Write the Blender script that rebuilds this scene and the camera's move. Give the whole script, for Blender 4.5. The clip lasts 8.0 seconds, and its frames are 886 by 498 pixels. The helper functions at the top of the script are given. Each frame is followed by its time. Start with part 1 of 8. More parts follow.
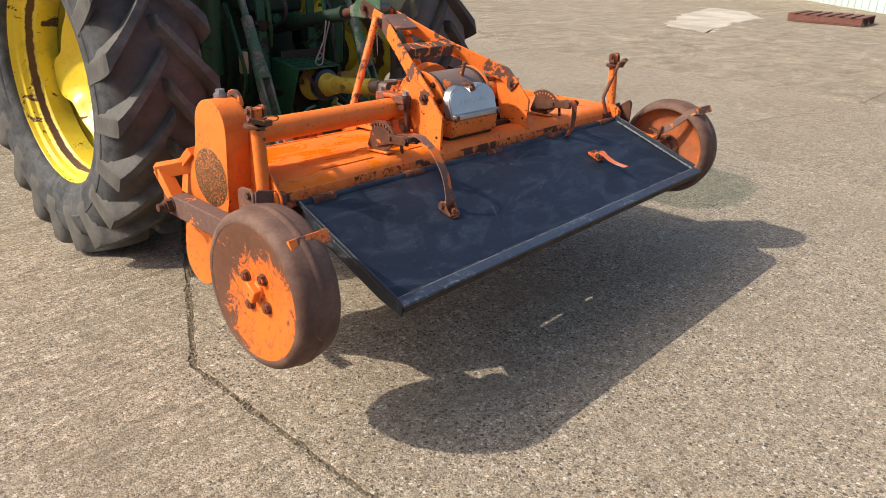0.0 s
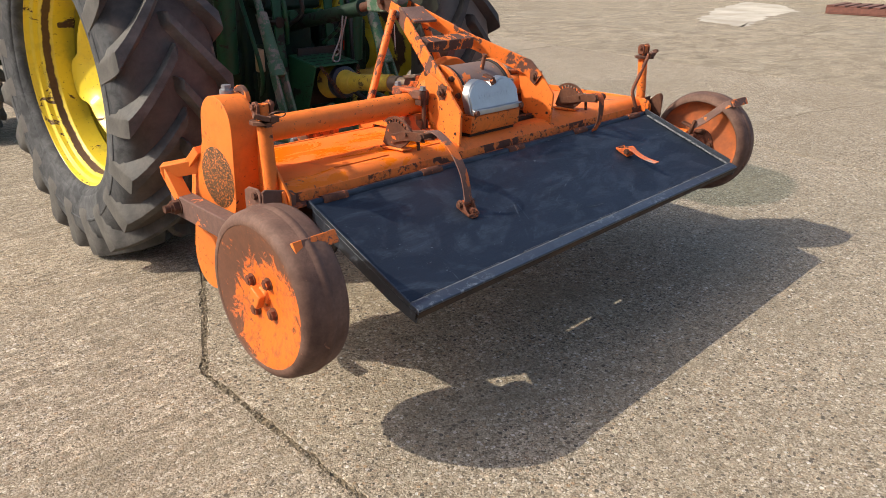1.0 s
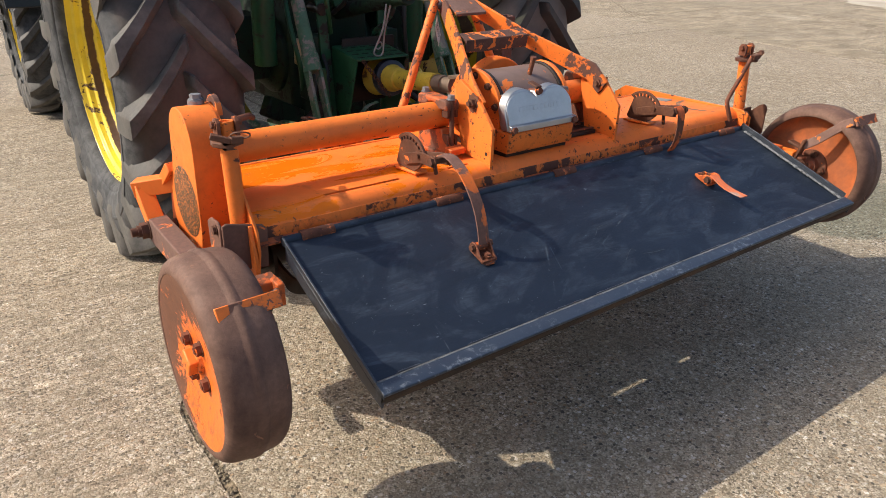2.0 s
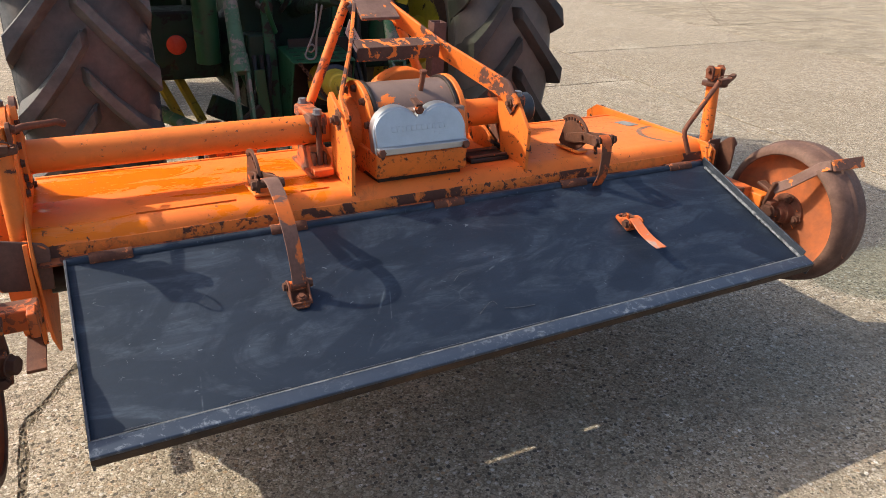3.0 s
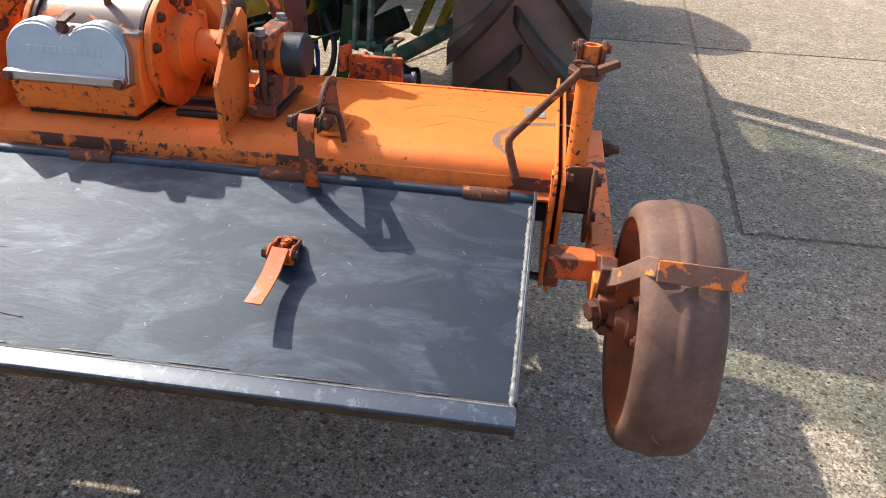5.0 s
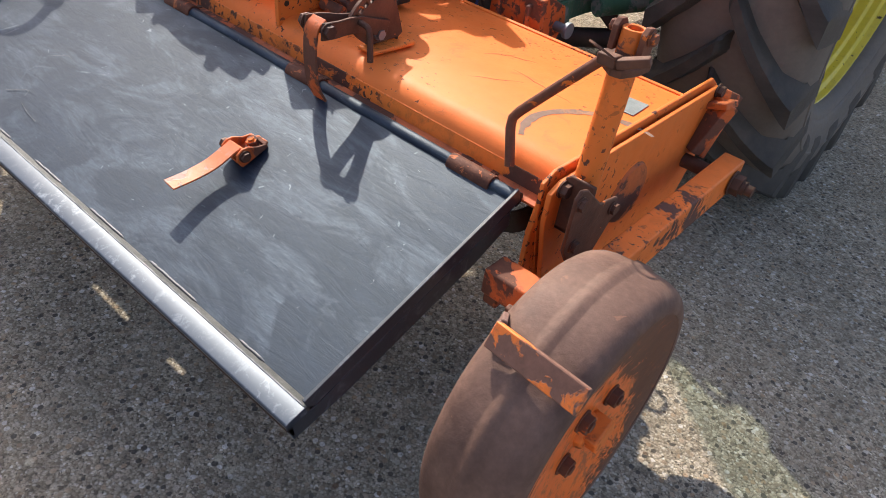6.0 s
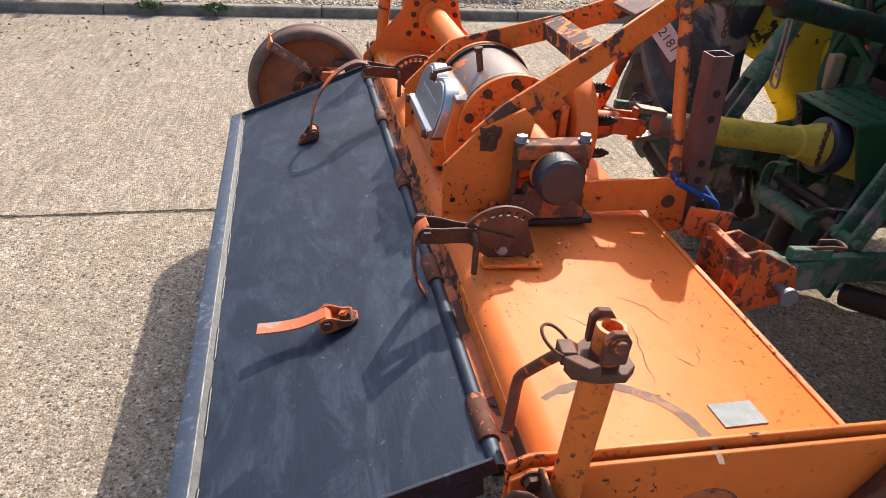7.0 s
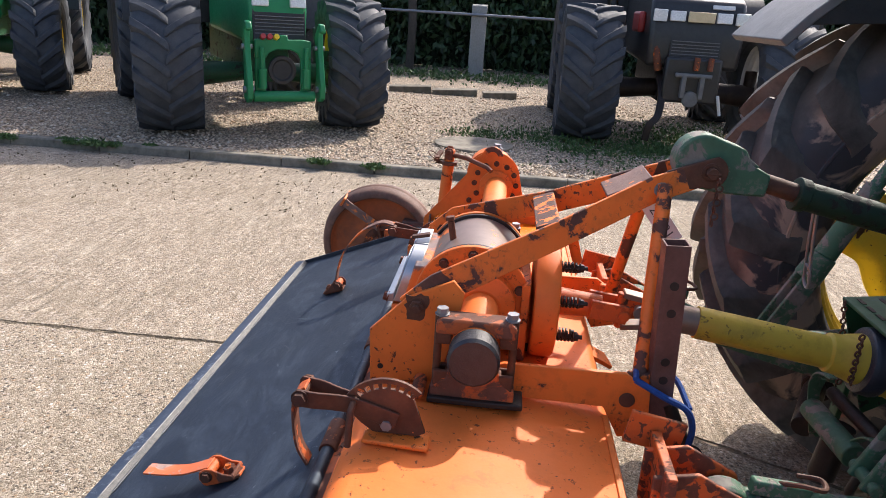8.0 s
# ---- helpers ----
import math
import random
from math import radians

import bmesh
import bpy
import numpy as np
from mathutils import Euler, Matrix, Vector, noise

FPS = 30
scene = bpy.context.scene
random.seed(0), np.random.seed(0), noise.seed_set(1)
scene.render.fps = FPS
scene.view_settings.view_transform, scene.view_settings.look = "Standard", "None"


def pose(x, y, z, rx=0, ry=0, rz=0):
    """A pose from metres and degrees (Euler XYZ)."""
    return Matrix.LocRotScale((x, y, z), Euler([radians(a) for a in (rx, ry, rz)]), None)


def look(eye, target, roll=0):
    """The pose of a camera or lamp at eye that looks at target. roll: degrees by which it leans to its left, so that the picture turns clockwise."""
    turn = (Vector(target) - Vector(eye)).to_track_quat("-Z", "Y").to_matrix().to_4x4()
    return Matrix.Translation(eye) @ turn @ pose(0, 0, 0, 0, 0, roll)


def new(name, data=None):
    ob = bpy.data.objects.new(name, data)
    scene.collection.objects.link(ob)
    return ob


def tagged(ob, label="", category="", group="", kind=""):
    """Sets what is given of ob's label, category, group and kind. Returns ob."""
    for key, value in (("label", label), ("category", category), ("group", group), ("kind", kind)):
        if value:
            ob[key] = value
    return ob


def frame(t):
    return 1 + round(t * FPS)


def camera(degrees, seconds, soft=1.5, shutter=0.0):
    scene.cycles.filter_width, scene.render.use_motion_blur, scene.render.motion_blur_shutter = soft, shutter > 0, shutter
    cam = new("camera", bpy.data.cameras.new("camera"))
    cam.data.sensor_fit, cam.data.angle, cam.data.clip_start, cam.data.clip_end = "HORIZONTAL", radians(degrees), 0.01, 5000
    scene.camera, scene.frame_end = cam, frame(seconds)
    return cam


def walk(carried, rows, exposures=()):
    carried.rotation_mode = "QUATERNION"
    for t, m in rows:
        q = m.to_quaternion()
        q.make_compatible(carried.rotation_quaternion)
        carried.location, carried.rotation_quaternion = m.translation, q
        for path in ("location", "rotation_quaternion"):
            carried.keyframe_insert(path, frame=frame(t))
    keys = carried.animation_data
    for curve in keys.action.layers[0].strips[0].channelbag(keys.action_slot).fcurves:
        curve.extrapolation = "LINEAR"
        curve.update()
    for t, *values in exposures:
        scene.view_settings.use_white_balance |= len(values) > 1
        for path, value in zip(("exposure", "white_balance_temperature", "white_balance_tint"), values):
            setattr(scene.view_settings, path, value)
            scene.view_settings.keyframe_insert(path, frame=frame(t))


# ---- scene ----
cam = camera(63.2, 8.0, soft=0.7)
PATH = [
    (0, (0.101, -0.058, 1.512), (1.477, 1.169, 0.738), 2.3),
    (0.5, (0.111, -0.048, 1.497), (1.485, 1.185, 0.728), 2.1),
    (1, (0.222, -0.008, 1.462), (1.54, 1.283, 0.689), 0.9),
    (1.2, (0.333, 0.01, 1.456), (1.589, 1.353, 0.669), -0.2),
    (2.3, (0.962, 0.191, 1.51), (2.009, 1.67, 0.662), 1.3),
    (2.5, (1.089, 0.195, 1.522), (2.135, 1.671, 0.667), 1.2),
    (2.8, (1.339, 0.114, 1.484), (2.302, 1.653, 0.645), 2.0),
    (3, (1.55, 0.038, 1.489), (2.388, 1.644, 0.642), 1.9),
    (3.3, (1.835, 0.023, 1.508), (2.560, 1.676, 0.647), 2.8),
    (3.5, (2.056, 0.064, 1.476), (2.758, 1.726, 0.612), 3.3),
    (3.7, (2.268, 0.097, 1.481), (2.931, 1.763, 0.595), 2.8),
    (4, (2.582, 0.118, 1.453), (3.138, 1.809, 0.54), 1.4),
    (4.3, (2.895, 0.134, 1.447), (3.188, 1.885, 0.527), 1.3),
    (4.5, (3.059, 0.194, 1.448), (3.177, 1.95, 0.498), 2.3),
    (4.7, (3.227, 0.293, 1.436), (3.232, 2.021, 0.430), 2.9),
    (5, (3.474, 0.415, 1.426), (3.263, 2.101, 0.371), 2.3),
    (5.2, (3.639, 0.494, 1.384), (3.204, 2.122, 0.306), 1.2),
    (6.3, (4.082, 1.078, 1.423), (2.907, 2.122, 0.186), 7.4),
    (6.5, (4.131, 1.206, 1.445), (2.717, 2.024, 0.29), 3.4),
    (6.8, (4.214, 1.417, 1.494), (2.623, 1.956, 0.409), 2.6),
    (7, (4.217, 1.529, 1.523), (2.531, 1.917, 0.518), 4.0),
    (7.2, (4.196, 1.630, 1.548), (2.417, 1.883, 0.671), 4.9),
    (7.5, (4.16, 1.794, 1.565), (2.305, 1.982, 0.843), 6.8),
    (7.7, (4.153, 1.909, 1.587), (2.269, 1.987, 0.922), 4.6),
    (8, (4.185, 2.097, 1.551), (2.294, 1.956, 0.915), 3.7),
]
walk(cam, [(t, look(eye, target, roll)) for t, eye, target, roll in PATH], exposures=[(0.0, 0.59, 6500, 10), (2.4, 0.70, 6500, 10), (3.5, 0.99, 6500, 10), (4.0, 1.14, 6450, 10), (4.5, 1.17, 6350, 10), (5.2, 1.17, 6350, 10), (6.4, 1.03, 6300, 12), (7.0, 0.96, 6300, 13), (7.5, 0.98, 6200, 15), (8.0, 0.98, 6200, 15)])

# ---- light ----
SUN_WAY = Vector((-0.98, 0.575, 1.0)).normalized()
world = bpy.data.worlds.new("sky")
scene.world = world
world.use_nodes = True
wt = world.node_tree
wt.nodes.clear()
sky = wt.nodes.new("ShaderNodeTexSky")
sky.sky_type, sky.sun_disc = "NISHITA", False
sky.sun_elevation = math.asin(SUN_WAY.z)
sky.sun_rotation = math.atan2(SUN_WAY.x, SUN_WAY.y)
sky.air_density, sky.dust_density, sky.ozone_density = 0.85, 3.4, 0.8
bg = wt.nodes.new("ShaderNodeBackground")
bg.inputs["Strength"].default_value = 0.15
wo = wt.nodes.new("ShaderNodeOutputWorld")
wt.links.new(sky.outputs[0], bg.inputs[0])
wt.links.new(bg.outputs[0], wo.inputs[0])
sun = new("sun", bpy.data.lights.new("sun", "SUN"))
sun.data.energy, sun.data.angle, sun.data.color = 3.3, radians(0.55), (1.0, 0.92, 0.78)
sun.matrix_world = look(SUN_WAY * 30, (0, 0, 0))


# ---- materials ----
class Mat:
    """A small node builder round one Principled shader."""

    def __init__(self, name, rough=0.6, metal=0.0, spec=0.5, coat=0.0):
        self.m = bpy.data.materials.new(name)
        self.m.use_nodes = True
        self.t = self.m.node_tree
        self.t.nodes.clear()
        out = self.t.nodes.new("ShaderNodeOutputMaterial")
        self.b = self.t.nodes.new("ShaderNodeBsdfPrincipled")
        self.t.links.new(self.b.outputs[0], out.inputs[0])
        for k, v in (("Roughness", rough), ("Metallic", metal), ("Specular IOR Level", spec), ("Coat Weight", coat)):
            self.b.inputs[k].default_value = v
        self.co = self.t.nodes.new("ShaderNodeTexCoord").outputs["Object"]

    def put(self, socket, v):
        if isinstance(v, bpy.types.NodeSocket):
            self.t.links.new(v, socket)
        elif isinstance(v, tuple) and len(v) == 3 and socket.type == "RGBA":
            socket.default_value = (*v, 1)
        else:
            socket.default_value = v

    def stretch(self, sx, sy, sz):
        n = self.t.nodes.new("ShaderNodeMapping")
        self.put(n.inputs["Vector"], self.co)
        n.inputs["Scale"].default_value = (sx, sy, sz)
        return n.outputs[0]

    def noise(self, scale, detail=4, rough=0.55, distort=0.0, co=None):
        n = self.t.nodes.new("ShaderNodeTexNoise")
        self.put(n.inputs["Vector"], co or self.co)
        for k, v in (("Scale", scale), ("Detail", detail), ("Roughness", rough), ("Distortion", distort)):
            n.inputs[k].default_value = v
        return n.outputs[0]

    def cells(self, scale, feature="F1", out=0, rand=1.0, flat=False):
        n = self.t.nodes.new("ShaderNodeTexVoronoi")
        n.feature = feature
        n.voronoi_dimensions = "2D" if flat else "3D"
        self.put(n.inputs["Vector"], self.co)
        n.inputs["Scale"].default_value = scale
        n.inputs["Randomness"].default_value = rand
        return n.outputs[out]

    def ramp(self, fac, *stops):
        n = self.t.nodes.new("ShaderNodeValToRGB")
        self.put(n.inputs[0], fac)
        els = n.color_ramp.elements
        while len(els) < len(stops):
            els.new(0.5)
        for e, (p, c) in zip(els, stops):
            e.position = p
            e.color = (*c, 1) if isinstance(c, tuple) else (c, c, c, 1)
        return n.outputs[0]

    def mix(self, fac, a, b, kind="MIX"):
        n = self.t.nodes.new("ShaderNodeMix")
        n.data_type, n.blend_type = "RGBA", kind
        self.put(n.inputs[0], fac)
        self.put(n.inputs[6], a)
        self.put(n.inputs[7], b)
        return n.outputs[2]

    def math(self, op, a, b=0.0, clamp=False):
        n = self.t.nodes.new("ShaderNodeMath")
        n.operation, n.use_clamp = op, clamp
        self.put(n.inputs[0], a)
        self.put(n.inputs[1], b)
        return n.outputs[0]

    def axis(self, i, co=None):
        n = self.t.nodes.new("ShaderNodeSeparateXYZ")
        self.put(n.inputs[0], co or self.co)
        return n.outputs[i]

    def random(self):
        return self.t.nodes.new("ShaderNodeObjectInfo").outputs["Random"]

    def island(self):
        return self.t.nodes.new("ShaderNodeNewGeometry").outputs["Random Per Island"]

    def colour(self, v):
        self.put(self.b.inputs["Base Color"], v)

    def rough(self, v):
        self.put(self.b.inputs["Roughness"], v)

    def bump(self, height, dist=0.002, strength=0.6):
        n = self.t.nodes.new("ShaderNodeBump")
        n.inputs["Strength"].default_value = strength
        n.inputs["Distance"].default_value = dist
        self.put(n.inputs["Height"], height)
        self.put(self.b.inputs["Normal"], n.outputs[0])


def worn_paint(name, paint, under, chips=0.36, fine=0.30, rough=0.42, grime=0.25, shade=0.8, scale=1.0):
    """Paint worn through to rust: large flakes, small chips and thin grime. chips, fine: share that is bare."""
    w = Mat(name, rough, spec=0.38)
    big = w.noise(7 * scale, 7, 0.62, 0.4)
    small = w.noise(46 * scale, 5, 0.6, 0.3)
    a = w.ramp(big, (0.5 + (0.5 - chips) * 0.5, 0.0), (0.5 + (0.5 - chips) * 0.5 + 0.018, 1.0))
    c = w.ramp(small, (0.5 + (0.5 - fine) * 0.5, 0.0), (0.5 + (0.5 - fine) * 0.5 + 0.02, 1.0))
    gate = w.ramp(w.noise(2.6 * scale, 3), (0.45, 0.0), (0.6, 1.0))
    bare = w.math("MAXIMUM", a, w.math("MULTIPLY", c, gate))
    tone = w.mix(w.ramp(w.noise(3.1, 4), (0.3, 0.0), (0.7, 1.0)), tuple(x * shade for x in paint), paint)
    dirt = w.math("MULTIPLY", w.ramp(w.noise(19, 6, 0.7), (0.48, 0.0), (0.75, 1.0)), grime)
    tone = w.mix(dirt, tone, tuple(0.35 * x + 0.01 for x in paint))
    u = w.mix(w.noise(60, 5, 0.7), tuple(0.55 * x for x in under), tuple(1.6 * x for x in under))
    lo = 0.5 + (0.5 - chips) * 0.5
    halo = w.math("MULTIPLY", w.ramp(big, (lo - 0.035, 0.0), (lo, 1.0)), 0.45)
    tone = w.mix(halo, tone, tuple(0.55 * x + 0.45 * y for x, y in zip(under, paint)))
    w.colour(w.mix(bare, tone, u))
    w.rough(w.mix(bare, w.mix(w.noise(30, 4), (rough - 0.08,) * 3, (rough + 0.14,) * 3), (0.8,) * 3))
    w.bump(w.math("ADD", w.math("MULTIPLY", bare, -0.7), w.math("MULTIPLY", w.noise(140, 3), 0.35)), 0.0012, 0.7)
    return w.m


def rusty(name, dark, light, rough=0.75, scale=1.0, flecks=None, share=0.4):
    w = Mat(name, rough, spec=0.3)
    c = w.mix(w.ramp(w.noise(9 * scale, 6, 0.65, 0.3), (0.3, 0.0), (0.7, 1.0)), dark, light)
    c = w.mix(w.math("MULTIPLY", w.noise(90 * scale, 4), 0.6), c, tuple(0.5 * x for x in dark))
    if flecks:
        f = w.ramp(w.noise(24 * scale, 6, 0.6, 0.5), (0.5 + (0.5 - share) * 0.5, 0.0), (0.52 + (0.5 - share) * 0.5, 1.0))
        c = w.mix(f, c, flecks)
    w.colour(c)
    w.rough(w.mix(w.noise(25, 4), (rough - 0.2,) * 3, (rough + 0.1,) * 3))
    w.bump(w.noise(120 * scale, 5, 0.7), 0.0015, 0.6)
    return w.m


ORANGE, RUST = (0.84, 0.188, 0.024), (0.085, 0.031, 0.018)
orange = worn_paint("orange_paint", ORANGE, RUST, 0.07, 0.27, 0.58, 0.22, scale=1.5)
orange_clean = worn_paint("orange_paint_sound", ORANGE, RUST, 0.05, 0.25, 0.54, 0.34, scale=1.5)
orange_worn = worn_paint("orange_paint_chipped", ORANGE, RUST, 0.29, 0.33, 0.52, 0.38, scale=1.6)
orange_bar = worn_paint("orange_paint_flaking", ORANGE, (0.10, 0.045, 0.032), 0.39, 0.33, 0.5, 0.35, scale=1.5)
orange_faded = worn_paint("orange_paint_faded", (0.62, 0.12, 0.02), (0.12, 0.045, 0.025), 0.42, 0.42, 0.55, 0.5)
rust_red = rusty("rust_red_steel", (0.10, 0.035, 0.02), (0.26, 0.09, 0.045), flecks=(0.62, 0.14, 0.02), share=0.30)
rust_brown = rusty("rust_brown_steel", (0.070, 0.028, 0.017), (0.19, 0.078, 0.042), 0.68, flecks=(0.6, 0.15, 0.03), share=0.2)
bare_bar = rusty("bare_brown_bar", (0.15, 0.08, 0.06), (0.30, 0.175, 0.135), 0.66, flecks=(0.70, 0.19, 0.04), share=0.26)
rust_plain = rusty("rusted_steel", (0.065, 0.028, 0.018), (0.17, 0.07, 0.038), 0.72)
iron_dark = rusty("dark_oily_iron", (0.016, 0.012, 0.01), (0.05, 0.032, 0.025), 0.55)
green = worn_paint("green_paint", (0.015, 0.085, 0.034), (0.03, 0.025, 0.02), 0.30, 0.34, 0.45, 0.7)
# Grimy green, darkened further to carry the shade round the tractor's rear.
green_dark = worn_paint("green_paint_grimy_shaded", (0.006, 0.028, 0.013), (0.012, 0.010, 0.009), 0.36, 0.36, 0.6, 0.8)
green_old = worn_paint("green_paint_worn_grey", (0.055, 0.135, 0.075), (0.17, 0.155, 0.13), 0.40, 0.42, 0.6, 0.6, scale=2)
yellow = worn_paint("yellow_paint", (0.78, 0.56, 0.025), (0.10, 0.05, 0.02), 0.15, 0.2, 0.38, 0.12)
yellow_dull = worn_paint("yellow_plastic", (0.52, 0.36, 0.035), (0.10, 0.07, 0.025), 0.24, 0.3, 0.5, 0.6)
fresh_green = worn_paint("bright_green_paint", (0.015, 0.21, 0.075), (0.05, 0.05, 0.04), 0.1, 0.15, 0.35, 0.2)


def make_rim_yellow():
    """Yellow wheel paint with a ring of rust round the barrel, where water lies."""
    w = Mat("yellow_wheel_paint", 0.33)
    ring = w.math("ADD", w.axis(0), w.math("ADD", 0.066, w.math("MULTIPLY", w.noise(13, 6, 0.75), 0.030)))
    b = w.ramp(w.math("ABSOLUTE", ring), (0.016, 1.0), (0.020, 0.0))
    b = w.math("MULTIPLY", b, w.ramp(w.noise(9, 6, 0.7), (0.34, 0.0), (0.40, 1.0)))
    chips = w.ramp(w.noise(8, 6, 0.65, 0.5), (0.62, 0.0), (0.635, 1.0))
    fine = w.ramp(w.noise(60, 4, 0.6), (0.68, 0.0), (0.70, 1.0))
    bare = w.math("MAXIMUM", b, w.math("MAXIMUM", chips, fine))
    y = w.mix(w.noise(4, 4), (0.62, 0.45, 0.028), (0.76, 0.58, 0.05))
    y = w.mix(w.ramp(w.noise(14, 6, 0.7), (0.5, 0.0), (0.8, 0.5)), y, (0.25, 0.18, 0.05))
    w.colour(w.mix(bare, y, w.mix(w.noise(40, 5), (0.05, 0.025, 0.015), (0.12, 0.06, 0.03))))
    w.rough(w.mix(bare, (0.3,) * 3, (0.8,) * 3))
    w.bump(w.math("MULTIPLY", bare, -1.0), 0.001, 0.6)
    return w.m


def make_flap_black():
    """Brushed-on blue-black paint: strokes, large dull wiped smears, pale nicks and long scratches."""
    w = Mat("black_blue_sheet_paint", 0.5, spec=0.58)
    w.b.inputs["Specular Tint"].default_value = (0.68, 0.83, 1.0, 1)
    smear = w.noise(4, 7, 0.6, 1.6, w.stretch(1.0, 2.0, 2.0))
    s = w.ramp(smear, (0.35, 0.0), (0.68, 1.0))
    c = w.mix(s, (0.0021, 0.0042, 0.0105), (0.0060, 0.0098, 0.0200))
    stroke = w.noise(26, 7, 0.8, 2.4, w.stretch(0.30, 1.2, 1.2))
    c = w.mix(1.0, c, w.ramp(stroke, (0.3, 0.62), (0.7, 1.40)), "MULTIPLY")
    haze = w.ramp(w.noise(3.3, 6, 0.62, 2.6, w.stretch(0.7, 1.5, 1.5)), (0.47, 0.0), (0.58, 1.0))
    wipe = w.ramp(w.noise(11, 7, 0.72, 2.4, w.stretch(0.5, 1.6, 1.6)), (0.42, 0.0), (0.68, 1.0))
    film = w.math("MULTIPLY", haze, w.math("ADD", w.math("MULTIPLY", wipe, 0.75), 0.25))
    c = w.mix(w.math("MULTIPLY", film, 0.45), c, (0.033, 0.043, 0.058))
    scuff = w.ramp(w.noise(70, 3, 0.5, 0.8), (0.70, 0.0), (0.73, 1.0))
    dash = w.ramp(w.noise(120, 2, 0.5, 0.3, w.stretch(0.22, 1.0, 1.0)), (0.755, 0.0), (0.78, 1.0))
    scr = w.ramp(w.cells(3.1, "DISTANCE_TO_EDGE"), (0.0, 1.0), (0.006, 0.0))
    scr = w.math("MULTIPLY", scr, w.ramp(w.noise(6, 5, 0.7), (0.55, 0.0), (0.63, 0.8)))
    gate = w.ramp(w.noise(5, 4, 0.6), (0.44, 0.15), (0.60, 1.0))
    mark = w.math("MULTIPLY", w.math("MAXIMUM", w.math("MAXIMUM", scuff, dash), scr), gate)
    c = w.mix(w.math("MULTIPLY", mark, 0.45), c, (0.20, 0.23, 0.25))
    w.colour(c)
    w.rough(w.mix(film, w.mix(w.ramp(stroke, (0.3, 0.0), (0.7, 1.0)), (0.53,) * 3, (0.63,) * 3), (0.58,) * 3))
    w.put(w.b.inputs["Specular IOR Level"], w.mix(film, (0.58,) * 3, (0.95,) * 3))
    brush = w.noise(30, 6, 0.75, 1.6, w.stretch(0.35, 1.5, 1.5))
    w.bump(w.math("ADD", w.noise(2.2, 2), w.math("ADD", w.math("MULTIPLY", brush, 0.17), w.math("MULTIPLY", w.noise(110, 4), 0.045))), 0.010, 0.42)
    return w.m


def make_flap_edge():
    w = Mat("black_paint_rubbed", 0.45, spec=0.7)
    rub = w.ramp(w.noise(26, 7, 0.75, 0.6), (0.54, 0.0), (0.66, 1.0))
    w.colour(w.mix(w.math("MULTIPLY", rub, 0.5), (0.015, 0.020, 0.030), (0.13, 0.15, 0.175)))
    w.bump(w.noise(60, 5), 0.0008, 0.3)
    return w.m


def make_flap_strip():
    """Black paint on the rubbed strip at the flap's lower edge, greyed, with white scuffs."""
    w = Mat("greyed_black_paint", 0.40, spec=0.75)
    w.b.inputs["Specular Tint"].default_value = (0.78, 0.88, 1.0, 1)
    base = w.mix(w.noise(7, 5, 0.7), (0.007, 0.012, 0.024), (0.028, 0.038, 0.058))
    rub = w.ramp(w.noise(48, 6, 0.72, 0.5), (0.53, 0.0), (0.66, 1.0))
    gate = w.ramp(w.noise(4, 4, 0.6), (0.40, 0.15), (0.60, 1.0))
    c = w.mix(w.math("MULTIPLY", w.math("MULTIPLY", rub, gate), 0.55), base, (0.28, 0.31, 0.34))
    w.colour(c)
    w.rough(w.mix(w.noise(20, 5), (0.36,) * 3, (0.50,) * 3))
    w.bump(w.noise(60, 5), 0.0006, 0.3)
    return w.m


def make_rubber(name, base, dust, amount, tread=0.0):
    """tread: the radius outside which dried soil clings; the sidewall stays grey black."""
    w = Mat(name, 0.75, spec=0.3)
    d = w.ramp(w.noise(6, 7, 0.65, 0.4), (0.35, 0.0), (0.72, 1.0))
    c = w.mix(w.math("MULTIPLY", d, amount), base, dust)
    c = w.mix(w.math("MULTIPLY", w.noise(60, 4, 0.7), 0.5), c, tuple(0.5 * x for x in base))
    if tread:
        y, z = w.axis(1), w.axis(2)
        r = w.math("SQRT", w.math("ADD", w.math("MULTIPLY", y, y), w.math("MULTIPLY", z, z)))
        r = w.math("ADD", r, w.math("MULTIPLY", w.noise(9, 5, 0.6), 0.05))
        wall = w.mix(w.ramp(w.noise(11, 6, 0.7, 0.5), (0.4, 0.0), (0.75, 1.0)), (0.034, 0.035, 0.037), (0.105, 0.105, 0.105))
        # Inner wall: mud blotches, both tones lifted to stand in for glare haze.
        mud_hazed = w.mix(w.ramp(w.noise(5.5, 5, 0.55, 0.6), (0.47, 0.0), (0.53, 1.0)), (0.050, 0.051, 0.056), (0.35, 0.26, 0.195))
        wall = w.mix(w.ramp(w.axis(0), (0.0, 0.0), (0.06, 1.0)), wall, mud_hazed)
        c = w.mix(w.ramp(r, (tread, 0.0), (tread + 0.03, 1.0)), wall, c)
    w.colour(c)
    w.rough(w.mix(d, (0.55,) * 3, (0.9,) * 3))
    w.bump(w.math("ADD", w.noise(35, 6, 0.7), w.math("MULTIPLY", w.noise(4, 3), 0.8)), 0.003, 0.5)
    return w.m


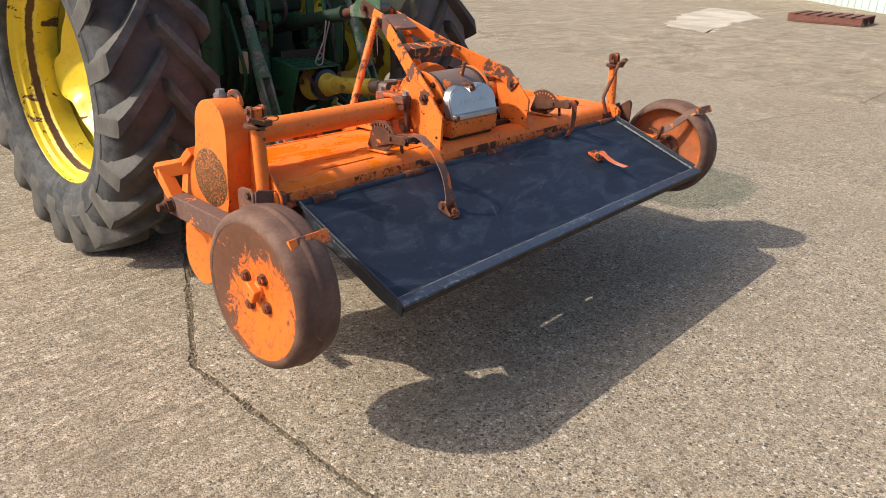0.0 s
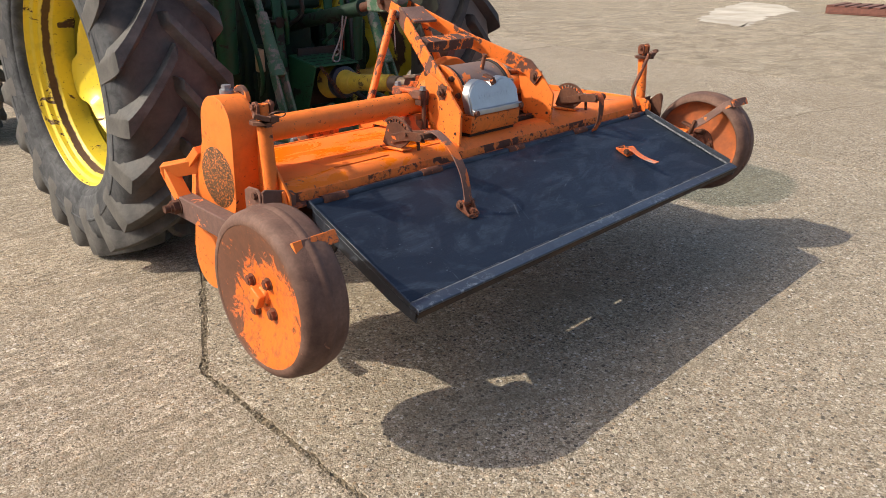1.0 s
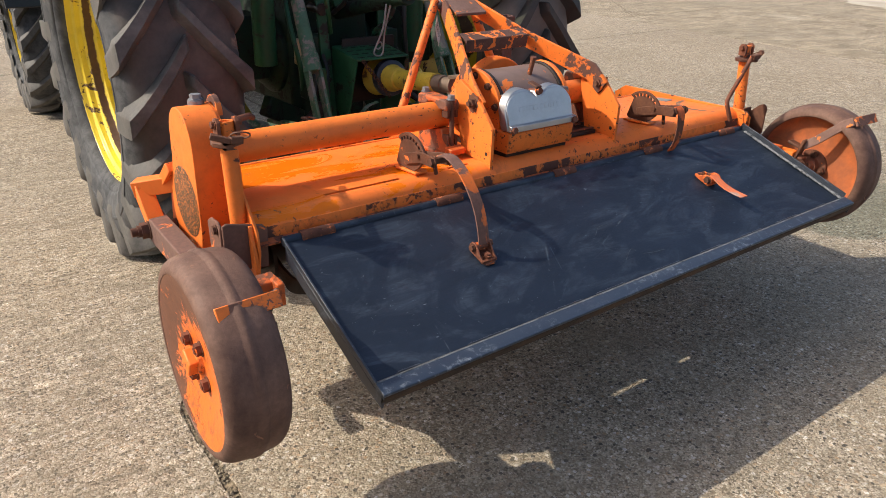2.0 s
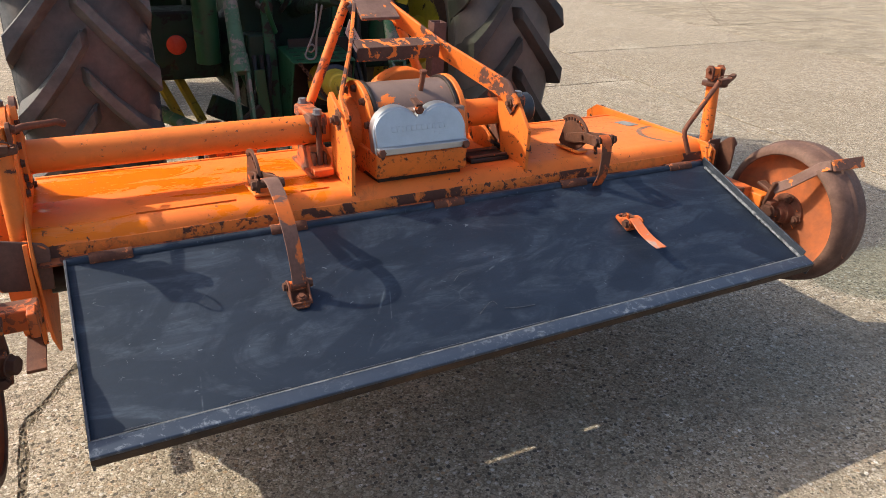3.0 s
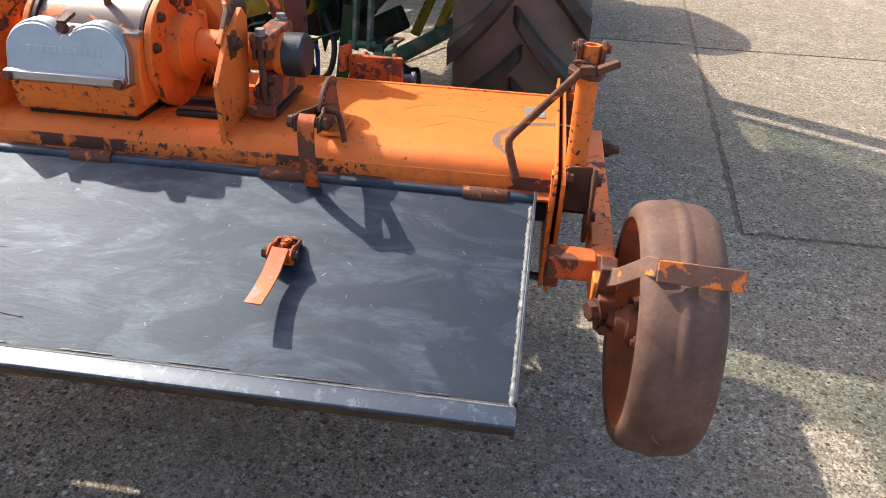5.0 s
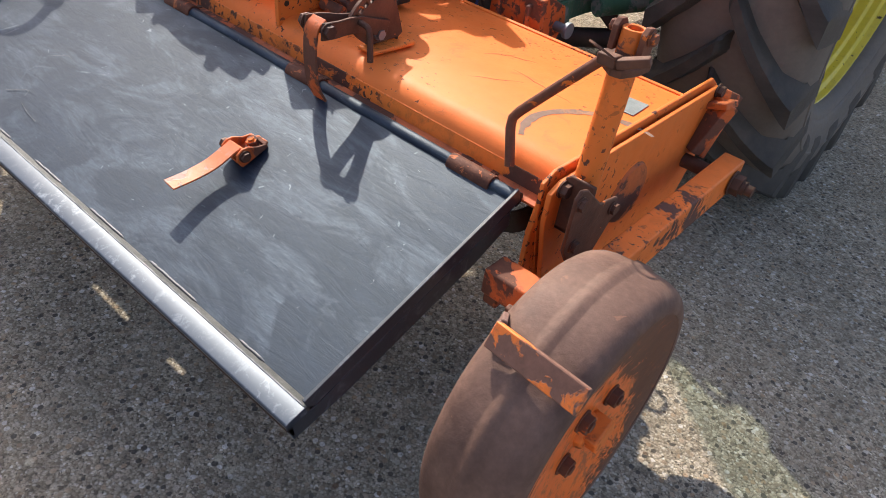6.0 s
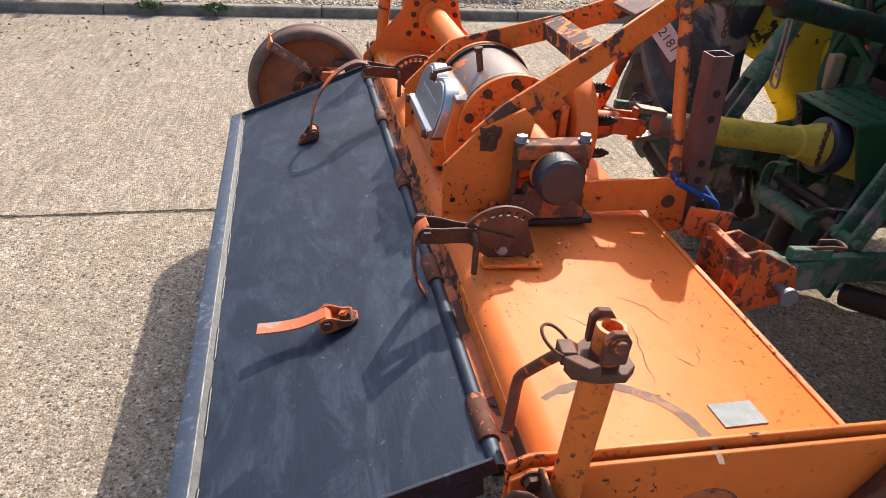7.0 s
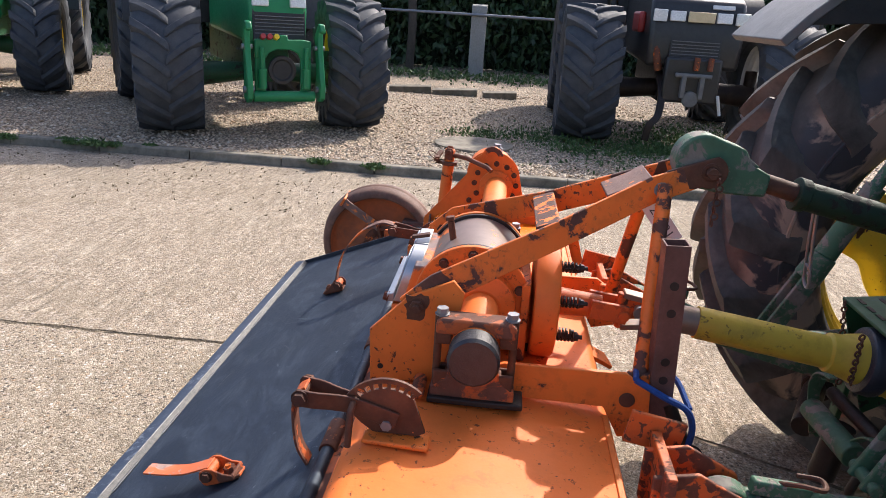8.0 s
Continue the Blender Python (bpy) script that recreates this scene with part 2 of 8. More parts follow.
def make_gearbox_paint():
    """Orange paint, rubbed through to smooth brown metal over the crown of the casing."""
    w = Mat("gearbox_paint_rubbed", 0.45)
    z = w.math("ADD", w.axis(2), w.math("MULTIPLY", w.math("SUBTRACT", w.noise(8, 6, 0.68, 0.6), 0.5), 0.085))
    bare = w.ramp(z, (0.952, 0.0), (0.958, 1.0))
    spot = w.ramp(w.noise(9, 6, 0.65, 0.5), (0.60, 0.0), (0.615, 1.0))
    bare = w.math("MULTIPLY", bare, w.math("SUBTRACT", 1.0, spot))
    chip = w.ramp(w.noise(40, 5, 0.6), (0.65, 0.0), (0.67, 1.0))
    bare = w.math("MAXIMUM", bare, chip)
    o = w.mix(w.noise(6, 5), tuple(0.8 * x for x in ORANGE), ORANGE)
    u = w.mix(w.noise(14, 6, 0.7), (0.11, 0.068, 0.052), (0.25, 0.165, 0.13))
    w.colour(w.mix(bare, o, u))
    w.rough(w.mix(bare, (0.5,) * 3, (0.42,) * 3))
    w.bump(w.math("ADD", w.math("MULTIPLY", bare, -0.7), w.math("MULTIPLY", w.noise(120, 3), 0.3)), 0.001, 0.6)
    return w.m


def make_hood_paint():
    """Chalky orange sheet with chips, rust scabs and, on its far half, wet oil that deepens the paint."""
    w = Mat("orange_hood_paint", 0.5, spec=0.30)
    x = w.axis(0)
    big, small = w.noise(10, 7, 0.62, 0.4), w.noise(70, 5, 0.6, 0.3)
    gate = w.ramp(w.noise(3.4, 4), (0.45, 0.0), (0.62, 1.0))
    bare = w.math("MAXIMUM", w.ramp(big, (0.705, 0.0), (0.722, 1.0)), w.math("MULTIPLY", w.ramp(small, (0.625, 0.0), (0.645, 1.0)), gate))
    tone = w.mix(w.ramp(w.noise(3.1, 5, 0.6), (0.3, 0.0), (0.7, 1.0)), (0.72, 0.145, 0.017), (0.83, 0.190, 0.034))
    tone = w.mix(w.math("MULTIPLY", w.ramp(w.noise(19, 6, 0.7), (0.48, 0.0), (0.75, 1.0)), 0.22), tone, (0.42, 0.10, 0.02))
    rub = w.math("MULTIPLY", w.ramp(w.noise(15, 7, 0.72, 0.5), (0.58, 0.0), (0.66, 1.0)), 0.35)
    tone = w.mix(rub, tone, (0.36, 0.085, 0.028))
    oil = w.ramp(w.noise(4.2, 7, 0.66, 0.9, w.stretch(0.55, 1.6, 1.0)), (0.50, 0.0), (0.525, 1.0))
    oil = w.math("MULTIPLY", oil, w.ramp(w.math("MULTIPLY", x, 0.25), (0.53, 1.0), (0.55, 0.0)))
    tone = w.mix(oil, tone, (0.78, 0.165, 0.003))
    u = w.mix(w.noise(60, 5, 0.7), (0.045, 0.018, 0.011), (0.15, 0.05, 0.026))
    w.colour(w.mix(bare, tone, u))
    w.rough(w.mix(bare, w.mix(oil, w.mix(w.noise(30, 4), (0.50,) * 3, (0.68,) * 3), (0.24,) * 3), (0.8,) * 3))
    w.bump(w.math("ADD", w.math("ADD", w.math("MULTIPLY", bare, -0.7), w.math("MULTIPLY", w.noise(140, 3), 0.3)), w.math("MULTIPLY", w.noise(3.0, 3), 3.0)), 0.0014, 0.7)
    return w.m


def make_wheel_face():
    """Orange paint worn off in sweeps round the hub of a steel gauge wheel."""
    w = Mat("gauge_wheel_face", 0.5)
    y, z = w.axis(1), w.axis(2)
    r = w.math("SQRT", w.math("ADD", w.math("MULTIPLY", y, y), w.math("MULTIPLY", z, z)))
    edge = w.math("MULTIPLY", w.math("SUBTRACT", r, 0.15), 2.0)
    skew = w.math("MULTIPLY", w.math("ADD", y, z), 0.75)
    v = w.math("ADD", w.math("ADD", w.math("MULTIPLY", w.noise(15, 9, 0.80, 0.7), 1.12), edge), skew)
    bare = w.ramp(v, (0.555, 0.0), (0.605, 1.0))
    stain = w.ramp(w.noise(42, 7, 0.78), (0.50, 0.0), (0.60, 0.85))
    o = w.mix(stain, (0.78, 0.15, 0.014), (0.26, 0.075, 0.028))
    u = w.mix(w.noise(30, 6, 0.7), (0.065, 0.026, 0.015), (0.18, 0.068, 0.03))
    u = w.mix(w.ramp(w.noise(38, 6, 0.75), (0.60, 0.0), (0.68, 0.8)), u, (0.55, 0.13, 0.02))
    w.colour(w.mix(bare, o, u))
    w.rough(w.mix(bare, (0.42,) * 3, (0.7,) * 3))
    w.bump(w.math("ADD", w.math("MULTIPLY", bare, -0.6), w.noise(90, 4)), 0.0012, 0.5)
    return w.m


def make_wheel_inner():
    """Rust-stained orange on the hub side of a steel gauge wheel."""
    w = Mat("gauge_wheel_stained_side", 0.6)
    s = w.ramp(w.noise(7, 6, 0.65, 0.6), (0.36, 0.0), (0.66, 1.0))
    c = w.mix(s, (0.58, 0.145, 0.035), (0.27, 0.092, 0.042))
    w.colour(w.mix(w.math("MULTIPLY", w.noise(40, 5, 0.7), 0.6), c, (0.09, 0.035, 0.02)))
    w.bump(w.noise(80, 5, 0.7), 0.0012, 0.5)
    return w.m


def make_concrete(name, warm=1.07, dark=0.80, grain=1.0, broom=0.0, blotch=1.0):
    """Exposed-aggregate concrete: sandy grains, each of its own tone, with scattered dark pebbles and broad stains."""
    w = Mat(name, 0.88, spec=0.2)
    pick, dist = w.cells(150, out=1, flat=True), w.cells(150, flat=True)
    c = w.ramp(w.axis(0, pick), (0.0, (0.15, 0.110, 0.07)), (0.10, (0.34, 0.26, 0.165)), (0.35, (0.475, 0.375, 0.25)), (0.70, (0.57, 0.465, 0.32)), (0.93, (0.66, 0.56, 0.41)), (1.0, (0.85, 0.76, 0.60)))
    edge = w.ramp(dist, (0.38, 0.0), (0.66, 1.0))
    c = w.mix(w.math("MULTIPLY", edge, 0.56 * grain), c, (0.17, 0.130, 0.085))
    c = w.mix(1.0, c, w.ramp(w.noise(210, 4, 0.7, 0.6), (0.36, (0.66, 0.65, 0.63)), (0.62, (1.10, 1.11, 1.12))), "MULTIPLY")
    pickb, distb = w.cells(56, out=1, flat=True), w.cells(56, flat=True)
    mid = w.math("MULTIPLY", w.ramp(distb, (0.32, 1.0), (0.40, 0.0)), w.ramp(w.axis(1, pickb), (0.52, 0.0), (0.54, 1.0)))
    pebb = w.ramp(w.axis(0, pickb), (0.0, (0.74, 0.66, 0.53)), (0.2, (0.42, 0.26, 0.13)), (0.4, (0.66, 0.55, 0.40)), (0.6, (0.20, 0.15, 0.10)), (0.8, (0.50, 0.36, 0.22)), (1.0, (0.84, 0.78, 0.67)))
    c = w.mix(w.math("MULTIPLY", mid, 0.9 * grain), c, pebb)
    pick2, dist2 = w.cells(38, out=1, flat=True), w.cells(38, flat=True)
    big = w.math("MULTIPLY", w.ramp(w.math("ADD", w.math("ADD", dist2, w.math("MULTIPLY", w.noise(95, 2), 0.20)), w.math("MULTIPLY", w.axis(2, pick2), 0.16)), (0.35, 1.0), (0.39, 0.0)), w.ramp(w.axis(1, pick2), (0.67, 0.0), (0.69, 1.0)))
    peb2 = w.ramp(w.axis(0, pick2), (0.0, (0.035, 0.030, 0.025)), (0.45, (0.075, 0.058, 0.043)), (0.8, (0.05, 0.045, 0.040)), (1.0, (0.20, 0.11, 0.05)))
    c = w.mix(w.math("MULTIPLY", big, 0.95 * grain), c, peb2)
    pit = w.ramp(w.noise(105, 3, 0.65), (0.355, 1.0), (0.395, 0.0))
    c = w.mix(w.math("MULTIPLY", pit, 0.9 * grain), c, (0.05, 0.038, 0.026))
    broad = w.ramp(w.noise(0.55, 5, 0.6), (0.3, (0.90 * dark, 0.885 * dark, 0.86 * dark * warm)), (0.7, (1.0 * dark, 1.0 * dark, 1.0 * dark * warm)))
    c = w.mix(1.0, c, broad, "MULTIPLY")
    c = w.mix(1.0, c, w.ramp(w.noise(10, 6, 0.72), (0.34, (0.74, 0.73, 0.71)), (0.66, (1.14, 1.14, 1.13))), "MULTIPLY")
    c = w.mix(1.0, c, w.ramp(w.noise(34, 5, 0.75), (0.37, (0.66, 0.65, 0.63)), (0.63, (1.22, 1.22, 1.21))), "MULTIPLY")
    if blotch > 1.0:
        c = w.mix(1.0, c, w.ramp(w.noise(2.6, 8, 0.78, 0.6, w.stretch(0.7, 1.3, 1.0)), (0.40, (0.58, 0.57, 0.55)), (0.60, (1.14, 1.14, 1.13))), "MULTIPLY")
    if broom:
        lane = w.noise(34, 6, 0.7, 0.4, w.stretch(0.10, 1.0, 1.0))
        where = w.ramp(w.noise(1.6, 4, 0.6), (0.36, 0.25), (0.60, 1.0))
        c = w.mix(w.math("MULTIPLY", where, broom), c, w.mix(1.0, c, w.ramp(lane, (0.36, (0.52, 0.51, 0.50)), (0.62, (1.22, 1.22, 1.22))), "MULTIPLY"))
    stain = w.ramp(w.noise(1.7, 7, 0.74, 0.5), (0.46, 0.0), (0.68, 0.52 * blotch))
    c = w.mix(stain, c, (0.26 * dark, 0.205 * dark, 0.135 * dark))
    blot = w.ramp(w.noise(0.33, 7, 0.70, 0.8), (0.55 - 0.05 * (blotch - 1), 0.0), (0.68 - 0.05 * (blotch - 1), min(0.8, 0.42 * blotch)))
    c = w.mix(blot, c, (0.20 * dark, 0.165 * dark, 0.12 * dark))
    pale = w.ramp(w.noise(0.9, 7, 0.7, 0.3), (0.58, 0.0), (0.72, 0.25))
    c = w.mix(pale, c, (0.64, 0.56, 0.43))
    c = w.mix(0.07, c, w.mix(w.random(), (0.24, 0.20, 0.15), (0.66, 0.58, 0.45)))
    c = w.mix(1.0, c, (1.075, 1.105, 1.135), "MULTIPLY")
    pale_peb = w.math("MULTIPLY", w.ramp(w.cells(21, flat=True), (0.16, 1.0), (0.24, 0.0)), w.ramp(w.axis(1, w.cells(21, out=1, flat=True)), (0.985, 0.0), (0.987, 1.0)))
    c = w.mix(w.math("MULTIPLY", pale_peb, 0.55), c, (0.62, 0.54, 0.38))
    w.colour(c)
    w.bump(w.math("SUBTRACT", w.math("ADD", w.math("MULTIPLY", mid, 0.4), w.math("MULTIPLY", big, 0.5)), w.math("ADD", w.math("MULTIPLY", edge, 0.45), w.math("ADD", pit, w.math("MULTIPLY", w.noise(140, 4, 0.7), 1.6)))), 0.004, 0.75)
    return w.m


def make_gravel():
    w = Mat("gravel_bed", 0.9)
    pick = w.cells(38, out=1)
    c = w.ramp(w.axis(0, pick), (0.0, (0.24, 0.17, 0.11)), (0.3, (0.58, 0.46, 0.32)), (0.6, (0.40, 0.28, 0.18)), (1.0, (0.72, 0.62, 0.48)))
    c = w.mix(w.ramp(w.cells(38), (0.3, 0.0), (0.6, 0.9)), c, (0.08, 0.065, 0.045))
    w.colour(c)
    w.bump(w.math("SUBTRACT", 1.0, w.cells(38)), 0.02, 0.9)
    return w.m


def speckled(name, a, b, rough=0.8, scale=30, spread=0.5, bumped=0.003):
    w = Mat(name, rough)
    c = w.mix(w.ramp(w.noise(scale, 6, 0.65), (0.5 - spread / 2, 0.0), (0.5 + spread / 2, 1.0)), a, b)
    c = w.mix(w.math("MULTIPLY", w.noise(scale / 7, 4), 0.5), c, tuple(0.6 * x for x in a))
    w.colour(c)
    w.bump(w.noise(scale * 3, 5, 0.7), bumped, 0.6)
    return w.m


def per_piece(name, *colours, rough=0.8):
    w = Mat(name, rough)
    n = len(colours)
    w.colour(w.mix(w.math("MULTIPLY", w.noise(40, 4), 0.4), w.ramp(w.island(), *[(i / max(1, n - 1), c) for i, c in enumerate(colours)]), tuple(0.4 * x for x in colours[0])))
    return w.m


def make_steel(name, base, rough, metal=1.0):
    w = Mat(name, rough, metal)
    w.colour(w.mix(w.noise(25, 5, 0.7), tuple(0.7 * x for x in base), base))
    w.rough(w.mix(w.noise(14, 5, 0.7), (rough - 0.1,) * 3, (rough + 0.15,) * 3))
    w.bump(w.noise(60, 4), 0.0008, 0.5)
    return w.m


def make_glow_lens():
    w = Mat("headlamp_glass", 0.12, spec=0.6)
    w.colour(w.mix(w.cells(60), (0.55, 0.57, 0.56), (0.75, 0.76, 0.74)))
    w.bump(w.cells(60), 0.002, 0.4)
    return w.m


rim_yellow = make_rim_yellow()
flap_black, flap_edge, flap_strip = make_flap_black(), make_flap_edge(), make_flap_strip()
rubber = make_rubber("tyre_rubber_dusty", (0.060, 0.050, 0.044), (0.175, 0.142, 0.12), 0.9, 0.79)
rubber_lug = make_rubber("tyre_lug_rubber", (0.055, 0.052, 0.048), (0.24, 0.22, 0.195), 0.75)
rubber_mud = make_rubber("tyre_rubber_muddy", (0.135, 0.110, 0.090), (0.24, 0.19, 0.15), 0.85)
rubber_bar = make_rubber("tyre_bar_rubber", (0.042, 0.036, 0.031), (0.15, 0.122, 0.098), 0.7)
# Parked tyres: black lifted towards blue, glare haze put into the colour.
rubber_new = make_rubber("tyre_rubber_hazed", (0.036, 0.042, 0.052), (0.13, 0.135, 0.14), 0.7)
wheel_face, wheel_inner = make_wheel_face(), make_wheel_inner()
wheel_tread = rusty("gauge_wheel_tread", (0.085, 0.042, 0.030), (0.23, 0.130, 0.092), 0.74, flecks=(0.19, 0.095, 0.06), share=0.14)
concrete = make_concrete("yard_concrete")
concrete_far = make_concrete("yard_concrete_worn", 1.05, 0.86, blotch=1.45)
concrete_broomed = make_concrete("yard_concrete_broomed", 1.09, 0.83, grain=0.70, broom=0.95)
gravel = make_gravel()
kerb_mat = speckled("kerb_concrete", (0.105, 0.095, 0.07), (0.31, 0.27, 0.21), 0.9, 7, 0.34)
dirt_mat = speckled("joint_dirt", (0.085, 0.064, 0.040), (0.34, 0.265, 0.17), 0.95, 45, 0.3, 0.006)
post_mat = speckled("weathered_concrete_post", (0.24, 0.24, 0.22), (0.40, 0.40, 0.37))
alloy = make_steel("cast_alloy", (0.50, 0.51, 0.52), 0.40, 0.9)
zinc = make_steel("zinc_bolt", (0.30, 0.31, 0.33), 0.55, 0.8)
tin = speckled("alloy_data_plate", (0.17, 0.19, 0.18), (0.30, 0.32, 0.31), 0.55, 26, 0.35)
weld = speckled("painted_weld", (0.02, 0.025, 0.03), (0.30, 0.31, 0.32), 0.4, 60, 0.35)
chalk_mat = speckled("chalky_scuff", (0.008, 0.012, 0.021), (0.075, 0.085, 0.10), 0.6, 48, 0.35)
black_plastic = speckled("black_plastic", (0.012, 0.012, 0.013), (0.03, 0.03, 0.03), 0.5, 20)
cap_rubber = speckled("black_rubber_cap", (0.012, 0.013, 0.016), (0.04, 0.042, 0.048), 0.45, 18)
grey_plastic = speckled("faded_grey_plastic", (0.10, 0.10, 0.10), (0.20, 0.20, 0.19), 0.55, 12)
rope_blue = speckled("blue_rope", (0.01, 0.05, 0.22), (0.03, 0.12, 0.42), 0.8, 120)
paper = speckled("white_tag", (0.6, 0.6, 0.58), (0.8, 0.8, 0.78), 0.7, 30)
ink = speckled("grey_print", (0.05, 0.05, 0.06), (0.09, 0.09, 0.10), 0.7, 30)
red_lens = speckled("red_reflector", (0.80, 0.045, 0.015), (0.92, 0.09, 0.03), 0.25, 60)
red_paint = speckled("red_paint", (0.35, 0.03, 0.025), (0.48, 0.05, 0.04), 0.4, 20)
white_paint = speckled("white_paint", (0.6, 0.6, 0.58), (0.78, 0.78, 0.75), 0.5, 20)
black_paint = speckled("black_paint", (0.012, 0.012, 0.013), (0.035, 0.034, 0.033), 0.4, 14)
shaft_steel = make_steel("greasy_brown_steel", (0.24, 0.175, 0.13), 0.45, 0.5)
lens_glass = make_glow_lens()
leaf_mat = per_piece("hedge_leaf", (0.012, 0.028, 0.010), (0.03, 0.07, 0.02), (0.05, 0.10, 0.03), rough=0.55)
weed_mat = per_piece("weed_leaf", (0.035, 0.08, 0.02), (0.07, 0.14, 0.03), (0.13, 0.19, 0.055), rough=0.6)
stone_mat = per_piece("gravel_stone", (0.24, 0.17, 0.11), (0.60, 0.49, 0.35), (0.42, 0.30, 0.20), (0.74, 0.65, 0.52))
grit_mat = per_piece("joint_grit_stones", (0.09, 0.07, 0.045), (0.24, 0.185, 0.12), (0.15, 0.115, 0.07), (0.42, 0.35, 0.25))
debris_mat = per_piece("dry_debris", (0.10, 0.07, 0.04), (0.20, 0.15, 0.08), (0.06, 0.045, 0.03))
pallet_wood = rusty("red_pallet_wood", (0.11, 0.045, 0.035), (0.24, 0.10, 0.07), 0.8)
cladding = speckled("pale_wall_cladding", (0.42, 0.52, 0.48), (0.58, 0.66, 0.62), 0.6, 3, 0.6, 0.002)
wood_bark = speckled("tree_bark", (0.05, 0.04, 0.03), (0.12, 0.10, 0.075), 0.9, 24, 0.5, 0.01)


# ---- mesh helpers ----
def basis(way):
    w = Vector(way).normalized()
    u = w.orthogonal().normalized() if abs(w.z) > 0.95 else w.cross(Vector((0, 0, 1))).normalized()
    return u, w.cross(u), w


def box(bm, c, s, rot=None, m=None):
    k = pose(*c, *(rot or (0, 0, 0))) if m is None else m
    g = bmesh.ops.create_cube(bm, size=1.0, matrix=k @ Matrix.Diagonal((*s, 1)))
    return g["verts"]


def prism(bm, pts, axis, a0, a1):
    """A flat outline pushed from a0 to a1 along an axis; pts are the other two coordinates in order."""
    def at(p, a):
        return {"x": (a, p[0], p[1]), "y": (p[0], a, p[1]), "z": (p[0], p[1], a)}[axis]
    lo = [bm.verts.new(at(p, a0)) for p in pts]
    hi = [bm.verts.new(at(p, a1)) for p in pts]
    n = len(pts)
    bm.faces.new(lo[::-1])
    bm.faces.new(hi)
    for i in range(n):
        bm.faces.new((lo[i], lo[(i + 1) % n], hi[(i + 1) % n], hi[i]))


def rod(bm, p0, p1, r0, r1=None, seg=20):
    r1 = r0 if r1 is None else r1
    p0, p1 = Vector(p0), Vector(p1)
    u, v, w = basis(p1 - p0)
    rings = []
    for p, r in ((p0, r0), (p1, r1)):
        rings.append([bm.verts.new(p + r * (math.cos(a) * u + math.sin(a) * v)) for a in (2 * math.pi * i / seg for i in range(seg))])
    for i in range(seg):
        bm.faces.new((rings[0][i], rings[0][(i + 1) % seg], rings[1][(i + 1) % seg], rings[1][i]))
    bm.faces.new(rings[0][::-1])
    bm.faces.new(rings[1])


def lathe(bm, origin, way, profile, seg=48, closed=False):
    """Turns a profile of (along, radius) round an axis."""
    o = Vector(origin)
    u, v, w = basis(way)
    rings = []
    for d, r in profile:
        if r < 1e-5:
            rings.append([bm.verts.new(o + w * d)])
        else:
            rings.append([bm.verts.new(o + w * d + r * (math.cos(a) * u + math.sin(a) * v)) for a in (2 * math.pi * i / seg for i in range(seg))])
    pairs = list(zip(rings, rings[1:])) + ([(rings[-1], rings[0])] if closed else [])
    for a, b in pairs:
        for i in range(seg):
            j = (i + 1) % seg
            f = (a[0], b[j], b[i]) if len(a) == 1 else (a[i], a[j], b[0]) if len(b) == 1 else (a[i], a[j], b[j], b[i])
            bm.faces.new(f)


def smooth_path(pts, steps=5):
    """Rounds a bent line with a Catmull-Rom curve."""
    p = [Vector(q) for q in pts]
    p = [2 * p[0] - p[1], *p, 2 * p[-1] - p[-2]]
    out = []
    for a, b, c, d in zip(p, p[1:], p[2:], p[3:]):
        for i in range(steps):
            t = i / steps
            out.append(0.5 * (2 * b + (c - a) * t + (2 * a - 5 * b + 4 * c - d) * t * t + (3 * b - a - 3 * c + d) * t ** 3))
    return [*out, p[-2]]


def hose(bm, pts, r, seg=10, rounded=True, steps=5):
    line = smooth_path(pts, steps) if rounded and len(pts) > 2 else [Vector(q) for q in pts]
    u = basis(line[1] - line[0])[0]
    rings = []
    for i, p in enumerate(line):
        w = (line[min(i + 1, len(line) - 1)] - line[max(i - 1, 0)]).normalized()
        u = (u - w * u.dot(w)).normalized()
        v = w.cross(u)
        rings.append([bm.verts.new(p + r * (math.cos(a) * u + math.sin(a) * v)) for a in (2 * math.pi * k / seg for k in range(seg))])
    for a, b in zip(rings, rings[1:]):
        for i in range(seg):
            bm.faces.new((a[i], a[(i + 1) % seg], b[(i + 1) % seg], b[i]))
    bm.faces.new(rings[0][::-1])
    bm.faces.new(rings[-1])


def strip(bm, pts, width, thick, across, rounded=True, steps=5):
    """A flat bar bent along a line, with its width along a fixed direction."""
    line = smooth_path(pts, steps) if rounded and len(pts) > 2 else [Vector(q) for q in pts]
    s = Vector(across).normalized()
    rings = []
    for i, p in enumerate(line):
        w = (line[min(i + 1, len(line) - 1)] - line[max(i - 1, 0)]).normalized()
        a = (s - w * s.dot(w)).normalized()
        n = w.cross(a)
        rings.append([bm.verts.new(p + a * (i0 * width / 2) + n * (j0 * thick / 2)) for i0, j0 in ((-1, -1), (1, -1), (1, 1), (-1, 1))])
    for a, b in zip(rings, rings[1:]):
        for i in range(4):
            bm.faces.new((a[i], a[(i + 1) % 4], b[(i + 1) % 4], b[i]))
    bm.faces.new(rings[0][::-1])
    bm.faces.new(rings[-1])


def beam(bm, p0, p1, width, height, up=(0, 0, 1)):
    """A straight square bar from p0 to p1."""
    p0, p1 = Vector(p0), Vector(p1)
    w = (p1 - p0).normalized()
    a = w.cross(Vector(up)).normalized()
    b = a.cross(w)
    m = Matrix((a, w, b)).transposed().to_4x4()
    m.translation = (p0 + p1) / 2
    box(bm, (0, 0, 0), (width, (p1 - p0).length, height), m=m)


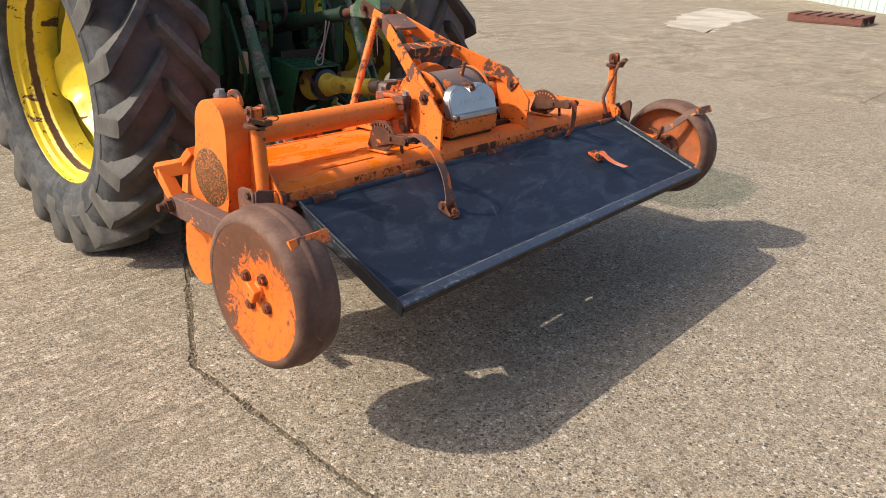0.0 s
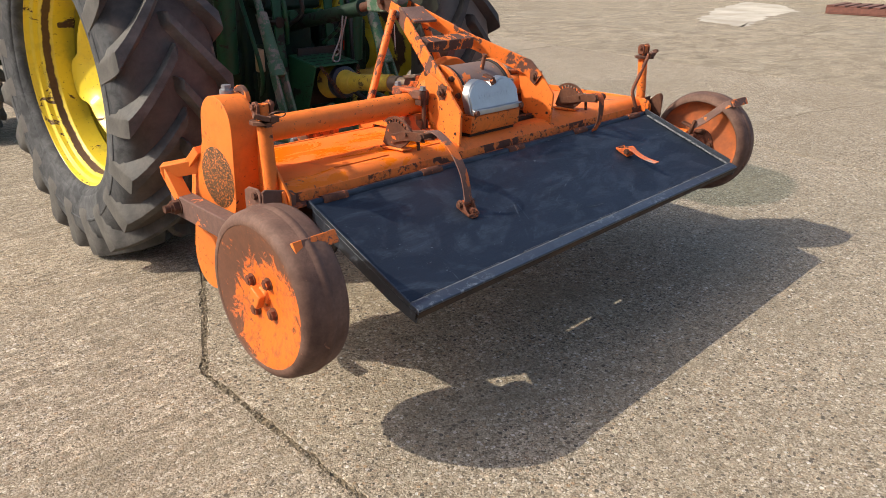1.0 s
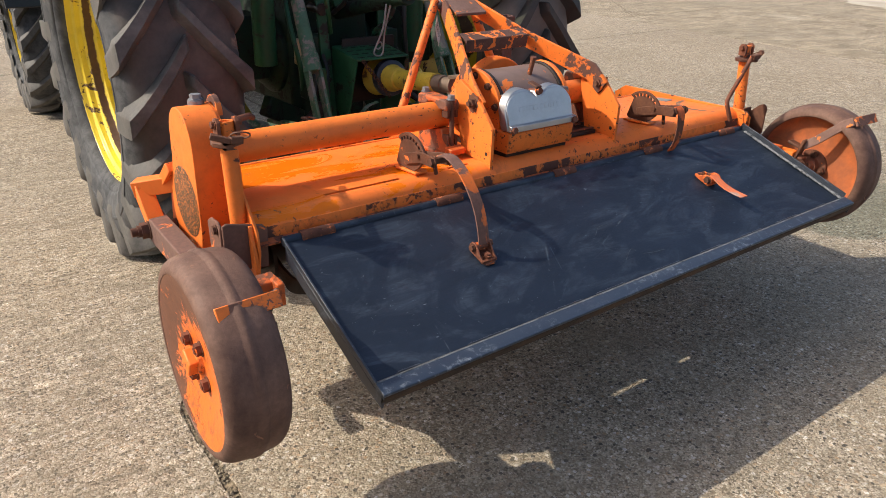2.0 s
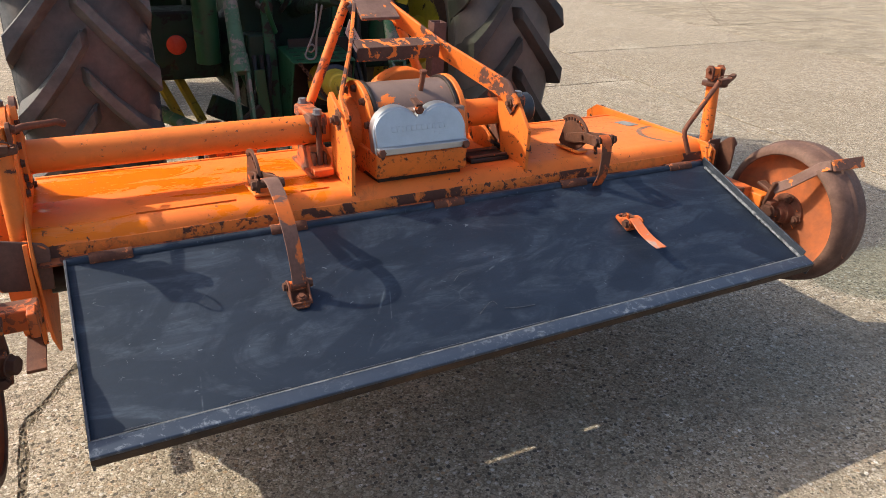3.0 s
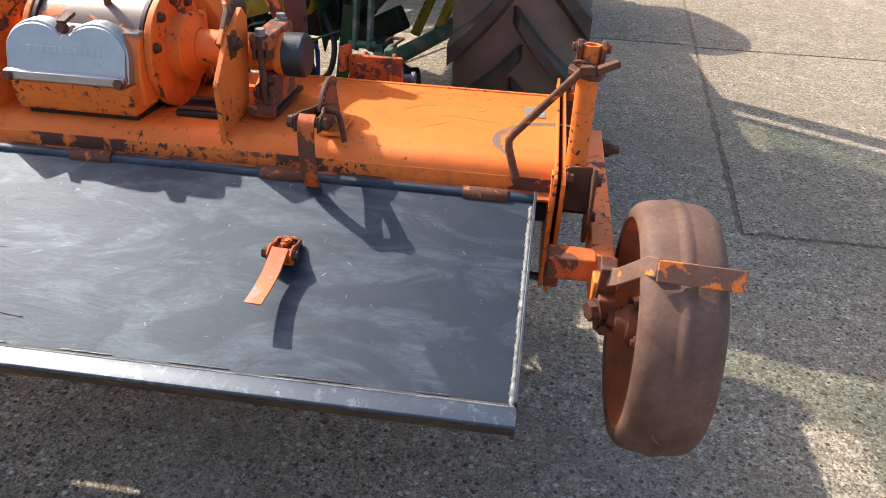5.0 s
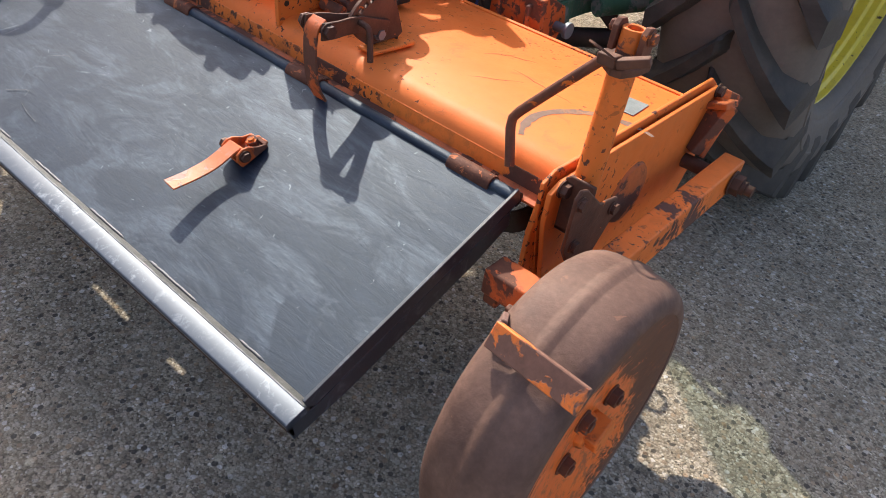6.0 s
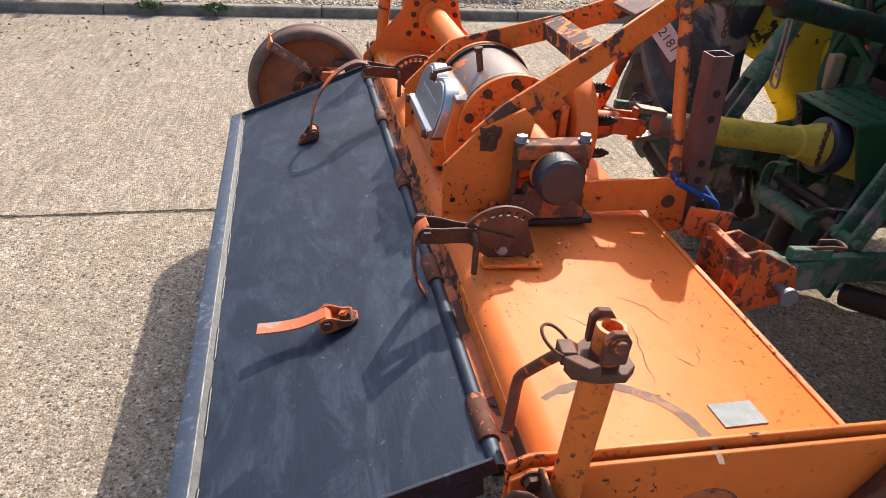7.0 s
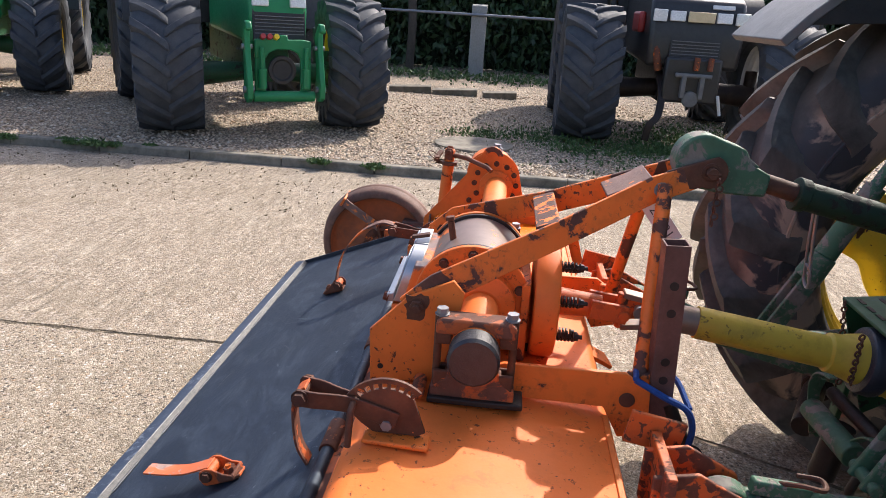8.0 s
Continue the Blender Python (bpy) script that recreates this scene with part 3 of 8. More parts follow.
def bolt(bm, p, way, r=0.011, h=0.009, washer=True, nut=0.0):
    """A hexagon head on a washer at p, with its top towards way; nut: the length of thread that stands out of it."""
    w = Vector(way).normalized()
    p = Vector(p)
    if washer:
        rod(bm, p, p + w * 0.003, r * 1.35, seg=14)
    rod(bm, p + w * 0.002, p + w * (0.003 + h), r * 1.1, seg=6)
    if nut:
        rod(bm, p + w * h, p + w * (h + nut), r * 0.6, seg=10)


def arc(cy, cz, r, a0, a1, n=10):
    return [(cy + r * math.cos(radians(a0 + (a1 - a0) * i / n)), cz + r * math.sin(radians(a0 + (a1 - a0) * i / n))) for i in range(n + 1)]


def part(name, bm, material, parent=None, label="", bevel=0.0015, angle=38, materials=(), origin=None):
    """One mesh object out of a bmesh, under a thing or a part."""
    bmesh.ops.recalc_face_normals(bm, faces=bm.faces)
    me = bpy.data.meshes.new(name)
    bm.to_mesh(me)
    bm.free()
    for k in (material, *materials):
        me.materials.append(k)
    me.polygons.foreach_set("use_smooth", [True] * len(me.polygons))
    me.set_sharp_from_angle(angle=radians(angle))
    ob = new(name, me)
    if parent is not None:
        ob.parent = parent
        if parent.data is None:
            ob.matrix_parent_inverse = Matrix.Translation(-parent.location)
    if bevel:
        b = ob.modifiers.new("bevel", "BEVEL")
        b.width, b.segments, b.limit_method, b.angle_limit = bevel, 2, "ANGLE", radians(40)
        b.harden_normals = False
    if label:
        ob["label"] = label
    return ob


def thing(name, label, category, group="", at=(0, 0, 0)):
    ob = new(name)
    ob.empty_display_size = 0.1
    ob.location = at
    return tagged(ob, label, category, group)


def bolts(parent, spots, way, r=0.011, h=0.009, material=None, nut=0.0, name="bolt"):
    for p in spots:
        bm = bmesh.new()
        bolt(bm, p, way, r, h, True, nut)
        part(name, bm, material or rust_plain, parent, bevel=0)


# ---- ground ----
bm = bmesh.new()
prism(bm, [(-400, -400), (400, -400), (400, 400), (-400, 400)], "z", -0.3, -0.03)
ground = tagged(part("ground", bm, concrete_far, bevel=0), "grey concrete farmyard ground with open joints", "ground", kind="structure")

# ---- rotavator ----
rota = thing("rotavator", "orange tractor-mounted rotavator with black rear flap, raised off the ground", "farm implement", at=(2.48, 2.0, 0.0))
X0, X1 = 1.40, 3.53          # inner faces of the side plates
HY, HZ = 1.804, 0.704        # hinge line
LY, LZ = 2.082, 0.891        # the left drive tube

# hood: a folded sheet across the whole width
bm = bmesh.new()
outer = [(1.836, 0.690), (1.8405, 0.7335), *arc(1.889, 0.7205, 0.050, 165, 93, 5), (2.355, 0.742), (2.372, 0.728), (2.42, 0.60)]
inner = [(2.412, 0.60), (2.366, 0.722), (2.350, 0.734), (1.884, 0.7605), (1.8485, 0.730), (1.842, 0.690)]

def hood_section(x0, x1, open_slot):
    if not open_slot:
        prism(bm, outer + inner, "x", x0, x1)
        return
    zt, zb = 0.7696, 0.7590
    prism(bm, outer[:8] + [(1.892, zt), (1.892, zb)] + inner[3:], "x", x0, x1)
    prism(bm, [(1.908, zt - 0.001), *outer[8:], *inner[:3], (1.908, zb - 0.001)], "x", x0, x1)


for x0, x1, gap_ in ((X0, 1.636, False), (1.636, 1.890, True), (1.890, 2.066, False), (2.066, 2.150, True), (2.150, X1, False)):
    hood_section(x0, x1, gap_)
hood = part("hood", bm, make_hood_paint(), rota, "orange painted steel hood, scratched and chipped", 0)
bm = bmesh.new()
prism(bm, [(1.8345, 0.692), (1.8405, 0.738), (1.8435, 0.738), (1.8375, 0.692)], "x", X0 + 0.002, X1 - 0.002)
part("rear_skirt", bm, worn_paint("orange_paint_scabbed", ORANGE, RUST, 0.43, 0.40, 0.5, 0.75, scale=1.35), hood, "orange rear face with scabs of rust", 0.001)
bm = bmesh.new()
box(bm, ((X0 + X1) / 2, 1.826, 0.703), (X1 - X0, 0.028, 0.006), (14, 0, 0))
part("hinge_rail", bm, worn_paint("rail_paint_rusted", (0.50, 0.115, 0.03), (0.10, 0.035, 0.02), 0.46, 0.42, 0.6, 0.7), rota, "rusty rail behind the hinge", 0.001)
bm = bmesh.new()
prism(bm, [(2.356, 0.722), (2.358, 0.7445), (2.370, 0.7445), (2.370, 0.722)], "x", 2.80, X1)
part("front_flange", bm, orange_worn, rota)
bm = bmesh.new()
prism(bm, [(2.356, 0.722), (2.358, 0.7445), (2.370, 0.7445), (2.370, 0.722)], "x", X0, 2.19)
part("front_flange", bm, orange_worn, rota)

def hood_z(y):
    return 0.7712 - 0.0595 * (y - 1.868)


# long scratches on the hood
rnd = random.Random(4)
for x, y, dx, dy in ((3.20, 2.00, 0.085, 0.08), (3.23, 2.12, 0.17, -0.03), (3.17, 2.17, 0.07, 0.03), (3.14, 2.13, 0.05, 0.06), (3.30, 2.22, 0.05, -0.025), (3.33, 2.16, 0.03, 0.03), (1.86, 2.0, 0.10, 0.06), (2.02, 2.2, 0.08, -0.05)):
    bm = bmesh.new()
    pts = [Vector((x + dx * k / 8 + rnd.uniform(-0.003, 0.003), y + dy * k / 8 + rnd.uniform(-0.003, 0.003), 0)) for k in range(9)]
    side_ = Vector((-dy, dx, 0)).normalized()
    lo = [bm.verts.new((*(p - side_ * 0.0011 * math.sin(math.pi * (k + 0.5) / 9)).xy, hood_z(p.y) + 0.0006)) for k, p in enumerate(pts)]
    hi = [bm.verts.new((*(p + side_ * 0.0011 * math.sin(math.pi * (k + 0.5) / 9)).xy, hood_z(p.y) + 0.0006)) for k, p in enumerate(pts)]
    for k in range(8):
        bm.faces.new((lo[k], lo[k + 1], hi[k + 1], hi[k]))
    part("scratch", bm, rust_plain, hood, "dark scratch through the paint", 0)
bm = bmesh.new()
ring_ = []
for k, a in enumerate(range(74, 222, 6)):
    row = []
    for d in (-1, 1):
        r = 0.142 + d * 0.017 * (0.5 + 0.5 * abs(noise.noise((k * 0.4, d, 0)))) * (1.0 if 2 < k < 22 else 0.5)
        y = 1.975 + r * math.sin(radians(a))
        row.append(bm.verts.new((3.535 + r * math.cos(radians(a)), y, hood_z(y) + 0.0007)))
    ring_.append(row)
for p_, q_ in zip(ring_, ring_[1:]):
    bm.faces.new((p_[0], p_[1], q_[1], q_[0]))
part("rub_mark", bm, worn_paint("rubbed_primer", (0.34, 0.15, 0.07), (0.17, 0.10, 0.07), 0.5, 0.45, 0.65), hood, "brown ring rubbed by the crank", 0)
bm = bmesh.new()
box(bm, (3.476, 2.196, hood_z(2.196) + 0.0014), (0.052, 0.080, 0.002), (-3.4, 0, 4))
part("data_plate", bm, tin, rota, "blank alloy data plate", 0.0005)

# right side plate, with a doubler and a pressed bearing boss
bm = bmesh.new()
side = [(1.80, 0.70), (1.80, 0.760), (1.83, 0.774), (2.46, 0.764), (2.52, 0.725), (2.50, 0.62), (2.40, 0.44), (2.30, 0.36), (1.98, 0.36), (1.86, 0.48)]
prism(bm, side, "x", X1, X1 + 0.008)
part("side_plate", bm, orange_worn, rota, "orange side plate, paint rubbed off", 0.002)
bm = bmesh.new()
prism(bm, [(y, z - 0.012) for y, z in side], "x", X1 + 0.016, X1 + 0.026)
outer_plate = part("outer_side_plate", bm, orange, rota, bevel=0.002)
bm = bmesh.new()
lathe(bm, (X1 + 0.026, 2.12, 0.615), (1, 0, 0), [(0.0, 0.070), (0.006, 0.066), (0.009, 0.045), (0.010, 0.0)], 36)
part("bearing_boss", bm, worn_paint("boss_paint", (0.55, 0.13, 0.03), (0.12, 0.05, 0.03), 0.46, 0.4, 0.6, 0.5, scale=1.4), outer_plate, "worn rusty oval on the plate", 0)
bolts(rota, [(X1 + 0.026, 2.455, 0.745), (X1 + 0.026, 1.83, 0.75), (X1 + 0.026, 2.43, 0.62)], (1, 0, 0), 0.012, 0.012)
bm = bmesh.new()
beam(bm, (X1 + 0.035, 2.42, 0.60), (X1 + 0.045, 2.50, 0.735), 0.05, 0.03)
part("stop_bracket", bm, orange_faded, rota, bevel=0.003)

# left side plate and chain case
bm = bmesh.new()
prism(bm, [(1.80, 0.69), (1.805, 0.745), (1.965, 0.935), *arc(2.068, 0.925, 0.105, 165, 20, 14), (2.20, 0.82), (2.30, 0.76), (2.43, 0.70), (2.46, 0.60), (2.36, 0.40), (2.0, 0.36), (1.86, 0.48)], "x", X0 - 0.008, X0)
part("side_plate", bm, orange_clean, rota, bevel=0.002)
bm = bmesh.new()
case = [(1.975, 0.70), (1.964, 0.90), *arc(2.056, 0.938, 0.092, 180, 10, 16), (2.158, 0.87), (2.18, 0.82), (2.225, 0.76), (2.26, 0.62), (2.30, 0.46), *arc(2.20, 0.43, 0.10, 20, -160, 12), (2.03, 0.52)]
prism(bm, case, "x", X0 - 0.095, X0 - 0.0085)
chain_case = part("chain_case", bm, orange_clean, rota, "tall rounded orange drive case", 0.012)
bm = bmesh.new()
lathe(bm, (X0 - 0.0955, 2.075, 0.765), (-1, 0, 0), [(0.0, 0.10), (0.0015, 0.098), (0.002, 0.0)], 40)
o = part("worn_patch", bm, rusty("peeled_sticker", (0.055, 0.032, 0.016), (0.15, 0.075, 0.03), 0.8, 9, flecks=(0.60, 0.17, 0.03), share=0.40), chain_case, "round patch where a sticker peeled off", 0)
bm = bmesh.new()
rod(bm, (1.365, 2.075, 1.025), (1.365, 2.075, 1.04), 0.022, seg=16)
bolt(bm, (1.365, 2.075, 1.04), (0, 0, 1), 0.014, 0.012)
part("filler_plug", bm, zinc, chain_case, "bright hexagon filler plug", 0)
for a in range(0, 360, 30):
    p = (X0 + 0.0015, 2.078 + 0.082 * math.cos(radians(a)), 0.902 + 0.082 * math.sin(radians(a)))
    bolts(rota, [p], (1, 0, 0), 0.008, 0.006)
bm = bmesh.new()
lathe(bm, (X0, LY, LZ), (1, 0, 0), [(0, 0.066), (0.012, 0.066), (0.014, 0.058), (0.014, 0.0)], 32)
part("tube_flange", bm, orange, rota)
bolts(rota, [(X0 + 0.001, 2.16, 0.80), (X0 + 0.001, 2.26, 0.76), (X0 + 0.001, 1.98, 0.83), (X0 + 0.001, 2.20, 0.70)], (1, 0, 0), 0.008, 0.006)
bm = bmesh.new()
prism(bm, arc(2.06, 1.01, 0.042, 10, 190, 8) + arc(2.06, 1.01, 0.022, 190, 10, 8), "x", 1.40, 1.415)
part("lifting_eye", bm, orange_bar, rota)

# top tubes on both sides of the gearbox
TY, TZ, TR = 2.076, 0.894, 0.0440
bm = bmesh.new()
rod(bm, (X0 + 0.01, LY, LZ), (2.32, LY, LZ), 0.0435, seg=32)
part("frame_tube", bm, orange_clean, rota, "long orange drive tube", 0.001)
bm = bmesh.new()
rod(bm, (2.55, TY, TZ), (2.885, TY, TZ), TR, seg=32)
part("frame_tube", bm, orange_worn, rota)
bm = bmesh.new()
lathe(bm, (2.846, TY, TZ - 0.001), (1, 0, 0), [(0.0, 0.044), (0.0, 0.050), (0.004, 0.052), (0.021, 0.052), (0.021, 0.044)], 36, True)
part("end_sleeve", bm, orange_worn, rota, bevel=0)
bm = bmesh.new()
lathe(bm, (2.868, TY, TZ), (1, 0, 0), [(0.0, 0.0525), (0.045, 0.0525), (0.052, 0.047), (0.053, 0.0)], 36)
part("end_cap", bm, cap_rubber, rota, "black rubber cap on the tube end", 0)

# clamp saddles beside the mast plates
clamp_paint = worn_paint("clamp_paint_rusted", (0.50, 0.11, 0.025), (0.13, 0.055, 0.035), 0.50, 0.45, 0.6, 0.5, scale=1.6)
for s, xs, cy, cz in ((1, 2.832, TY, TZ), (-1, 2.158, LY, LZ)):
    bm = bmesh.new()
    prism(bm, [(cy - 0.082, cz + 0.028), (cy - 0.082, cz + 0.054), (cy - 0.072, cz + 0.062), (cy + 0.072, cz + 0.062), (cy + 0.082, cz + 0.054), (cy + 0.082, cz + 0.028), (cy + 0.05, cz + 0.028), *arc(cy, cz, 0.0465, 35, 145, 8), (cy - 0.05, cz + 0.028)], "x", xs - 0.026, xs + 0.026)
    part("clamp_cap", bm, clamp_paint, rota, "rusty clamp over the tube", 0.005)
    bm = bmesh.new()
    prism(bm, [(cy - 0.088, 0.778), (cy - 0.088, 0.800), (cy - 0.058, 0.822), (cy - 0.05, 0.855), *arc(cy, cz, 0.0465, 235, 305, 8), (cy + 0.05, 0.855), (cy + 0.058, 0.822), (cy + 0.088, 0.800), (cy + 0.088, 0.775)], "x", xs - 0.022, xs + 0.022)
    part("clamp_base", bm, clamp_paint, rota, bevel=0.004)
    # The right foot is near-black: the shadow under the clamp is painted into it.
    bm = bmesh.new()
    box(bm, (xs, cy + 0.008, 0.7735), (0.066, 0.20, 0.013))
    part("clamp_foot", bm, iron_dark if s > 0 else clamp_paint, rota, "foot plate with the clamp's dark shadow put into its colour" if s > 0 else "", 0.003)
    bm = bmesh.new()
    if s > 0:
        rod(bm, (xs - 0.030, cy - 0.112, 0.788), (xs + 0.034, cy - 0.112, 0.786), 0.0145, seg=16)
    else:
        box(bm, (xs, cy - 0.10, 0.792), (0.060, 0.036, 0.020), (8, 0, 0))
    part("clamp_lug", bm, orange_faded, rota, "short lug under the clamp", 0.003)
    for y in (cy - 0.066, cy + 0.066):
        for z0, z1 in ((0.786, 0.838), (cz + 0.004, cz + 0.050)):
            bm = bmesh.new()
            for dx in (-0.016, 0.016):
                box(bm, (xs + dx, y, (z0 + z1) / 2), (0.010, 0.034, z1 - z0))
            box(bm, (xs, y + (0.012 if y < cy else -0.012), (z0 + z1) / 2), (0.030, 0.010, z1 - z0 - 0.004))
            part("clamp_ear", bm, rust_brown, rota, "rusty cheek round the clamp bolt", bevel=0.003)
        bm = bmesh.new()
        rod(bm, (xs, y - (0.012 if y < cy else -0.012), 0.792), (xs, y - (0.012 if y < cy else -0.012), cz + 0.064), 0.0085, seg=12)
        part("clamp_stud", bm, rust_plain, rota, "rusty clamp stud", 0)
        bm = bmesh.new()
        bolt(bm, (xs, y - (0.006 if y < cy else -0.006), cz + 0.062), (0, 0, 1), 0.0115, 0.012)
        part("clamp_bolt", bm, zinc, rota, "bright zinc clamp bolt", 0)

# mast plates
MAST = [(1.852, 0.700), (1.846, 0.885), (1.925, 0.968), (2.02, 1.012), (2.045, 0.985), (2.03, 0.90), (2.00, 0.775), (1.90, 0.768), (1.87, 0.700)]
for x in (2.205, 2.782):
    bm = bmesh.new()
    prism(bm, MAST, "x", x - 0.006, x + 0.006)
    plate = part("mast_plate", bm, orange, rota, bevel=0.0015)
    for y, z in ((1.868, 0.735), (1.872, 0.80)):
        bm = bmesh.new()
        rod(bm, (x - 0.0068, y, z), (x + 0.0068, y, z), 0.0065, seg=14)
        part("bolt_hole", bm, iron_dark, plate, bevel=0)
    for s in (-1, 1):
        bm = bmesh.new()
        bolt(bm, (x + s * 0.006, 1.945, 0.950), (s, 0, 0), 0.014, 0.012, nut=0.012)
        part("bolt", bm, rust_plain, plate, bevel=0)
        bm = bmesh.new()
        blot_ = [(0.027 * (1 + 0.55 * noise.noise((k * 0.55, x * 7 + s, 0))), radians(15 * k)) for k in range(24)]
        prism(bm, [(1.945 + r * math.cos(a), 0.950 + r * math.sin(a)) for r, a in blot_], "x", x + min(s * 0.006, s * 0.0075), x + max(s * 0.006, s * 0.0075))
        part("bolt_stain", bm, rust_brown, plate, bevel=0)
    bm = bmesh.new()
    prism(bm, [(2.06, 0.76), (2.06, 0.80), (2.14, 0.835), (2.40, 0.838), (2.455, 0.80), (2.462, 0.70), (2.40, 0.685), (2.36, 0.755)], "x", x - 0.006, x + 0.006)
    fp = part("front_gusset", bm, orange_worn, rota, bevel=0.0015)
    for s in (-1, 1):
        bm = bmesh.new()
        rod(bm, (x + s * 0.006, 2.408, 0.778), (x + s * 0.010, 2.408, 0.778), 0.017, seg=20)
        part("pin_boss", bm, rust_brown, fp, bevel=0.001)

# mast bars: flat bars that close in towards the top pin
def mast_line(s):
    c = 2.4935
    return [(c + s * 0.280, 1.925, 0.935), (c + s * 0.277, 1.985, 0.985), (c + s * 0.150, 2.235, 1.088), (c + s * 0.058, 2.445, 1.188), (c + s * 0.045, 2.575, 1.240)]


for s in (-1, 1):
    line = mast_line(s)
    bm = bmesh.new()
    pts = [Vector(p) for p in line]
    rings = []
    for i, p in enumerate(pts):
        w = (pts[min(i + 1, 4)] - pts[max(i - 1, 0)]).normalized()
        out = Vector((1, 0, 0))
        upw = Vector((0, -w.z, w.y)).normalized()
        half = (0.030, 0.034, 0.030, 0.030, 0.026)[i]
        rings.append([bm.verts.new(p + out * a * 0.006 + upw * b * half) for a, b in ((-1, -1), (1, -1), (1, 1), (-1, 1))])
    for a, b in zip(rings, rings[1:]):
        for i in range(4):
            bm.faces.new((a[i], a[(i + 1) % 4], b[(i + 1) % 4], b[i]))
    bm.faces.new(rings[0][::-1])
    bm.faces.new(rings[-1])
    part("mast_bar", bm, orange_bar, rota, "orange flat bar, paint flaking to rust", 0.002)
    bm = bmesh.new()
    prism(bm, [*arc(2.565, 1.237, 0.038, 250, 430, 12), (2.47, 1.232), (2.455, 1.175)], "x", 2.4935 + s * 0.052 - 0.005, 2.4935 + s * 0.052 + 0.005)
    part("mast_tip", bm, rust_brown, rota, "bare rusty end plate", 0.002)
    bm = bmesh.new()
    bolt(bm, (2.4935 + s * 0.064, 2.462, 1.190), (s, 0, 0), 0.013, 0.012, nut=0.008)
    part("bolt", bm, zinc, rota, bevel=0)
    # rear struts down to the front gussets
    bm = bmesh.new()
    rod(bm, (2.4935 + s * 0.078, 2.466, 1.205), (2.4935 + s * 0.262, 2.435, 0.80), 0.0165, seg=18)
    part("mast_strut", bm, orange_bar, rota, "orange tube strut, paint flaking", 0.001)
    bm = bmesh.new()
    box(bm, (2.4935 + s * 0.265, 2.432, 0.80), (0.02, 0.05, 0.06), (0, 0, 0))
    part("strut_foot", bm, orange_bar, rota, bevel=0.004)

bm = bmesh.new()
prism(bm, [(2.195, 1.055), (2.185, 1.100), (2.235, 1.118), (2.240, 1.111), (2.195, 1.093), (2.203, 1.058)], "x", 2.352, 2.636)
part("cross_bar", bm, rusty("cross_bar_steel", (0.075, 0.038, 0.030), (0.17, 0.088, 0.066), 0.82, flecks=(0.74, 0.19, 0.035), share=0.44), rota, "folded cross bar, rust brown below", 0.002)
bm = bmesh.new()
prism(bm, [(2.345, 1.158), (2.40, 1.185), (2.44, 1.212), (2.435, 1.220), (2.395, 1.194), (2.342, 1.168)], "x", 2.425, 2.562)
part("top_bridge", bm, bare_bar, rota, bevel=0.002)
bm = bmesh.new()
rod(bm, (2.415, 2.565, 1.237), (2.575, 2.565, 1.237), 0.0125, seg=16)
lathe(bm, (2.5495, 2.565, 1.237), (1, 0, 0), [(0, 0.021), (0.006, 0.021), (0.006, 0.013), (0.0, 0.013)], 20, True)
rod(bm, (2.572, 2.55, 1.237), (2.572, 2.582, 1.237), 0.004, seg=8)
part("top_pin", bm, rust_plain, rota, "rusty top link pin", 0.001)
bm = bmesh.new()
for k in range(7):
    z = 1.225 - 0.016 * k
    lathe(bm, (2.585, 2.575 + 0.004 * (k % 2), z), (1, 0, 0) if k % 2 else (0, 1, 0), [(-0.002, 0.009), (0.002, 0.009), (0.002, 0.0055), (-0.002, 0.0055)], 10, True)
part("pin_chain", bm, rust_plain, rota, "short rusty linch pin chain", 0)

# gearbox
GX0, GX1, GY, GZ, GR = 2.305, 2.585, 2.055, 0.893, 0.128
bm = bmesh.new()
prism(bm, [(1.895, 0.80), (1.888, 0.868), (1.912, 0.965), *arc(GY, GZ, GR, 146, 0, 26), (GY + GR, 0.80)], "x", GX0, GX1)
gearbox = part("gearbox", bm, make_gearbox_paint(), rota, "gearbox with orange paint rubbed to brown metal", 0.003)
for x0, x1, rr in ((GX0 - 0.016, GX0 - 0.001, 0.138), (GX1 + 0.001, GX1 + 0.018, 0.138), (GX0 + 0.002, GX0 + 0.014, 0.136), (GX1 - 0.014, GX1 - 0.002, 0.136)):
    bm = bmesh.new()
    lathe(bm, ((x0), GY, GZ), (1, 0, 0), [(0, 0.0), (0, rr), (x1 - x0, rr), (x1 - x0, 0.0)], 48)
    part("gearbox_flange", bm, orange_worn if rr > 0.137 else iron_dark, gearbox, bevel=0.002)
for x, s in ((GX0 - 0.016, -1), (GX1 + 0.018, 1)):
    for a in range(20, 200, 36):
        bolts(gearbox, [(x, GY + 0.117 * math.cos(radians(a)), GZ + 0.117 * math.sin(radians(a)))], (s, 0, 0), 0.009, 0.009)
for s, x in ((-1, GX0 - 0.016), (1, GX1 + 0.018)):
    bm = bmesh.new()
    lathe(bm, (x, TY if s > 0 else LY, TZ if s > 0 else LZ), (s, 0, 0), [(0, 0.085), (0.03, 0.082), (0.04, 0.062), (0.05, 0.05), (0.05, 0.0)], 32)
    part("tube_socket", bm, orange_worn, gearbox, bevel=0.002)
bm = bmesh.new()
prism(bm, [(1.868, 0.784), (1.862, 0.796), (1.858, 0.856), (2.20, 0.856), (2.21, 0.784)], "x", 2.281, 2.572)
part("gearbox_base", bm, orange_worn, gearbox, "orange gearbox foot, oily along its foot", 0.006)
bm = bmesh.new()
prism(bm, [(1.884, 0.764), (1.880, 0.785), (2.20, 0.785), (2.21, 0.758)], "x", 2.292, 2.564)
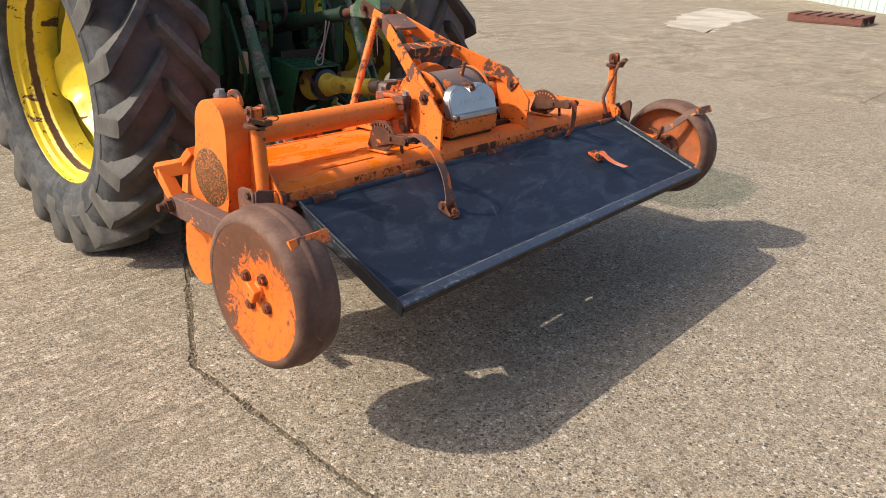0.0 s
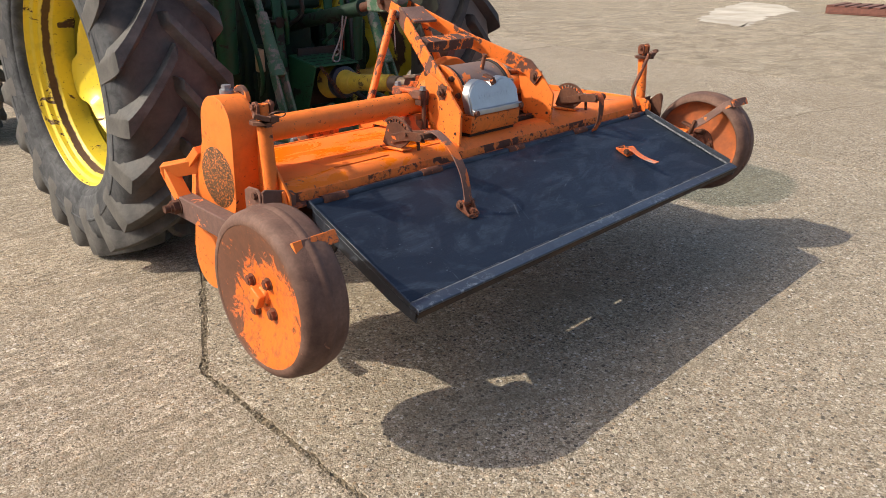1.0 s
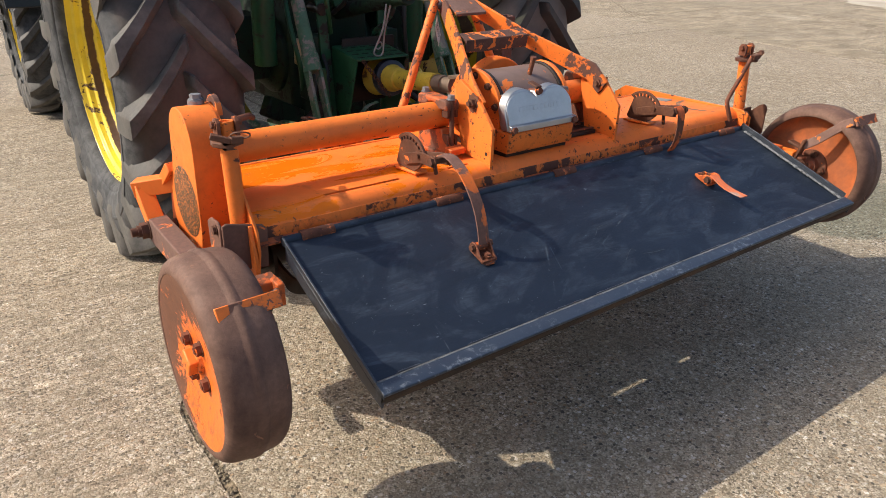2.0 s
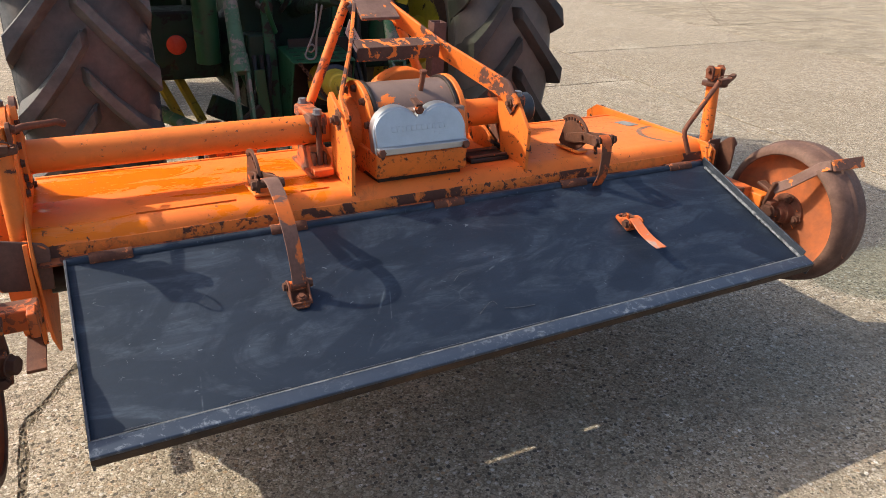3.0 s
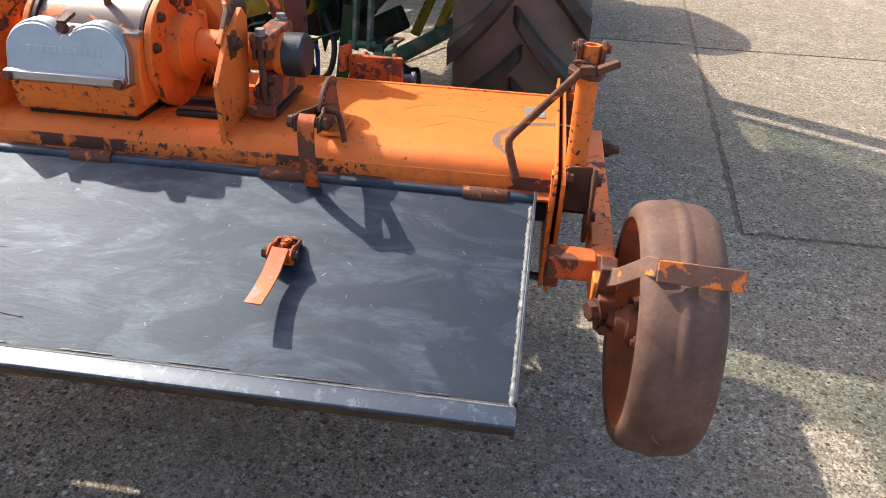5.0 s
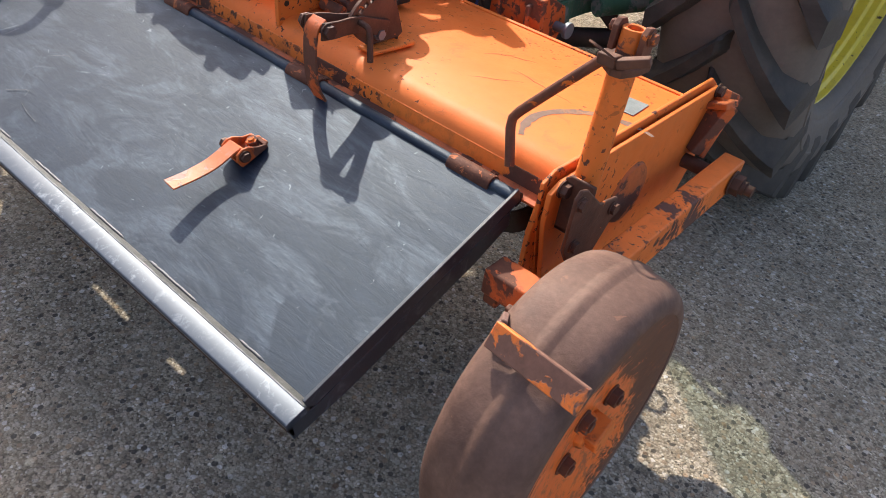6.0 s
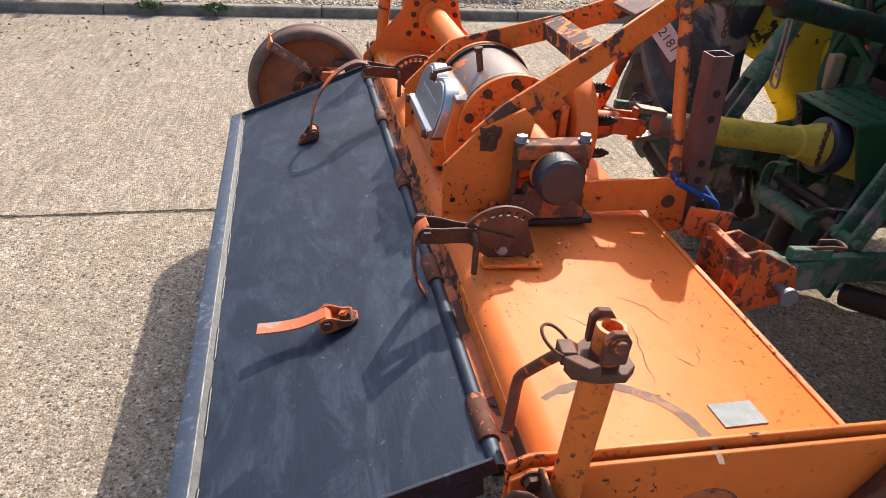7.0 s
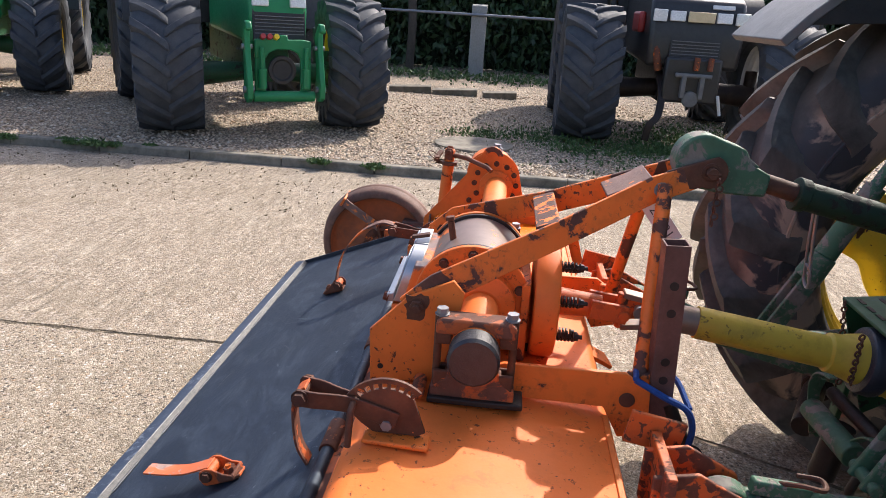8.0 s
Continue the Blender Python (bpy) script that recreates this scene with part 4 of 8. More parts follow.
part("oily_seat", bm, iron_dark, gearbox, "oil-blackened seat under the gearbox", 0.003)
bm = bmesh.new()
box(bm, (2.70, 1.985, 0.775), (0.14, 0.10, 0.014))
part("oil_tray", bm, iron_dark, rota, "oily black tray in the hood", 0.003)
for k in range(2):
    bm = bmesh.new()
    box(bm, (2.70, 1.95 + 0.065 * k, 0.786), (0.135, 0.012, 0.006))
    part("tray_slat", bm, rust_red, rota, bevel=0.001)

# cast alloy cover with two rounded humps
def humps(inset=0.0):
    cx, w, z0, z1 = 2.4235, 0.1475 - inset, 0.862 + inset, 0.985 - inset
    out = [(cx - w, z0), (cx + w, z0), (cx + w, z0 + 0.050)]
    for a in range(8, 146, 12):
        out.append((cx + 0.070 + 0.0775 * math.cos(radians(a)) * (w / 0.1475), z0 + 0.050 + (z1 - z0 - 0.050) * math.sin(radians(a))))
    out.append((cx, z1 - 0.014))
    for a in range(35, 173, 12):
        out.append((cx - 0.070 + 0.0775 * math.cos(radians(a)) * (w / 0.1475), z0 + 0.050 + (z1 - z0 - 0.050) * math.sin(radians(a))))
    out.append((cx - w, z0 + 0.050))
    return out


def on_cover(x, z, lift=0.0):
    t = (z - 0.862) / 0.123
    return (x, 1.862 + 0.036 * t - lift, z)


def cover_slab(bm, pts, back, front):
    lo = [bm.verts.new(on_cover(x, z, back)) for x, z in pts]
    hi = [bm.verts.new(on_cover(x, z, front)) for x, z in pts]
    bm.faces.new(lo)
    bm.faces.new(hi)
    for i in range(len(pts)):
        j = (i + 1) % len(pts)
        bm.faces.new((lo[i], lo[j], hi[j], hi[i]))


bm = bmesh.new()
cover_slab(bm, humps(), -0.035, 0.0)
cover_slab(bm, humps(0.006), 0.0, 0.005)
cover = part("gear_cover", bm, alloy, gearbox, "cast silver alloy cover with a double-humped top", 0.0025)
bm = bmesh.new()
prism(bm, [(1.846, 0.860), (1.846, 0.880), (1.862, 0.882), (1.866, 0.860)], "x", 2.279, 2.568)
part("cover_lip", bm, alloy, cover, bevel=0.002)
x = 2.332
for k in range(12):
    wd = (0.012, 0.011, 0.009, 0.011, 0.012, 0.012, 0.013, 0.012, 0.004, 0.009, 0.012, 0.012)[k]
    bm = bmesh.new()
    cover_slab(bm, [(x, 0.9175), (x + wd, 0.9175), (x + wd, 0.9325), (x, 0.9325)], 0.004, 0.0060)
    part("raised_bar", bm, alloy, cover, bevel=0.001)
    x += wd + 0.0045
for x0, x1, z in ((2.345, 2.372, 0.907), (2.348, 2.376, 0.900), (2.425, 2.435, 0.904), (2.465, 2.515, 0.906), (2.48, 2.505, 0.899)):
    bm = bmesh.new()
    cover_slab(bm, [(x0, z), (x1, z), (x1, z + 0.0045), (x0, z + 0.0045)], 0.004, 0.0058)
    part("raised_bar", bm, alloy, cover, bevel=0)
for x, z in ((2.290, 0.868), (2.557, 0.868), (2.4235, 0.972)):
    bm = bmesh.new()
    bolt(bm, on_cover(x, z, 0.014 if z < 0.9 else 0.004), (0, -1, 0.25), 0.010, 0.010)
    part("cover_screw", bm, rust_red, cover, bevel=0)
bm = bmesh.new()
beam(bm, (2.4235, 1.885, 0.985), (2.4235, 1.93, 0.995), 0.02, 0.008)
part("cover_catch", bm, rust_plain, cover, bevel=0.001)
bm = bmesh.new()
rod(bm, (2.476, 1.995, 1.000), (2.480, 1.985, 1.052), 0.0085, seg=14)
bolt(bm, (2.480, 1.985, 1.052), (0, -0.2, 1), 0.011, 0.009, washer=False)
part("oil_level_rod", bm, rust_red, gearbox, "upright rusty dip stick", 0.001)

# front of the gearbox: flange disc, spring clutch and yoke
PX, PZ = 2.52, 0.885
bm = bmesh.new()
lathe(bm, (PX, 2.20, PZ), (0, 1, 0), [(0, 0.0), (0, 0.135), (0.012, 0.14), (0.05, 0.14), (0.058, 0.135), (0.058, 0.0)], 48)
part("clutch_drum", bm, orange, rota, "round orange slip clutch", 0.003)
bm = bmesh.new()
prism(bm, [(2.17, 0.76), (2.17, 0.95), (2.19, 0.96), (2.19, 0.76)], "x", 2.40, 2.62)
part("clutch_plate", bm, orange_worn, rota, bevel=0.003)
for k in range(6):
    a = radians(60 * k + 20)
    cx, cz = PX + 0.095 * math.cos(a), PZ + 0.095 * math.sin(a)
    bm = bmesh.new()
    hose(bm, [(cx + 0.011 * math.cos(j * 0.9), 2.26 + 0.0012 * j, cz + 0.011 * math.sin(j * 0.9)) for j in range(36)], 0.003, 6, False)
    part("clutch_spring", bm, iron_dark, rota, "black coil spring", 0)
    bolts(rota, [(cx, 2.304, cz)], (0, 1, 0), 0.009, 0.008, iron_dark, 0.012)
bm = bmesh.new()
rod(bm, (PX, 2.25, PZ), (PX, 2.37, PZ - 0.006), 0.035, 0.028, seg=20)
beam(bm, (PX - 0.034, 2.34, PZ), (PX - 0.034, 2.43, PZ - 0.01), 0.014, 0.045)
beam(bm, (PX + 0.034, 2.34, PZ), (PX + 0.034, 2.43, PZ - 0.01), 0.014, 0.045)
rod(bm, (PX - 0.05, 2.42, PZ - 0.01), (PX + 0.05, 2.42, PZ - 0.01), 0.013, seg=14)
rod(bm, (PX, 2.42, PZ - 0.055), (PX, 2.42, PZ + 0.035), 0.013, seg=14)
part("joint_yoke", bm, orange_faded, rota, "orange universal joint yoke", 0.002)
bm = bmesh.new()
beam(bm, (PX, 2.42, PZ + 0.034), (PX, 2.50, PZ + 0.02), 0.04, 0.014)
beam(bm, (PX, 2.42, PZ - 0.05), (PX, 2.50, PZ - 0.04), 0.04, 0.014)
rod(bm, (PX, 2.48, PZ - 0.012), (PX, 2.66, PZ - 0.034), 0.032, seg=20)
part("shaft_yoke", bm, shaft_steel, rota, "greasy brown steel shaft yoke", 0.002)
bm = bmesh.new()
beam(bm, (2.40, 2.22, 0.77), (2.33, 2.44, 0.64), 0.07, 0.012, (0, 0.5, 1))
part("gearbox_stay", bm, orange, rota, bevel=0.002)

# stand leg: square tube with holes, tied with blue rope
leg0, leg1 = Vector((2.754, 2.485, 0.70)), Vector((2.762, 2.462, 1.13))
bm = bmesh.new()
w = (leg1 - leg0).normalized()
ax, ay = Vector((1, 0, 0)), w.cross(Vector((1, 0, 0))).normalized()
L = (leg1 - leg0).length
m = Matrix((ax, ay, w)).transposed().to_4x4()
m.translation = (leg0 + leg1) / 2
corner = ((-1, -1), (1, -1), (1, 1), (-1, 1))
tube = [[bm.verts.new(m @ Vector((p * r, q * r, z))) for p, q in corner] for r, z in ((0.025, -L / 2), (0.025, L / 2), (0.021, L / 2), (0.021, -L / 2))]
for k in range(4):
    for i in range(4):
        p, q = tube[k], tube[(k + 1) % 4]
        bm.faces.new((p[i], p[(i + 1) % 4], q[(i + 1) % 4], q[i]))
leg = part("stand_leg", bm, rusty("purple_brown_steel", (0.10, 0.045, 0.036), (0.21, 0.105, 0.085), 0.55), rota, "brown square tube stand leg with holes", 0.0008)
for t in (0.30, 0.40, 0.66, 0.80):
    p = leg0.lerp(leg1, t)
    bm = bmesh.new()
    rod(bm, p + ax * 0.024, p + ax * 0.0262, 0.0095, seg=18)
    part("pin_hole", bm, iron_dark, leg, "dark round pin hole", 0)
bm = bmesh.new()
hose(bm, [(2.79, 2.42, 0.828), (2.80, 2.48, 0.80), (2.795, 2.535, 0.77), (2.79, 2.555, 0.72), (2.785, 2.55, 0.66)], 0.0075, 8)
hose(bm, [(2.79, 2.42, 0.830), (2.72, 2.44, 0.826), (2.70, 2.52, 0.80), (2.78, 2.545, 0.765)], 0.0065, 8)
part("rope", bm, rope_blue, rota, "frayed blue rope tied round the leg", 0)
bm = bmesh.new()
rod(bm, (2.77, 2.50, 0.77), (2.775, 2.56, 0.65), 0.016, seg=14)
lathe(bm, (2.785, 2.565, 0.655), (1, 0, 0.3), [(-0.002, 0.024), (0.002, 0.024), (0.002, 0.019), (-0.002, 0.019)], 20, True)
part("lower_pin", bm, iron_dark, rota, "dark pin with a ring", 0)
tag_at = Matrix.Translation((2.45, 2.498, 1.086)) @ pose(0, 0, 0, 0, 0, 45) @ pose(0, 0, 0, 0, 43, 0)
bm = bmesh.new()
box(bm, (0, 0, 0), (0.118, 0.0012, 0.056), m=tag_at)
tag = part("tag", bm, paper, rota, "white card tag with a handwritten number, hanging from the mast", 0)
digits = bpy.data.curves.new("digits", "FONT")
digits.body, digits.size, digits.align_x, digits.align_y = "22181", 0.036, "CENTER", "CENTER"
writer = new("digits", digits)
bpy.context.view_layer.update()
number = new("number", bpy.data.meshes.new_from_object(writer))
bpy.data.objects.remove(writer)
number.data.materials.clear()
number.data.materials.append(ink)
number.data.transform(tag_at @ pose(0, -0.0012, 0, 90, 0, 0))
number.parent = tag

# lower link brackets at the front
for s, cx in ((1, 3.00), (-1, 1.99)):
    for dx in (-0.045, 0.045):
        bm = bmesh.new()
        prism(bm, [(2.42, 0.66), (2.42, 0.77), (2.50, 0.785), (2.60, 0.735), (2.615, 0.68), (2.585, 0.645), (2.47, 0.62)], "x", cx + dx - 0.006, cx + dx + 0.006)
        part("link_bracket", bm, orange_faded, rota, "orange hitch bracket, rust-stained", 0.003)
    bm = bmesh.new()
    rod(bm, (cx - 0.075, 2.565, 0.69), (cx + 0.085, 2.565, 0.69), 0.0135, seg=16)
    rod(bm, (cx + 0.085, 2.565, 0.69), (cx + 0.097, 2.565, 0.69), 0.022, seg=16)
    part("link_pin", bm, zinc, rota, "bright steel hitch pin", 0.001)
    bm = bmesh.new()
    box(bm, (cx, 2.445, 0.735), (0.16, 0.02, 0.11))
    part("link_pad", bm, orange_faded, rota, bevel=0.003)
    bm = bmesh.new()
    beam(bm, (cx - 0.09, 2.39, 0.79), (cx - 0.09, 2.50, 0.77), 0.012, 0.07)
    part("link_rib", bm, orange_faded, rota, bevel=0.002)

# rotor with curved blades under the hood
bm = bmesh.new()
rod(bm, (X0, 2.12, 0.53), (X1, 2.12, 0.53), 0.045, seg=20)
rotor = part("rotor_shaft", bm, iron_dark, rota, bevel=0)
for k in range(8):
    x = 1.52 + 0.275 * k
    bm = bmesh.new()
    rod(bm, (x - 0.006, 2.12, 0.53), (x + 0.006, 2.12, 0.53), 0.11, seg=24)
    part("rotor_flange", bm, iron_dark, rotor, bevel=0)
    for j in range(6):
        a = radians(60 * j + 23 * k)
        s = 1 if j % 2 else -1
        d, e = Vector((0, math.cos(a), math.sin(a))), Vector((0, -math.sin(a), math.cos(a)))
        c0 = Vector((x + 0.01 * s, 2.12, 0.53))
        bm = bmesh.new()
        strip(bm, [c0 + d * 0.08, c0 + d * 0.15 + e * 0.02, c0 + d * 0.178 + e * 0.045 + Vector((0.02 * s, 0, 0)), c0 + d * 0.182 + e * 0.060 + Vector((0.085 * s, 0, 0))], 0.045, 0.009, e)
        part("blade", bm, iron_dark, rotor, bevel=0)

# ---- rear flap ----
FX0, FX1 = 1.457, 3.498
DOWN = Vector((0, -0.470, -0.172)).normalized()
LIFT = Vector((0, -DOWN.z, DOWN.y)) * -1.0
LIFT = LIFT if LIFT.z > 0 else -LIFT
FLEN = 0.490           # to the seam of the edge strip
TOP = Vector((0, 1.797, 0.706))


def on_flap(x, d, h=0.0):
    """A point on the flap: across, down the slope, and above the sheet."""
    sag = (0.005 - 0.020 * (3.498 - x) / 2.04) * max(0.0, d) / 0.49
    return TOP + Vector((x, 0, sag)) + DOWN * d + LIFT * h


def flap_box(bm, x0, x1, d0, d1, h0, h1):
    v = [bm.verts.new(on_flap(x, d, h)) for h in (h0, h1) for x, d in ((x0, d0), (x1, d0), (x1, d1), (x0, d1))]
    for f in ((3, 2, 1, 0), (4, 5, 6, 7), (0, 1, 5, 4), (1, 2, 6, 5), (2, 3, 7, 6), (3, 0, 4, 7)):
        bm.faces.new([v[i] for i in f])


bm = bmesh.new()
rows = 14
cols = 40
grid = [[bm.verts.new(on_flap(FX0 + (FX1 - FX0) * i / cols, FLEN * j / rows, -0.004 * math.sin(math.pi * j / rows) * (0.6 + 0.4 * math.sin(i * 0.5)))) for i in range(cols + 1)] for j in range(rows + 1)]
back = [[bm.verts.new(v.co - LIFT * 0.004) for v in row] for row in grid]
for j in range(rows):
    for i in range(cols):
        bm.faces.new((grid[j][i], grid[j][i + 1], grid[j + 1][i + 1], grid[j + 1][i]))
        bm.faces.new((back[j][i], back[j + 1][i], back[j + 1][i + 1], back[j][i + 1]))
flap = part("rear_flap", bm, flap_black, rota, "black painted steel rear flap, freshly painted, lightly scuffed", 0)
# rubbed strip below the seam, its rusty turned-down lip, ribs and gussets at the ends
KICK = Vector((0, -0.965, -0.262)).normalized()


def on_edge(x, d, h=0.0):
    return on_flap(x, FLEN) + KICK * d + Vector((0, -0.262, 0.965)) * h


def across(bm, rows, n=24):
    """A bar along the flap's edge through rows of (down, up) from the seam."""
    rings = [[bm.verts.new(on_edge(FX0 + (FX1 - FX0) * i / n, d, u)) for d, u in rows] for i in range(n + 1)]
    m = len(rows)
    for p_, q_ in zip(rings, rings[1:]):
        for i in range(m):
            bm.faces.new((p_[i], p_[(i + 1) % m], q_[(i + 1) % m], q_[i]))
    bm.faces.new(rings[0][::-1])
    bm.faces.new(rings[-1])


bm = bmesh.new()
across(bm, [(0.006, -0.004), (0.006, 0.0110), (0.008, 0.0120), (0.042, 0.0112), (0.0445, 0.0088), (0.0445, -0.004)])
part("edge_strip", bm, flap_strip, flap, "greyed rubbed strip along the lower edge", 0.0008)
bm = bmesh.new()
across(bm, [(-0.006, -0.002), (-0.006, 0.0012), (0.0035, 0.0112), (0.0058, 0.0112), (0.0058, -0.002)])
part("strip_shoulder", bm, speckled("rubbed_grey_steel", (0.036, 0.038, 0.036), (0.105, 0.104, 0.094), 0.55, 55, 0.35), flap, "grey rubbed shoulder above the strip", 0)
bm = bmesh.new()
hose(bm, [on_edge(FX0 + 0.004 + (FX1 - FX0 - 0.008) * k / 60, 0.0055 + 0.0006 * noise.noise((k * 0.7, 0, 0)), 0.0112) for k in range(61)], 0.0016, 8, False)
part("bright_edge", bm, speckled("rubbed_bright_edge", (0.04, 0.045, 0.05), (0.40, 0.40, 0.39), 0.5, 22, 0.35), flap, "edge rubbed to bright metal", 0)
bm = bmesh.new()
across(bm, [(0.034, -0.0045), (0.0448, -0.0045), (0.0448, 0.004), (0.0465, -0.001), (0.040, -0.026), (0.036, -0.026)])
part("edge_lip", bm, rusty("lip_rust", (0.022, 0.016, 0.013), (0.10, 0.055, 0.028), 0.7), flap, "turned-down lip, rusty brown", 0.0008)


def weld_run(spots, radius, material, label=""):
    """A hand-laid weld: a flattened uneven bead with the ripples of the pool."""
    bm = bmesh.new()
    rings = []
    for k, (p, wide) in enumerate(spots):
        a = (spots[min(k + 1, len(spots) - 1)][0] - spots[max(k - 1, 0)][0]).normalized()
        n = LIFT
        b = a.cross(n)
        r = radius * wide * (0.72 + 0.35 * abs(math.sin(k * 0.95)) + 0.35 * noise.noise((k * 0.31, radius * 900, 0)))
        rings.append([bm.verts.new(p + b * (r * 1.35 * math.cos(t)) + n * (r * math.sin(t))) for t in (2 * math.pi * i / 7 for i in range(7))])
    for p_, q_ in zip(rings, rings[1:]):
        for i in range(7):
            bm.faces.new((p_[i], p_[(i + 1) % 7], q_[(i + 1) % 7], q_[i]))
    bm.faces.new(rings[0][::-1])
    bm.faces.new(rings[-1])
    return part("weld_bead", bm, material, flap, label, bevel=0, angle=80)


for k in range(9):
    x0 = FX0 + 0.04 + 0.222 * k + rnd.uniform(0, 0.05)
    n_ = int(rnd.uniform(18, 44))
    weld_run([(on_edge(x0 + 0.0035 * j, -0.007 + 0.0012 * noise.noise((x0 + j * 0.2, 2, 0)), 0.0025), 1.0 if 1 < j < n_ - 2 else 0.5) for j in range(n_)], 0.0022, flap_edge)


def chalk(pts, wide, seed):
    """A thin pale scuff on the flap through points of (across, down)."""
    r = random.Random(seed)
    line = smooth_path([(x, d, 0) for x, d in pts], 8)
    bm = bmesh.new()
    rows_ = []
    for k, p in enumerate(line):
        q = line[min(k + 1, len(line) - 1)] - line[max(k - 1, 0)]
        n = Vector((-q.y, q.x)).normalized() * wide * r.uniform(0.25, 1.0)
        rows_.append([bm.verts.new(on_flap(p.x + e * n.x, p.y + e * n.y, 0.0012)) for e in (-1, 1)])
    for k, (p_, q_) in enumerate(zip(rows_, rows_[1:])):
        bm.faces.new((p_[0], p_[1], q_[1], q_[0]))
    part("scuff", bm, chalk_mat, flap, "pale scuff in the paint", 0)


chalk([(2.379, 0.411), (2.410, 0.390), (2.432, 0.381), (2.440, 0.395)], 0.0018, 1)
chalk([(2.455, 0.411), (2.50, 0.420), (2.54, 0.423)], 0.0016, 2)
chalk([(2.36, 0.29), (2.395, 0.265), (2.42, 0.262)], 0.0014, 3)
bm = bmesh.new()
flap_box(bm, FX1 - 0.006, FX1, -0.006, FLEN + 0.002, -0.004, 0.026)
part("side_rib", bm, flap_edge, flap, bevel=0.001)
weld_run([(on_flap(FX1 - 0.009 + 0.0015 * noise.noise((k * 0.2, 6, 0)), 0.02 + (FLEN - 0.02) * k / 110, 0.003), 1.0) for k in range(111)], 0.0048, weld, "pale weld along the side rib")
bm = bmesh.new()
flap_box(bm, FX0, FX0 + 0.006, -0.004, FLEN + 0.002, -0.004, 0.012)
part("side_rib", bm, flap_edge, flap, bevel=0.001)
for x0 in (FX0, FX1 - 0.006):
    bm = bmesh.new()
    prism(bm, [tuple(on_flap(x0, 0.02, -0.005).yz), tuple(on_flap(x0, FLEN, -0.005).yz), tuple(on_edge(x0, 0.044, 0.003).yz), tuple(on_edge(x0, 0.041, -0.036).yz), tuple(on_flap(x0, FLEN - 0.06, -0.045).yz), (1.70, 0.62), (1.785, 0.66)], "x", x0, x0 + 0.006)
    part("side_gusset", bm, flap_edge, flap, bevel=0.001)
knuckle_rust = rusty("flaking_rust_tube", (0.075, 0.026, 0.015), (0.20, 0.072, 0.036), 0.8, 2.2, flecks=(0.40, 0.115, 0.04), share=0.30)
# hinge: rod on the flap, rusty knuckles on the hood
bm = bmesh.new()
rod(bm, (FX0 + 0.004, HY, HZ), (FX1 - 0.004, HY, HZ), 0.0135, seg=16)
part("hinge_rod", bm, flap_black, flap, "black hinge rod", 0)
for x0, x1 in ((1.62, 1.94), (2.06, 2.42), (2.54, 2.87), (2.99, 3.33), (3.445, 3.48)):
    n_ = int((x1 - x0) / 0.0045)
    weld_run([(Vector((x0 + 0.0045 * j, HY - 0.0155 + 0.002 * noise.noise((x0 + j * 0.17, 9, 0)), HZ - 0.0075)), 1.0 if 1 < j < n_ - 2 else 0.5) for j in range(n_)], 0.0048, flap_edge)
for x in (1.561, 2.000, 2.482, 2.934, 3.388):
    bm = bmesh.new()
    lathe(bm, (x - 0.049, HY, HZ), (1, 0, 0), [(0, 0.0136), (0, 0.0172), (0.002, 0.0182), (0.096, 0.0182), (0.098, 0.0172), (0.098, 0.0136)], 22, True)
    kn = part("hinge_knuckle", bm, knuckle_rust, rota, "rusty hinge tube", 0)
    bm = bmesh.new()
    box(bm, (x, HY + 0.024, HZ - 0.008), (0.09, 0.034, 0.007), (-8, 0, 0))
    part("hinge_leaf", bm, rust_red, kn, bevel=0.001)
    for dx in (-0.03, 0.03):
        bm = bmesh.new()
        bolt(bm, (x + dx, HY + 0.031, HZ - 0.004), (0, 0, 1), 0.008, 0.007)
        part("bolt", bm, rust_plain, kn, bevel=0)


